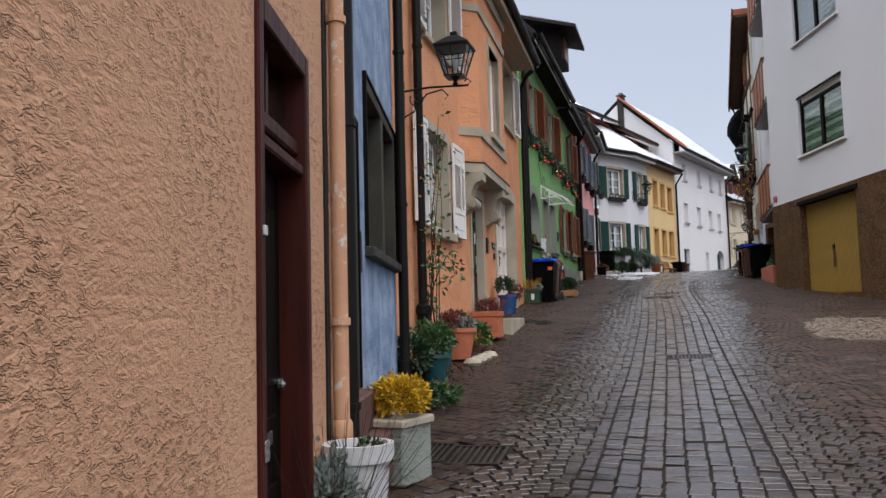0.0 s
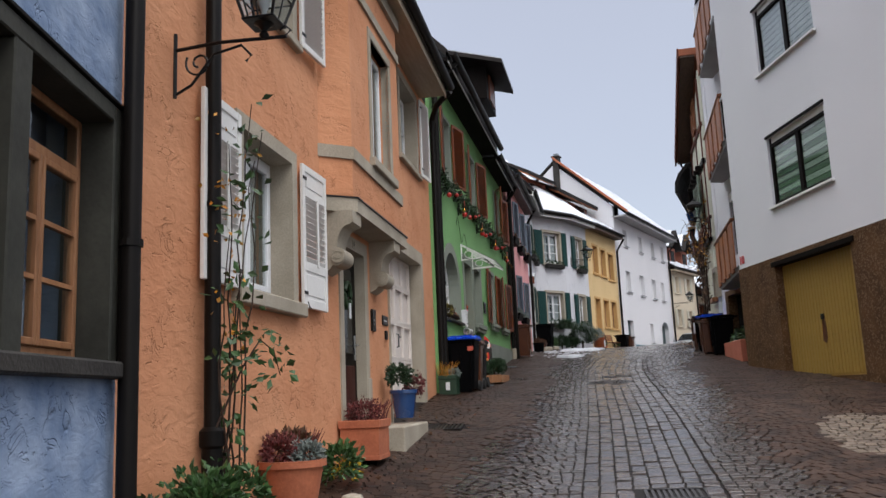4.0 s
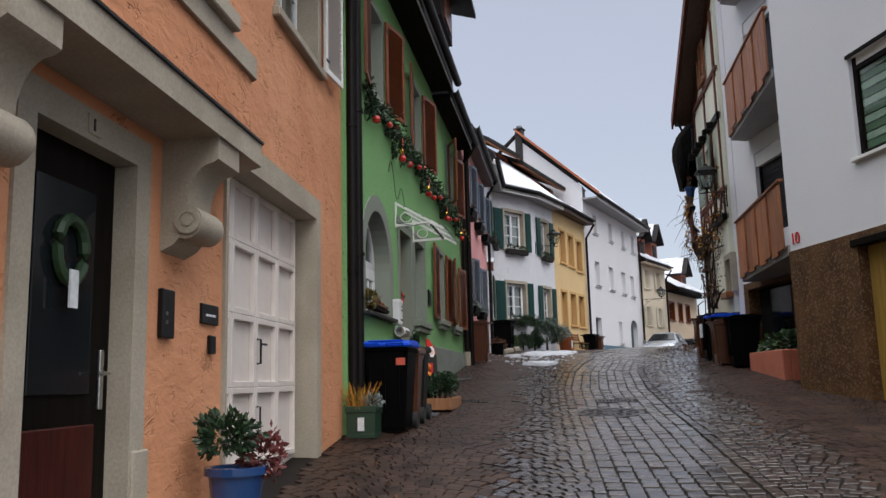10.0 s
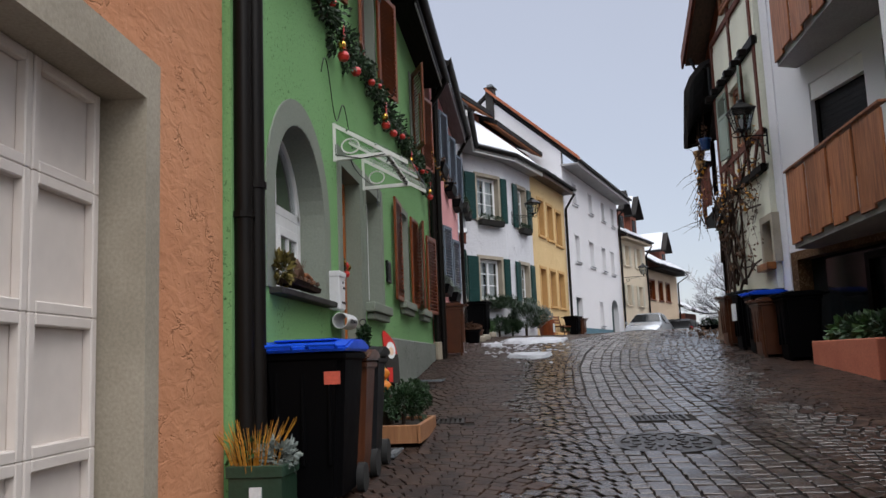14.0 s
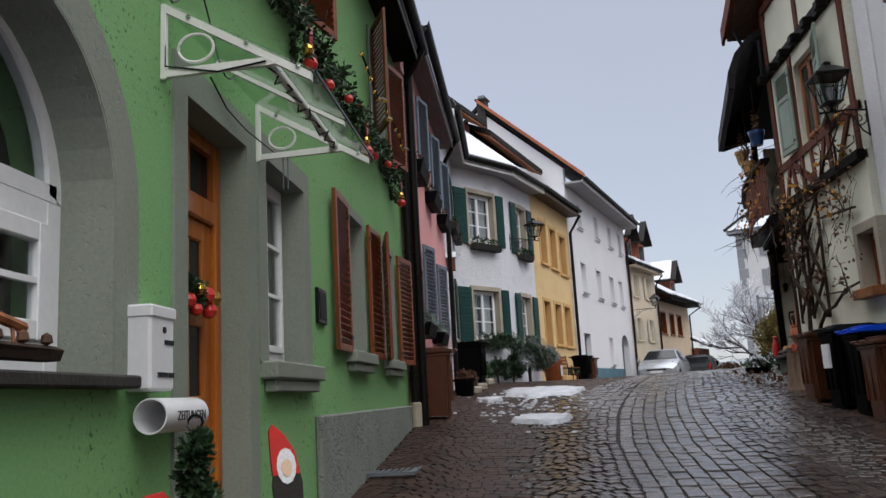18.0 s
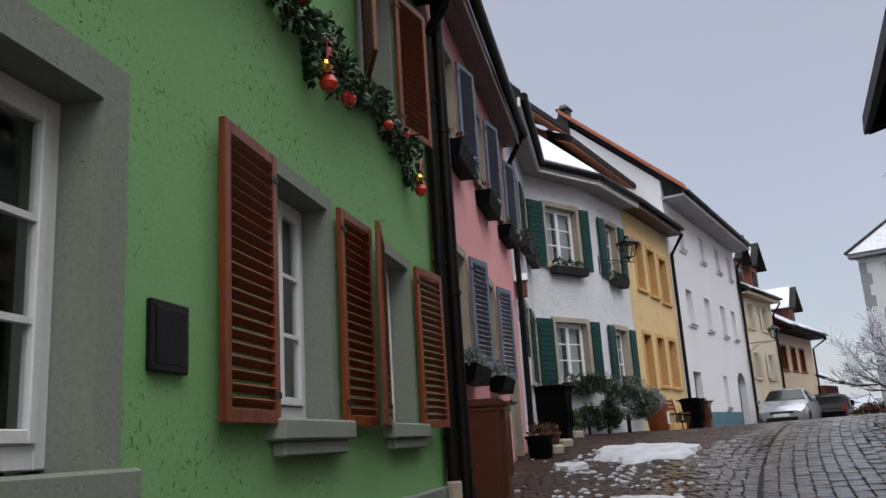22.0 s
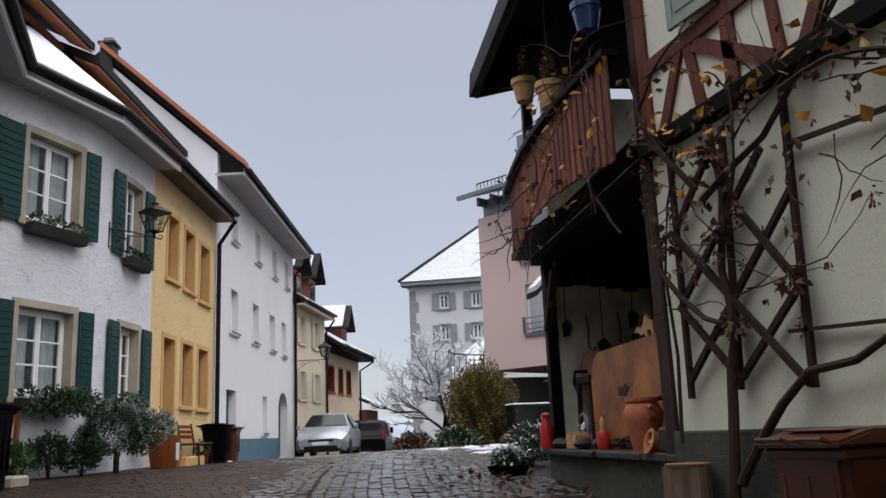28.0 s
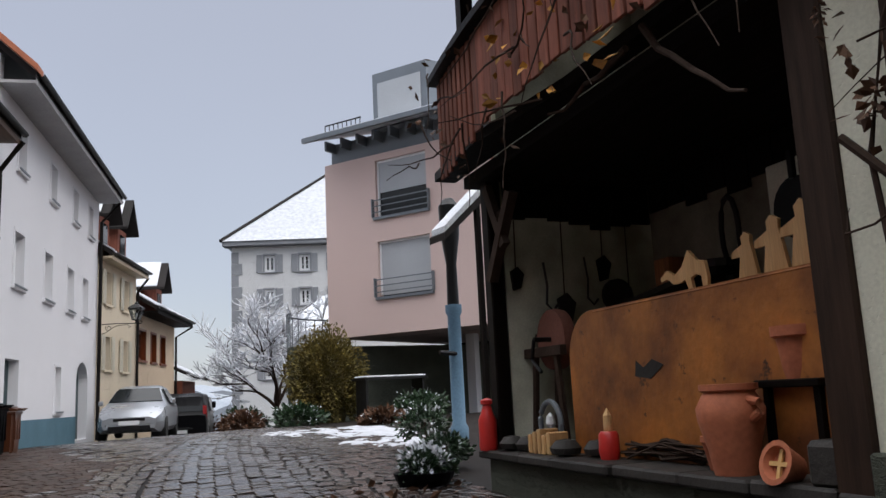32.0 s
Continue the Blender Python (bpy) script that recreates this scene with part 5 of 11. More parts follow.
    bmesh.ops.transform(tb, matrix=Matrix.Translation((x0 + 0.02, -0.10, 3.15)) @ Matrix.Rotation(radians(90), 4, "Y"), verts=tb.verts)
    pt = part("paper_tube", tb, M["mailwhite"], h, "white tube for newspapers", soft=True)
    cu = bpy.data.curves.new("tube_lettering", "FONT")
    cu.body, cu.size, cu.extrude, cu.align_x = "ZEITUNGEN", 0.055, 0.001, "CENTER"
    tx = new("tube_lettering", cu)
    tx.parent = pt
    tx.matrix_basis = Matrix.Translation((x0 + 0.27, -0.1735, 3.128)) @ Matrix.Rotation(radians(90), 4, "X")
    cu.materials.append(M["bingrey"])
    # glass canopy over the door: two brackets, a front rail and two sheets
    c0, c1 = 2.80, 4.21
    cn = part("canopy_rail", B(c0 - 0.012, c1 + 0.012, -0.53, -0.49, 4.735, 4.775, 0.006), M["whitepaint"], h, "white metal canopy over the door")
    for x in (c0, c1):
        part("wall_plate", B(x - 0.014, x + 0.014, -0.03, 0.0, 4.69, 5.07, 0.004), M["whitepaint"], cn)
        part("lower_bar", prism(bmesh.new(), [(-0.03, 4.70), (-0.03, 4.735), (-0.55, 4.755), (-0.55, 4.715)], x - 0.014, x + 0.014), M["whitepaint"], cn)
        part("upper_bar", prism(bmesh.new(), [(-0.03, 5.02), (-0.03, 5.06), (-0.72, 4.66), (-0.72, 4.62)], x - 0.016, x + 0.016), M["whitepaint"], cn)
        part("canopy_ring", tube(bmesh.new(), [(x, -0.17 + 0.085 * math.cos(k * math.pi / 10), 4.835 + 0.07 * math.sin(k * math.pi / 10)) for k in range(21)], 0.008, 6), M["whitepaint"], cn)
        for by, bz in ((-0.14, 4.985), (-0.42, 4.83), (-0.66, 4.69)):
            bo = lathe(bmesh.new(), [(0.012, 0), (0.012, 0.008), (0.0, 0.010)], 8)
            bmesh.ops.transform(bo, matrix=Matrix.Translation((x - 0.015, by, bz)) @ Matrix.Rotation(radians(-90), 4, "Y"), verts=bo.verts)
            part("bolt", bo, M["chrome"], cn)
    xm = (c0 + c1) / 2
    part("glazing_bar", prism(bmesh.new(), [(-0.01, 5.045), (-0.01, 5.07), (-0.72, 4.66), (-0.72, 4.635)], xm - 0.018, xm + 0.018), M["whitepaint"], cn)
    for xa, xb in ((c0 - 0.03, xm - 0.004), (xm + 0.004, c1 + 0.03)):
        gl = part("canopy_glass", prism(bmesh.new(), [(0.0, 5.075), (0.0, 5.083), (-0.74, 4.667), (-0.74, 4.659)], xa, xb), M["glasscan"], cn, "clear glass sheet")
        gl.visible_shadow = False
    part("glass_edge", B(c0 - 0.03, c1 + 0.03, -0.748, -0.741, 4.648, 4.664), M["iron"], cn)
    cable = [(c0 - 0.02 + (c1 - c0) * k / 24, -0.51 + 0.03 * math.sin(k * 1.9), 4.73 + 0.02 * math.sin(k * 2.7)) for k in range(25)]
    part("light_cable", tube(bmesh.new(), [(c0, -0.02, 5.02), (c0 - 0.02, -0.03, 4.75), (c0 - 0.02, -0.28, 4.70), *cable], 0.005, 5), M["iron"], cn, "dark cable of small lights")
    part("light_cable", tube(bmesh.new(), [(c0 + 0.55, -0.03, 4.92), (c0 + 0.8, -0.03, 4.83), (c0 + 1.1, -0.04, 4.80), (c1, -0.12, 4.74), (c1, -0.40, 4.72)], 0.005, 5), M["iron"], cn)
    for k in range(2):
        part("chain", tube(bmesh.new(), [(c1 + 0.01, -0.17 - 0.03 * k, 4.76), (c1 + 0.01, -0.17 - 0.03 * k, 4.50)], 0.004, 5), M["steel"], cn)
    # pipes at both ends
    pipe_run(h, [(0.17, -0.10, 1.6), (0.17, -0.10, 7.75), (0.3, -0.3, 8.0), (0.4, -0.5, 8.24)], 0.058)
    pipe_run(h, [(n - 0.12, -0.10, 2.9), (n - 0.12, -0.10, 7.62), (n - 0.2, -0.3, 7.9), (n - 0.25, -0.44, 8.12)], 0.062)
    part("pipe_foot", lathe(bmesh.new(), [(0.075, 2.5), (0.075, 3.1), (0.06, 3.12)], 12, (n - 0.12, -0.10, 0)), M["stone"], h, "grey concrete foot of the pipe")
    # hoist dormer over the roof edge
    dm = part("dormer", B(o + 7.0, o + 8.7, -0.25, 3.5, 9.7, 10.65), M["soffit"], h, "dark boarded dormer")
    part("dormer_roof", prism(bmesh.new(), [(-0.75, 10.48), (3.2, 11.61), (3.2, 11.72), (-0.75, 10.59)], o + 6.6, o + 9.1), M["roof"], dm, "tiled shed roof of the dormer")
    part("snow_cover", prism(bmesh.new(), [(-0.70, 10.61), (3.2, 11.73), (3.2, 11.77), (-0.70, 10.65)], o + 6.65, o + 9.05), M["slush"], dm, "thin snow on the dormer")
    part("dormer_hatch", B(o + 7.4, o + 8.3, -0.29, -0.25, 9.8, 10.5), M["brownwood"], dm)


def pink_house():
    m, n = facade((-3.36, 30.12), (-3.36, 36.0))
    h = thing("pink_house", m, "pink plastered house with blue-grey shutters and window boxes", "house")
    low = [(0.50, 1.27, 4.32, 5.52), (2.50, 3.35, 4.32, 5.52)]
    door = (4.42, 5.18, 3.0, 5.5)
    up = [(0.55, 1.30, 6.86, 8.0), (2.55, 3.30, 6.86, 8.0), (4.50, 5.2, 6.86, 8.0)]
    part("wall", pierced(bmesh.new(), 0, n, 1.5, 8.5, 0.4, [*[wide(q, 0.1) for q in (*low, *up)], (door[0] - 0.125, door[1] + 0.125, door[2], door[3] + 0.125)]), M["pink"], h)
    shell(h, 0, n, 1.5, 8.5, 8, M["pink"], y0=0.4)
    pitched(h, 0, n, 0.30, 8.52, 8, 7.5, "roof", "mauvesoffit")
    part("fascia_board", B(0, n, -0.318, -0.303, 8.42, 8.47), M["greysoffit"], h)
    half_gutter(h, 0, n, -0.39, 8.66)
    for q in (*low, *up):
        part("window_band", surround(bmesh.new(), *q, w=0.1, out=0.014, into=0.2, sill=0.05), M["stone"], h)
        window(h, *q, 0.22, 2, 2, 1, "frame", 0.06, curtain=[(0, 1)])
        s = 0.50
        shutter(h, q[0] - s - 0.06, q[0] - 0.06, q[2] - 0.02, q[3] + 0.04, "bluegrey", 4, "r")
        shutter(h, q[1] + 0.06, q[1] + 0.06 + s, q[2] - 0.02, q[3] + 0.04, "bluegrey", 14, "l")
    db = bmesh.new()
    prism(db, [(door[0] - 0.13, 2.7), (door[0], 2.7), (door[0], door[3]), (door[1], door[3]), (door[1], 2.7), (door[1] + 0.13, 2.7), (door[1] + 0.13, door[3] + 0.13), (door[0] - 0.13, door[3] + 0.13)], -0.02, 0.4, "y")
    part("door_surround", db, M["stone"], h)
    dr = part("door", B(door[0], door[1], 0.3, 0.35, 3.0, door[3]), M["darkwood"], h, "dark wooden door")
    part("door_panel", B(door[0] + 0.12, door[1] - 0.12, 0.285, 0.30, 3.3, door[3] - 0.3, 0.006), M["darkwood"], dr)
    pipe_run(h, [(-0.02, -0.11, 2.6), (-0.02, -0.11, 8.2), (0.05, -0.38, 8.58)], 0.06)
    pipe_run(h, [(n - 0.05, -0.10, 3.1), (n - 0.05, -0.10, 8.15), (n - 0.2, -0.38, 8.58)], 0.05)
    return h, low, up


def white_house():
    """White corner house: a strip along the lane, a splayed face and the front that follows the bend."""
    h = thing("white_house", Matrix.Identity(4), "white house with dark green shutters and a splayed corner", "house")
    z0, z1 = 2.2, 9.25
    faces = [((-3.38, 36.0), (-3.44, 40.0), "strip"), ((-3.44, 40.0), (-2.24, 41.63), "splay"), ((-2.24, 41.63), (-1.34, 44.08), "front")]
    for p0, p1, what in faces:
        m, n = facade(p0, p1)
        if what == "strip":
            holes = [(1.55, 2.2, 4.5, 5.9), (3.0, 3.7, 4.5, 5.9), (1.55, 2.2, 7.2, 8.5), (3.0, 3.7, 7.2, 8.5)]
        elif what == "splay":
            holes = [(0.62, 1.70, 4.62, 5.93), (0.62, 1.70, 7.22, 8.60)]
        else:
            holes = [(1.22, 2.0, 4.62, 5.93), (1.25, 1.98, 7.22, 8.60)]
        wl_ = part("wall", pierced(bmesh.new(), 0, n, z0, z1, 0.3, [wide(q, 0.11) for q in holes]), M["white"], h)
        wl_.matrix_basis = m
        for i, q in enumerate(holes):
            t = part("window_surround", surround(bmesh.new(), *q, w=0.11, out=0.03, into=0.12, sill=0.05), M["stone"], wl_, "grey stone surround")
            window(wl_, *q, 0.14, 2, 3, 1, "frame", 0.06, curtain=[(0.0, 0.42), (0.58, 1.0)], name="casement")
            s = 0.42 if what != "splay" else 0.52
            for a, b, hg in ((q[0] - s - 0.12, q[0] - 0.12, "r"), (q[1] + 0.12, q[1] + s + 0.12, "l")):
                b = min(b, n + 0.4)
                if what == "splay" and hg == "l":
                    a, b = q[1] + 0.1, q[1] + 0.42
                sh = part("shutter", B(a, b, -0.07, -0.035, q[2] - 0.06, q[3] + 0.05, 0.006), M["darkgreen"], wl_, "dark green louvred shutter")
                lv = mesh_of(B(a + 0.05, b - 0.05, -0.082, -0.07, 0, 0.05), "louvre", M["darkgreen"])
                for k in range(12):
                    s_ = new("louvre", lv)
                    s_.parent = sh
                    s_.location = (0, 0, q[2] + 0.02 + (q[3] - q[2] - 0.04) * k / 12)
        for c in list(wl_.children):
            c.parent = h
            c.matrix_basis = m @ c.matrix_basis
    m, n = facade((-2.24, 41.63), (-1.34, 44.08))
    # roof with snow: eave follows the splay
    eave = [(-2.98, 36.0), (-3.04, 39.8), (-1.80, 41.42), (-0.86, 43.95)]
    ridge = [(-7.0, 36.0), (-7.0, 41.0), (-6.0, 43.2), (-5.4, 45.6)]
    bm = bmesh.new()
    lo = [bm.verts.new((x, y, z1 + 0.05)) for x, y in eave]
    hi = [bm.verts.new((x, y, z1 + 4.2)) for x, y in ridge]
    lo2, hi2 = [bm.verts.new(v.co + Vector((0, 0, 0.16))) for v in lo], [bm.verts.new(v.co + Vector((0, 0, 0.16))) for v in hi]
    for i in range(3):
        bm.faces.new((lo[i], lo[i + 1], hi[i + 1], hi[i])), bm.faces.new((lo2[i], lo2[i + 1], hi2[i + 1], hi2[i])), bm.faces.new((lo[i], lo2[i], lo2[i + 1], lo[i + 1]))
    bm.faces.new((lo[0], hi[0], hi2[0], lo2[0])), bm.faces.new((lo[3], hi[3], hi2[3], lo2[3]))
    for i in range(3):
        bm.faces.new((hi[i], hi2[i], hi2[i + 1], hi[i + 1]))
    rf = part("roof", bm, M["roof"], h)
    sb = bmesh.new()
    a = [sb.verts.new((x * 0.985 - 0.02, y, z1 + 0.26)) for x, y in eave]
    b = [sb.verts.new((x, y, z1 + 4.42)) for x, y in ridge]
    a2, b2 = [sb.verts.new(v.co - Vector((0, 0, 0.055))) for v in a], [sb.verts.new(v.co - Vector((0, 0, 0.055))) for v in b]
    for i in range(3):
        sb.faces.new((a[i], a[i + 1], b[i + 1], b[i])), sb.faces.new((a2[i], b2[i], b2[i + 1], a2[i + 1])), sb.faces.new((a[i], a2[i], a2[i + 1], a[i + 1]))
    bmesh.ops.subdivide_edges(sb, edges=sb.edges, cuts=5, use_grid_fill=True)
    part("snow_cover", sb, M["snow"], rf, "snow lying on the tiles")
    # boxed eaves: white cornice and dark gutter
    cb, gb, sf = bmesh.new(), bmesh.new(), bmesh.new()
    wall_line = [(-3.38, 36.0), (-3.44, 40.0), (-2.24, 41.63), (-1.34, 44.08)]
    for i in range(3):
        q = [sf.verts.new((*wall_line[i], z1 - 0.02)), sf.verts.new((*wall_line[i + 1], z1 - 0.02)), sf.verts.new((*eave[i + 1], z1 - 0.02)), sf.verts.new((*eave[i], z1 - 0.02))]
        sf.faces.new(q)
    r = bmesh.ops.extrude_face_region(sf, geom=list(sf.faces))
    bmesh.ops.translate(sf, verts=[v for v in r["geom"] if isinstance(v, bmesh.types.BMVert)], vec=(0, 0, 0.05))
    part("soffit", sf, M["greysoffit"], h, "grey boarded soffit")
    for i in range(3):
        m2, n2 = facade(eave[i], eave[i + 1])
        box(cb, -0.02, n2 + 0.02, 0.0, 0.05, z1 - 0.06, z1 + 0.12, m=m2)
    part("cornice", cb, M["whitepaint"], h, "white eaves board")
    tube(gb, [(x + 0.07, y, z1 + 0.13) for x, y in eave], 0.075, 10)
    part("gutter", gb, M["pipe"], h)
    # wooden dormer behind
    mb = facade((-2.24, 41.63), (-1.34, 44.08))[0]
    dm = part("dormer", B(-1.2, 1.15, 1.25, 4.0, 9.6, 11.3), M["oldboard"], h, "brown wooden dormer")
    dm.matrix_basis = mb
    part("dormer_window", B(-0.7, 0.7, 1.21, 1.25, 10.3, 11.1), M["carglass"], dm)
    part("dormer_roof", prism(bmesh.new(), [(0.75, 11.25), (4.2, 13.1), (4.2, 13.25), (0.75, 11.4)], -1.6, 1.35), M["roof"], dm)
    part("dormer_soffit", prism(bmesh.new(), [(0.78, 11.20), (1.25, 11.45), (1.25, 11.49), (0.78, 11.24)], -1.58, 1.33), M["balcwood"], dm)
    # closing walls
    part("back_wall", B(-8.0, -7.7, 36.0, 45.5, z0, z1 + 4), M["white"], h)
    # side wall, divider and floor in near black imitate unlit rooms
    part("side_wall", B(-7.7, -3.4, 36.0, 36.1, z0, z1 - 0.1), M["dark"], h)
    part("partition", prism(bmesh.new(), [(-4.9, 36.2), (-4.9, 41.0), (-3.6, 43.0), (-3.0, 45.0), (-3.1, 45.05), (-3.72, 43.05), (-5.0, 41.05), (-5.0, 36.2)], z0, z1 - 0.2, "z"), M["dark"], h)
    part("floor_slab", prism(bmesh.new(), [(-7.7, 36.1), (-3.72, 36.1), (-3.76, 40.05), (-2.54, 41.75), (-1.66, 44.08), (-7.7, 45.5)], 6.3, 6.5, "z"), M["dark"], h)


def row_house(name, label, p0, p1, z0, z1, holes, wall, depth=7, rise=6, roofmat="roof", soffit="brownsoffit", over=0.45, frame_mat="frame", frames="stone", snow=True, doors=(), arches=(), rows=2, shut=None, bandw=0.07, leaves=2, ridge=None):
    m, n = facade(p0, p1)
    h = thing(name, m, label, "house")
    part("wall", pierced(bmesh.new(), 0, n, z0, z1, 0.35, [*[wide(q, bandw) for q in holes], *doors], arches), M[wall], h)
    shell(h, 0, n, z0, z1, depth, M[wall], y0=0.35)
    pitched(h, 0, n, over, z1 - 0.02, ridge or depth, rise, roofmat, soffit, snow=snow)
    half_gutter(h, 0, n, -over - 0.07, z1 + 0.12, 0.07)
    for q in holes:
        if bandw:
            part("window_surround", surround(bmesh.new(), *q, w=bandw, out=0.02, into=0.14, sill=0.05), M[frames], h)
        window(h, *q, 0.16, leaves, rows, 1, frame_mat, 0.055, curtain=[(0, 0.33), (0.67, 1)] if frame_mat == "frame" else None)
        if frames == "white2":
            part("sill_cover", B(q[0] - 0.08, q[1] + 0.08, -0.09, 0.12, q[2] - 0.035, q[2] + 0.004), M["steel"], h, "grey metal sill")
        if shut:
            for a, b, hg in ((q[0] - 0.42, q[0] - 0.06, "r"), (q[1] + 0.06, q[1] + 0.42, "l")):
                sb = box(bmesh.new(), a, b, -0.06, -0.03, q[2] - 0.03, q[3] + 0.03, 0.005)
                for k in range(8):
                    zz = q[2] + 0.04 + (q[3] - q[2] - 0.08) * k / 8
                    box(sb, a + 0.05, b - 0.05, -0.075, -0.06, zz, zz + 0.06)
                part("shutter", sb, M[shut], h)
    return h, n


orange_house()
blue_house()
peach_house()
green_house()
PINK, PINK_LOW, PINK_UP = pink_house()
white_house()
U = Vector((math.sin(radians(18.0)), math.cos(radians(18.0))))
Y0 = (-1.34, 44.08)
LINE = lambda a: (Y0[0] + U.x * a, Y0[1] + U.y * a)
yl, yn = row_house("yellow_house", "yellow house with ochre window surrounds", LINE(0), LINE(4.45), 2.4, 9.35, [(0.85, 1.5, 7.22, 8.55), (1.98, 2.65, 7.18, 8.5), (3.12, 3.85, 7.1, 8.42), (1.95, 2.65, 4.66, 5.98), (3.1, 3.85, 4.64, 5.98)], "yellow", doors=[wide((0.75, 1.42, 3.6, 5.98), 0.1)], frame_mat="casement", frames="ochre", bandw=0.1, rise=5)
part("door", B(0.75, 1.42, 0.2, 0.25, 3.55, 5.98, 0.004), M["brownwood"], yl, "brown wooden door")
part("door_surround", surround(bmesh.new(), 0.75, 1.42, 3.4, 5.98, w=0.1, out=0.02, into=0.15), M["ochre"], yl)
dm = part("dormer", B(-1.0, 3.9, 1.2, 4.0, 9.6, 11.0), M["oldboard"], yl, "brown wooden dormer on the yellow house")
part("dormer_window", B(2.2, 3.4, 1.15, 1.2, 10.3, 10.95), M["carglass"], dm)
part("dormer_roof", prism(bmesh.new(), [(0.7, 10.98), (4.4, 12.7), (4.4, 12.86), (0.7, 11.14)], -1.2, 4.25), M["roof"], dm)
part("dormer_soffit", prism(bmesh.new(), [(0.73, 10.93), (1.2, 11.15), (1.2, 11.19), (0.73, 10.97)], -1.18, 4.22), M["balcwood"], dm)
pipe_run(yl, [(yn - 0.06, -0.1, 3.4), (yn - 0.06, -0.1, 8.7), (yn - 0.06, -0.5, 9.3)], 0.055)
lw, ln = row_house("long_white_house", "long three-storey white house with a blue plinth", LINE(4.45), LINE(14.9), 2.2, 10.6, [(0.95 + d, 1.7 + d, 6.72, 7.85) for d in (0.5, 3.0, 5.4, 7.3)] + [(1.0 + d, 1.6 + d, 9.2, 10.1) for d in (0.5, 3.3, 5.8, 7.9)] + [(5.3, 5.9, 4.1, 5.2)], "white2", doors=[(1.15, 2.15, 3.4, 5.2)], arches=[(7.75, 9.3, 3.3, 4.9, 0.55)], soffit="greysoffit", over=0.7, frames="white2", rise=2.8, leaves=1, ridge=3.1)
part("door", B(1.15, 2.15, 0.2, 0.25, 3.4, 5.2, 0.004), M["teal"], lw, "grey-blue door")
part("gate", B(7.7, 9.35, 0.25, 0.3, 3.2, 5.5, 0.004), M["teal"], lw, "arched dark teal gate")
part("plinth", B(2.25, 7.7, -0.02, 0.0, 3.0, 3.95), M["bluepaint"], lw, "blue painted plinth")
pipe_run(lw, [(ln - 0.06, -0.1, 3.2), (ln - 0.06, -0.1, 9.9), (ln - 0.06, -0.7, 10.6)], 0.055)
part("gable_wall", prism(bmesh.new(), [(0.0, 10.5), (7.0, 10.5), (7.0, 10.7), (3.1, 13.92), (0.0, 11.15)], 0.02, 0.3), M["white2"], lw, "white gable above the yellow house")
part("verge_tiles", prism(bmesh.new(), [(-0.75, 10.72), (3.1, 14.20), (3.1, 14.34), (-0.75, 10.86)], -0.18, 0.25), M["redtile"], lw, "orange verge tiles")
part("roof_back", prism(bmesh.new(), [(3.1, 14.02), (7.3, 10.5), (7.3, 10.66), (3.1, 14.18)], 0, ln), M["roof"], lw)
for (cx, cy), cz, cs in (((-2.75, 49.35), 13.3, 0.18), ((0.3, 57.7), 12.0, 0.14)):
    t = thing("chimney", Matrix.Translation((cx, cy, cz)) @ Matrix.Rotation(radians(-18), 4, "Z"), "dark brick chimney with metal cap on the snowy roof", "chimney", "roof chimneys")
    part("shaft", B(-cs, cs, -cs, cs, -1.4, 1.0, 0.02), M["slab"], t)
    part("collar", B(-cs - 0.05, cs + 0.05, -cs - 0.05, cs + 0.05, 1.0, 1.08, 0.01), M["slab"], t)
    part("cap", B(-cs + 0.06, cs - 0.06, -cs + 0.06, cs - 0.06, 1.08, 1.22, 0.01), M["steel"], t)
V = Vector((math.sin(radians(24.0)), math.cos(radians(24.0))))
Z0 = LINE(14.9)
LINE2 = lambda a: (Z0[0] + V.x * a, Z0[1] + V.y * a)
bh, bn = row_house("beige_house", "beige house with pale shutters and two dormers", LINE2(0), LINE2(4.7), 1.5, 8.85, [(a, a + 0.62, z, z + 1.05) for a in (0.85, 2.95) for z in (5.35, 7.45)], "beige", frames="beige", shut="creampaint", soffit="palesoffit", rise=4.6)
th, tn_ = row_house("tan_house", "tan house with brown windows and a dormer", LINE2(4.7), LINE2(11.4), 0.5, 7.6, [(0.35, 1.5, 5.85, 6.95), (2.35, 3.2, 5.85, 6.95), (3.95, 4.85, 5.85, 6.95)], "tan", frames="brownwood", frame_mat="brownwood", soffit="soffit", over=0.8, rise=4.2)
pipe_run(bh, [(bn - 0.03, -0.08, 3.0), (bn - 0.03, -0.08, 8.3), (bn - 0.03, -0.45, 8.8)], 0.05)
pipe_run(th, [(tn_ - 0.03, -0.08, 2.0), (tn_ - 0.03, -0.08, 7.1), (tn_ - 0.03, -0.8, 7.55)], 0.05)
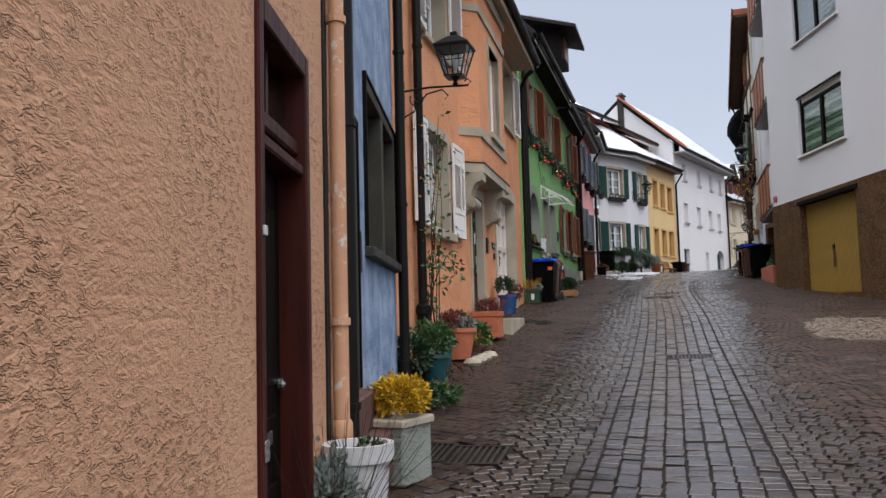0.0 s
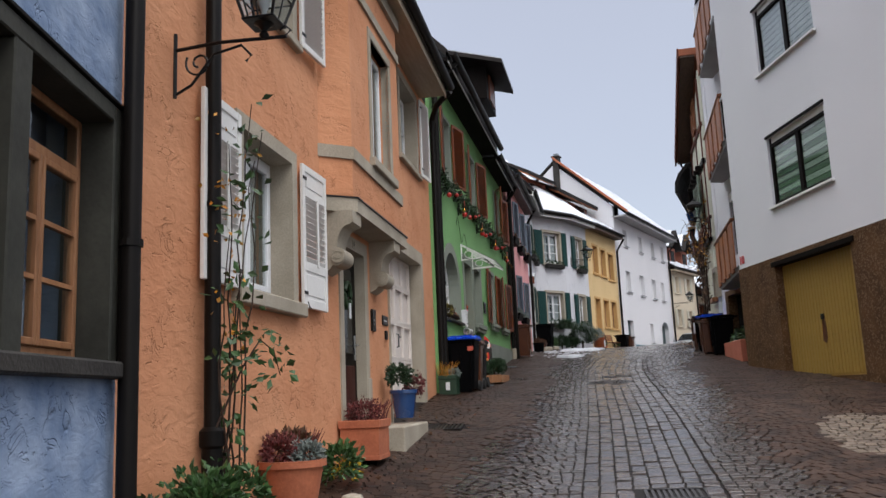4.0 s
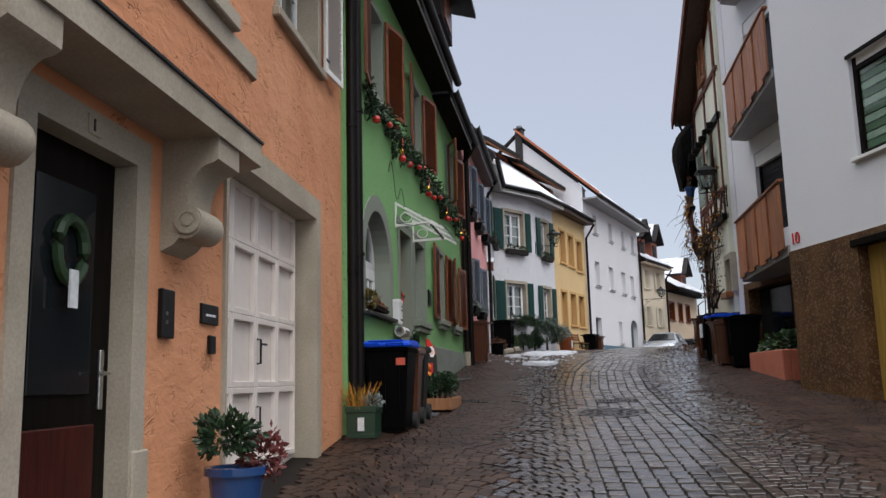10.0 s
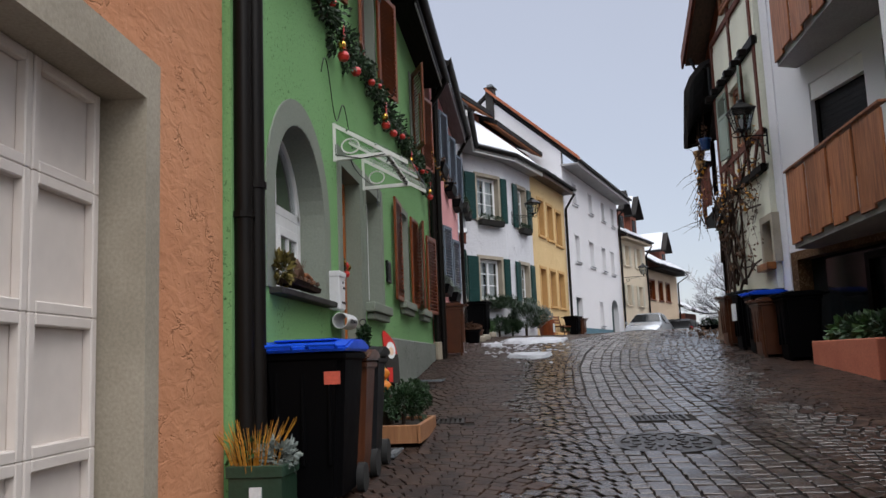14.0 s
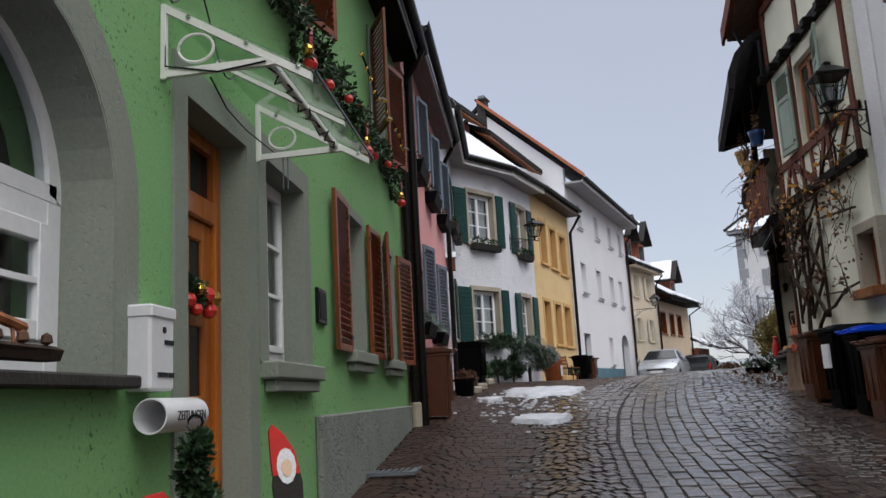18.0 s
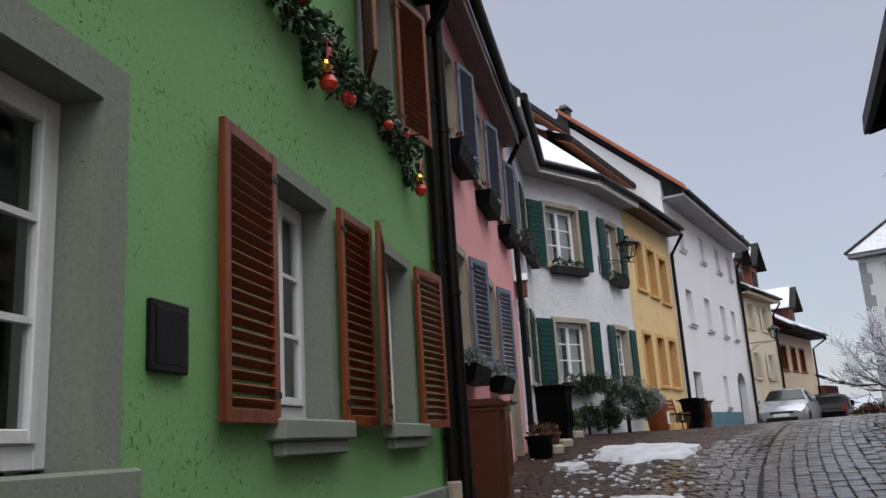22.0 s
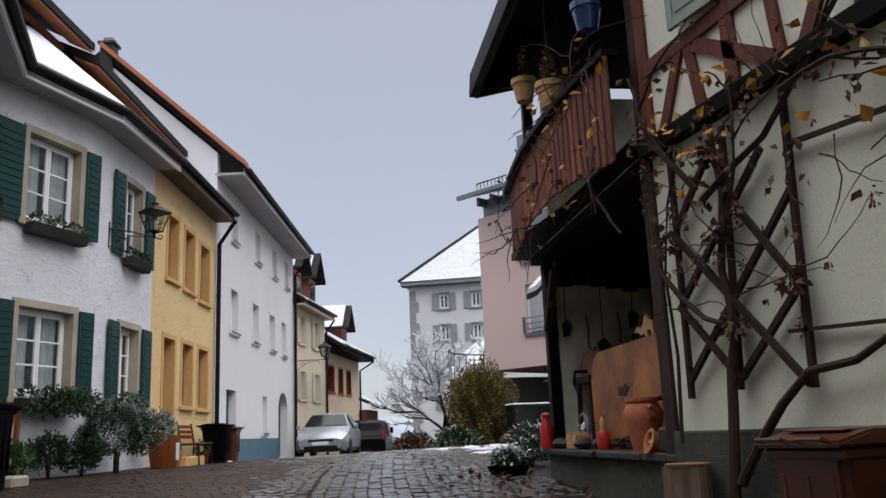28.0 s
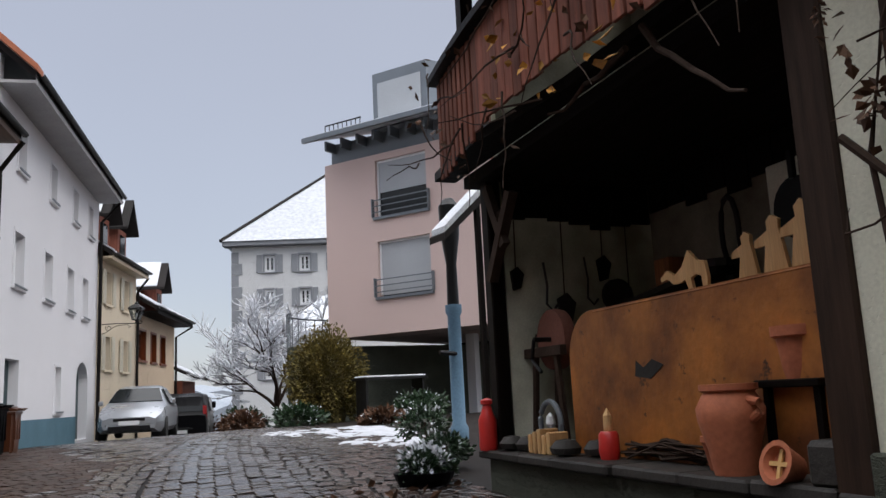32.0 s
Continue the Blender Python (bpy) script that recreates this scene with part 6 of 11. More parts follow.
for hh, x, zt in ((bh, 2.0, 10.0), (bh, 4.2, 10.0), (th, 5.4, 8.6)):
    dm = part("dormer", B(x - 0.55, x + 0.55, 0.4, 4.0, zt - 0.9, zt + 0.5), M["oldboard"], hh, "dark wooden dormer")
    part("dormer_roof", prism(bmesh.new(), [(x - 0.8, zt + 0.4), (x, zt + 1.5), (x + 0.8, zt + 0.4), (x + 0.8, zt + 0.5), (x, zt + 1.65), (x - 0.8, zt + 0.5)], 0.0, 4.6, "y"), M["roof"], dm)
    part("snow_cover", prism(bmesh.new(), [(x - 0.78, zt + 0.55), (x, zt + 1.66), (x + 0.78, zt + 0.55), (x + 0.78, zt + 0.6), (x, zt + 1.71), (x - 0.78, zt + 0.6)], 0.3, 4.5, "y"), M["snow"], dm)
    part("dormer_pane", B(x - 0.3, x + 0.3, 0.37, 0.40, zt - 0.4, zt + 0.3), M["carglass"], dm)
end_ = LINE2(11.4)
t = thing("wooden_shed", Matrix.Translation((end_[0], end_[1], 1.2)) @ Matrix.Rotation(radians(-24), 4, "Z"), "dark brown wooden shed with snowy lean-to roof", "shed")
part("wall", B(-1.5, 0.35, 0.05, 3.0, 0, 4.0), M["oldboard"], t)
part("roof", prism(bmesh.new(), [(-1.5, 5.2), (1.0, 4.0), (1.0, 4.12), (-1.5, 5.32)], -0.1, 3.2, "y"), M["roof"], t)
part("roof_dusting", prism(bmesh.new(), [(-1.5, 5.325), (0.95, 4.15), (0.95, 4.17), (-1.5, 5.345)], 0.6, 3.1, "y"), M["slush"], t)


# ---- the other side: apartment house with garage ----
def apartment_house():
    m, n = facade((2.57, 24.15), (4.64, 16.8))
    h = thing("apartment_house", m, "white apartment house with brown garage storey and wooden balconies", "house")
    gar = (1.72, 4.55, 1.9, 4.15)
    wins = [(1.92, 4.2, 5.36, 6.80), (1.92, 4.2, 8.2, 9.62)]
    # brown storey below, white above
    part("garage_storey", pierced(bmesh.new(), -0.02, n, 0.2, 4.34, 0.4, [gar], y=-0.02), M["mosaic"], h, "brown pebble-faced garage storey")
    part("wall", pierced(bmesh.new(), 0, n, 4.34, 13.0, 0.4, wins), M["white2"], h)
    g = part("garage_door", B(gar[0], gar[1], 0.14, 0.18, gar[2], gar[3]), M["gold"], h, "mustard ribbed garage door with rust stains")
    k = 26
    rib = mesh_of(B(0.012, (gar[1] - gar[0]) / k - 0.012, 0.128, 0.142, gar[2] + 0.04, gar[3] - 0.04, 0.003), "rib", M["gold"])
    for i in range(k):
        r_ = new("rib", rib)
        r_.parent = g
        r_.location = (gar[0] + (gar[1] - gar[0]) * i / k, 0, 0)
    part("garage_lintel", B(gar[0] - 0.12, gar[1] + 0.12, -0.05, 0.14, gar[3], gar[3] + 0.10, 0.006), M["darkwood"], h)
    part("handle", B(3.05, 3.15, 0.10, 0.13, 2.95, 3.05, 0.006), M["iron"], g)
    part("rust_streak", prism(bmesh.new(), [(3.02, 2.55), (3.14, 2.5), (3.2, 2.62), (3.16, 3.0), (3.08, 3.05)], 0.122, 0.127, "y"), M["binbrown"], g, "dark rust stain")
    for q in wins:
        fr = bmesh.new()
        for a in ((q[0], q[0] + 0.09, q[2], q[3]), (q[1] - 0.09, q[1], q[2], q[3]), (q[0], q[1], q[2], q[2] + 0.09), (q[0], q[1], q[3] - 0.20, q[3] - 0.12), ((q[0] + q[1]) / 2 - 0.07, (q[0] + q[1]) / 2 + 0.07, q[2], q[3] - 0.15)):
            box(fr, a[0], a[1], 0.05, 0.13, a[2], a[3], 0.008)
        w = part("window", fr, M["darkwood"], h, "dark brown two-leaf window")
        part("shutter_box", B(q[0], q[1], 0.06, 0.16, q[3] - 0.13, q[3]), M["whitepaint"], w)
        part("window_sill", B(q[0] - 0.08, q[1] + 0.08, -0.07, 0.14, q[2] - 0.05, q[2], 0.006), M["whitepaint"], w)
        part("window_trim", B(q[0] - 0.03, q[1] + 0.03, -0.03, -0.004, q[3], q[3] + 0.05), M["darkwood"], w)
        for a, b in ((q[0] + 0.09, (q[0] + q[1]) / 2 - 0.07), ((q[0] + q[1]) / 2 + 0.07, q[1] - 0.09)):
            p = part("pane", B(a, b, 0.085, 0.091, q[2] + 0.09, q[3] - 0.2), M["glass"], w)
            p.visible_shadow = False
            zz, i = q[2] + 0.1, 0
            while zz < q[3] - 0.25:
                part("blind_band", B(a, b, 0.10, 0.11, zz, zz + 0.10), M["stripe" if i % 2 else "stripe2"] if q[2] < 7 else M["curtain"], w)
                zz, i = zz + 0.12, i + 1
    cu = bpy.data.curves.new("house_number", "FONT")
    cu.body, cu.size, cu.extrude = "10", 0.26, 0.008
    t = new("house_number", cu)
    t.parent = h
    t.matrix_basis = Matrix.Translation((0.05, -0.012, 4.44)) @ Matrix.Rotation(radians(90), 4, "X")
    cu.materials.append(M["red"])
    # return wall at the corner and the splayed wall behind the balconies
    ret = bmesh.new()
    inv = m.inverted()
    L = lambda x, y: (inv @ Vector((x, y, 0))).to_2d()
    a, b = L(2.57, 24.15), L(3.70, 24.55)
    def slab(bm, p, q, z0, z1, t=0.3):
        d = (q - p).normalized()
        nn = Vector((-d.y, d.x)) * t
        prism(bm, [p, q, q + nn, p + nn], z0, z1, "z")
    slab(ret, L(2.60, 24.16), L(3.75, 24.5), 4.34, 13.0, -0.3)
    part("return_wall", ret, M["white2"], h)
    r2 = bmesh.new()
    slab(r2, L(2.60, 24.16), L(3.75, 24.5), 0.5, 4.34, -0.3)
    part("return_wall_base", r2, M["mosaic"], h)
    # roof overhang
    part("roof", B(-0.5, n + 0.4, -0.6, 9, 13.0, 13.15), M["roof"], h)
    m2, n2 = facade((2.75, 29.3), (3.75, 24.45))
    h2 = part("rear_wall", pierced(bmesh.new(), 0, n2, 4.34, 13.0, 0.35, [(1.35, 2.80, 5.2, 6.95), (3.25, 4.4, 4.5, 6.95), (1.3, 2.75, 8.1, 9.85), (3.2, 4.4, 7.4, 9.85)]), M["white2"], h, "white wall behind the balconies")
    h2.matrix_basis = inv @ m2
    b2 = part("base_wall", pierced(bmesh.new(), 0, n2, 0.5, 4.34, 0.35, [(0.5, 3.9, 2.3, 4.2)]), M["mosaic"], h)
    b2.matrix_basis = inv @ m2
    # near-black sheet stands in for the shaded entrance recess and its glass door
    en = part("entrance_dark_sheet", B(0.5, 3.9, 0.25, 0.26, 2.3, 4.2), M["carglass"], b2)
    part("entrance_frame", surround(bmesh.new(), 2.2, 3.2, 2.35, 4.0, w=0.1, out=-0.15, into=0.24), M["darkwood"], b2)
    for q in ((1.35, 2.80, 5.2, 6.95), (1.3, 2.75, 8.1, 9.85)):
        w = part("balcony_window", surround(bmesh.new(), q[0] + 0.08, q[1] - 0.08, q[2], q[3] - 0.08, w=0.08, out=-0.08, into=0.16), M["darkwood"], h2, "brown window with half-lowered shutter")
        w.parent = h
        w.matrix_basis = inv @ m2
        part("shutter_box", B(q[0], q[1], 0.02, 0.12, q[3] - 0.28, q[3]), M["whitepaint"], w)
        for i in range(14):
            zz = q[3] - 0.30 - 0.085 * i
            part("slat", B(q[0] + 0.06, q[1] - 0.06, 0.11, 0.125, zz - 0.08, zz), M["bingrey"], w)
        part("pane", B(q[0] + 0.06, q[1] - 0.06, 0.14, 0.146, q[2], q[3] - 0.1), M["carglass"], w)
    for q in ((3.25, 4.4, 4.5, 6.95), (3.2, 4.4, 7.4, 9.85)):
        w = part("balcony_door", surround(bmesh.new(), q[0] + 0.09, q[1] - 0.09, q[2], q[3] - 0.09, w=0.09, out=-0.06, into=0.16), M["darkwood"], h)
        w.matrix_basis = inv @ m2
        part("pane", B(q[0] + 0.08, q[1] - 0.08, 0.12, 0.126, q[2], q[3] - 0.1), M["carglass"], w)
    # wedge-shaped balconies with boarded fronts
    near, far = Vector((2.56, 24.25)), Vector((2.60, 28.05))
    for z in (4.30, 7.30, 10.35):
        tri = [L(*near), L(3.72, 24.6), L(2.95, 28.2), L(*far)]
        s = part("balcony_slab", prism(bmesh.new(), tri, z, z + 0.16, "z"), M["greysoffit"], h, "concrete balcony floor")
        mf, nf = facade(far, near)
        nb = 8
        for i in range(nb):
            bd = B(nf * i / nb + 0.012, nf * (i + 1) / nb - 0.012, -0.045 - 0.025 * (i % 2), -0.012 - 0.025 * (i % 2), z + 0.06 + 0.05 * (i % 2), z + 1.24 - 0.07 * (i % 2), 0.005)
            p = part("balcony_board", bd, M["balcwood"], s)
            p.matrix_basis = inv @ mf
        rl = part("hand_rail", B(0, nf, -0.08, 0.02, z + 1.22, z + 1.26, 0.006), M["balcwood"], s)
        rl.matrix_basis = inv @ mf
    # far side, back
    s2 = bmesh.new()
    slab(s2, L(2.75, 29.3), L(9.5, 30.2), 0.5, 13.0, -0.3)
    part("side_wall", s2, M["white2"], h)
    part("back_wall", B(-5.5, n, 8.6, 9.0, 0.5, 13.0), M["white2"], h)
    part("near_wall", B(n - 0.3, n, 0.4, 8.6, 0.2, 13.0), M["white2"], h)
    # near-black backing imitates unlit rooms behind the windows
    part("room_shade_wall", B(0.2, n - 0.3, 1.6, 1.7, 0.5, 12.9), M["dark"], h)
    top = [L(2.62, 24.2), L(2.8, 29.3), L(9.5, 30.3), L(9.0, 24.0)]
    part("roof_edge", prism(bmesh.new(), top, 13.0, 13.14, "z"), M["roof"], h)


def timber_house():
    m, n = facade((2.65, 32.62), (2.65, 29.32))
    h = thing("timber_house", m, "half-timbered cream house with pale green shutters", "house")
    low, up = (2.72, 3.26, 4.24, 4.98), (1.18, 2.12, 6.66, 7.95)
    part("wall", pierced(bmesh.new(), 0, n, 3.78, 9.2, 0.32, [wide(low, 0.12), up]), M["cream"], h)
    part("plinth", B(-0.02, n, -0.05, 0.32, 2.4, 3.78, 0.012), M["wetplinth"], h, "dark grey rendered plinth")
    # timbers
    def beam(x0, z0, x1, z1, w=0.13, out=0.03):
        d = Vector((x1 - x0, z1 - z0))
        nn = Vector((-d.y, d.x)).normalized() * w / 2
        p = [Vector((x0, z0)) + nn, Vector((x1, z1)) + nn, Vector((x1, z1)) - nn, Vector((x0, z0)) - nn]
        part("beam", prism(bmesh.new(), [tuple(q) for q in p], -out, 0.05, "y"), M["timber"], h)
    part("jetty_beam", B(-0.05, n, -0.10, 0.05, 5.86, 6.0, 0.012), M["darkwood"], h, "dark carved sill beam")
    part("jetty_beam", B(-0.05, n, -0.07, 0.05, 8.18, 8.36, 0.012), M["darkwood"], h)
    for i in range(6):
        part("beam_end", B(0.15 + 0.56 * i, 0.31 + 0.56 * i, -0.26, -0.10, 8.04, 8.18, 0.02), M["darkwood"], h)
    beam(0.0, 6.58, n, 6.58, 0.12, 0.035)
    for x in (0.03, 1.08, 2.22, 3.2):
        beam(x, 6.0, x, 8.2, 0.13)
    beam(0.22, 6.0, 0.52, 6.55, 0.10), beam(0.72, 6.0, 0.62, 6.55, 0.10), beam(0.70, 6.5, 1.5, 6.02, 0.11)
    beam(1.75, 6.0, 2.1, 6.55, 0.10), beam(1.55, 6.0, 1.5, 6.55, 0.09), beam(2.5, 6.0, 3.0, 6.55, 0.10)
    for x in (0.05, 1.6, 3.1):
        beam(x, 8.36, x, 9.3 + 0.5 * x, 0.13)
    beam(0.0, 9.4, n, 9.4, 0.12)
    # upper window
    window(h, up[0], up[1], up[2], up[3], 0.08, 2, 1, 1, "balcwood", 0.07)
    for a, b, hg in ((0.55, 1.10, "r"), (2.18, 2.75, "l")):
        zz = (6.66, 8.0)
        shutter(h, a, b, *zz, "palegreen", 14 if hg == "l" else 6, hg, panels=[(zz[0] + 0.07, zz[0] + 0.84, "p"), (zz[0] + 0.92, zz[1] - 0.07, "slat")])
    up2 = (1.2, 2.1, 9.6, 10.6)
    window(h, *up2, -0.06, 2, 2, 1, "balcwood", 0.06)
    # lower window with stone frame and rusty sill box
    part("window_surround", surround(bmesh.new(), *low, w=0.12, out=0.02, into=0.14), M["stone"], h)
    window(h, *low, 0.16, 1, 1, 1, "brownwood", 0.06)
    part("sill_box", B(low[0] - 0.05, low[1] + 0.08, -0.16, 0.0, low[2] - 0.13, low[2], 0.01), M["rust"], h, "rusty sill box")
    # gable and roof that faces the lane
    gb = bmesh.new()
    prism(gb, [(0, 9.2), (n, 9.2), (n, 11.05), (0, 9.3)], 0.02, 0.3, "y")
    part("gable", gb, M["cream"], h)
    sl = 0.54
    rf = bmesh.new()
    prism(rf, [(-0.75, 9.3), (3.4, 9.3 + 4.15 * sl), (3.4, 9.5 + 4.15 * sl), (-0.75, 9.5)], -0.45, 7.5, "y")
    rr = part("roof", rf, M["redtile"], h, "tiled gable roof")
    us = bmesh.new()
    prism(us, [(-0.72, 9.24), (3.4, 9.24 + 4.12 * sl), (3.4, 9.29 + 4.12 * sl), (-0.72, 9.29)], -0.42, 0.0, "y")
    part("verge_soffit", us, M["brownsoffit"], h, "boarded underside of the verge")
    vb = bmesh.new()
    prism(vb, [(-0.8, 9.2), (3.4, 9.2 + 4.2 * sl), (3.4, 9.5 + 4.2 * sl), (-0.8, 9.5)], -0.50, -0.45, "y")
    part("barge_board", vb, M["timber"], h)
    pipe_run(h, [(-0.30, -0.40, 9.25), (-0.30, -0.3, 9.0), (-0.12, -0.06, 8.95), (-0.12, -0.06, 8.3)], 0.035, "bingrey", clips=False)
    # closing walls
    part("back_wall", B(0, n + 3, 7.0, 7.3, 2.4, 12), M["cream"], h)
    part("room_shade_wall", B(0.1, n, 1.5, 1.6, 2.5, 11), M["dark"], h)
    part("far_wall", B(-0.02, 0.28, 0.32, 2.2, 2.4, 9.3), M["cream"], h)


def niche_porch():
    """Open porch at the end of the timber house, with a boarded balcony and a hood above."""
    m, n = facade((3.4, 36.8), (2.65, 32.6))
    h = thing("porch", m, "dark wooden porch with boarded balcony over a stone ledge", "porch")
    D = 1.7
    part("base_wall", B(0.28, n, 0.02, D, 2.6, 3.55, 0.02), M["wetplinth"], h, "grey rendered base wall")
    # uneven stone slabs on the ledge
    x, k = 0.22, 0
    while x < n - 0.05:
        w = random.uniform(0.42, 0.85)
        x1 = min(x + w, n)
        bm = B(x + 0.006, x1 - 0.006, -0.06 + random.uniform(-0.03, 0.02), 0.62, 3.55, 3.61 + random.uniform(0, 0.015), 0.014)
        part("ledge_slab", bm, M["slab"], h)
        x = x1
    part("porch_floor", B(0.28, n, 0.63, D, 3.5, 3.56), M["plinth"], h)
    part("back_wall", B(-0.1, n + 0.2, D, D + 0.2, 2.6, 8.0), M["shadewall"], h, "plastered back wall with the porch shade put into its colour")
    part("end_wall", B(0.30, 0.40, 0.21, D, 3.5, 8.0), M["niche_plaster"], h, "mottled green-grey plastered end wall")
    # near-black ceiling colour adds to the porch shade
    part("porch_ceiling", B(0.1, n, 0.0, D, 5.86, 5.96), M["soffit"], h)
    # black boards imitate the shade under the ceiling; a shelf and hanging tools on the end wall
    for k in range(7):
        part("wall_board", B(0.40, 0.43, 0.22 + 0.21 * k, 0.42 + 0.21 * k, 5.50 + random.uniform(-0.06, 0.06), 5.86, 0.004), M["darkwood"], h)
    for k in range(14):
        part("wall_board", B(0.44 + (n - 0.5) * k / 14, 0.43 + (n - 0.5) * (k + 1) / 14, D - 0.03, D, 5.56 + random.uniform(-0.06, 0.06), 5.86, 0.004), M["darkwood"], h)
    part("wall_shelf", B(0.40, 0.60, 0.45, 1.5, 4.50, 4.54, 0.005), M["darkwood"], h)
    for v, z, r in ((0.55, 4.95, 0.012), (0.95, 5.0, 0.010)):
        part("hanging_tool", tube(bmesh.new(), [(0.45, v, z + 0.2), (0.46, v + 0.02, z), (0.47, v, z - 0.16), (0.48, v + 0.05, z - 0.22), (0.47, v + 0.10, z - 0.17)], r, 6), M["slab"], h)
    for k, (v, z, r) in enumerate(((0.30, 5.05, 0.07), (0.75, 4.80, 0.10), (1.15, 5.15, 0.08), (1.40, 4.72, 0.09))):
        part("hanging_tool", prism(bmesh.new(), [(v - r * 0.4, z - r * 2), (v + r * 0.5, z - r * 1.7), (v + r, z), (v + r * 0.2, z + r * 0.9), (v - r * 0.7, z + r * 0.4)], 0.402, 0.44), M["slab" if k % 2 else "darkwood"], h)
        part("hanging_cord", tube(bmesh.new(), [(0.42, v, z), (0.42, v + 0.01, 5.52)], 0.006, 5), M["bark"], h)
    part("leaning_board", prism(bmesh.new(), [(1.0, 4.62), (2.1, 4.76), (2.1, 4.80), (1.0, 4.66)], 0.75, 1.1, "y"), M["darkwood"], h)
    part("hanging_pan", prism(bmesh.new(), [(1.26 + 0.15 * math.cos(a * math.pi / 8), 4.86 + 0.15 * math.sin(a * math.pi / 8)) for a in range(16)], 0.43, 0.47), M["slab"], h, "blackened iron pan")
    pr = part("post", B(n - 0.24, n - 0.02, -0.03, 0.17, 3.6, 8.3, 0.012), M["lath"], h, "weathered dark corner post")
    pl_ = part("post", B(0.28, 0.42, 0.07, 0.20, 3.6, 6.0, 0.012), M["darkwood"], h)
    br = bmesh.new()
    prism(br, [(0.42, 5.0), (0.50, 4.97), (0.98, 5.62), (0.90, 5.66)], 0.02, 0.10, "y")
    prism(br, [(0.42, 5.75), (0.50, 5.80), (0.80, 5.25), (0.72, 5.22)], 0.03, 0.09, "y")
    part("brace", br, M["bark"], h, "weathered forked brace")
    # boarded parapet, bowed outwards at its far end
    nb = 30
    for i in range(nb):
        a = 0.12 + (n - 0.32) * i / nb
        w = (n - 0.32) / nb * (1.0 if i > 7 else 0.62)
        out = -0.20 - 0.15 * math.sin(min(1, max(0, a / n)) * math.pi)
        z0 = 5.90 + 0.14 * math.sin(math.pi * (i + 0.5) / nb) + random.uniform(-0.03, 0.03)
        p = part("board", B(a + 0.008, a + w - 0.006, out - 0.013, out + 0.013, z0, 6.80 + random.uniform(-0.01, 0.01), 0.004), M["oldboard"], h)
    rail = [(0.05 + (n - 0.2) * i / 14, -0.20 - 0.15 * math.sin(math.pi * i / 14), 6.84) for i in range(15)]
    rb = prism(bmesh.new(), [(p[0], p[1] - 0.09) for p in rail] + [(p[0], p[1] + 0.06) for p in rail[::-1]], 6.81, 6.87, "z")
    part("hand_rail", rb, M["darkwood"], h, "weathered hand rail")
    part("balcony_floor", prism(bmesh.new(), [(-0.1, 0.0), (n - 0.1, 0.0), (n - 0.1, -0.14), (2.3, -0.16), (1.0, -0.30), (-0.1, -0.20)], 5.97, 6.05, "z"), M["darkwood"], h)
    # side boards at the far end
    part("end_boards", B(0.05, 0.10, 0.3, 1.0, 5.95, 6.8), M["oldboard"], h)
    part("upper_post", B(0.12, 0.24, 0.0, 0.12, 6.8, 8.3), M["darkwood"], h)
    # hood over the balcony
    out = [(-0.66, 8.20), (-0.64, 8.48), (-0.5, 8.80), (-0.25, 9.08), (0.3, 9.30), (1.9, 9.55)]
    inn = [(p[0] + 0.10, p[1] - 0.06) for p in out]
    hb = bmesh.new()
    for (a, b), (c, d) in zip(zip(out, inn), zip(out[1:], inn[1:])):
        prism(hb, [a, b, d, c], 0.02, n - 0.12)
    part("hood", hb, M["roof"], h, "dark curved hood over the balcony")
    part("hood_end", prism(bmesh.new(), [*inn, (1.9, 8.3), (0.1, 8.3)], 0.04, 0.09), M["soffit"], h)
    part("hood_beam", B(0.02, n - 0.15, -0.66, -0.56, 8.16, 8.26), M["darkwood"], h)
    part("hood_arm", prism(bmesh.new(), [(-0.66, 8.20), (0.1, 8.26), (0.1, 8.34), (-0.66, 8.28)], 0.12, 0.20), M["darkwood"], h)
    part("hood_ceiling", B(0.05, n, 0.0, D, 8.3, 8.36), M["soffit"], h)
    return m, n


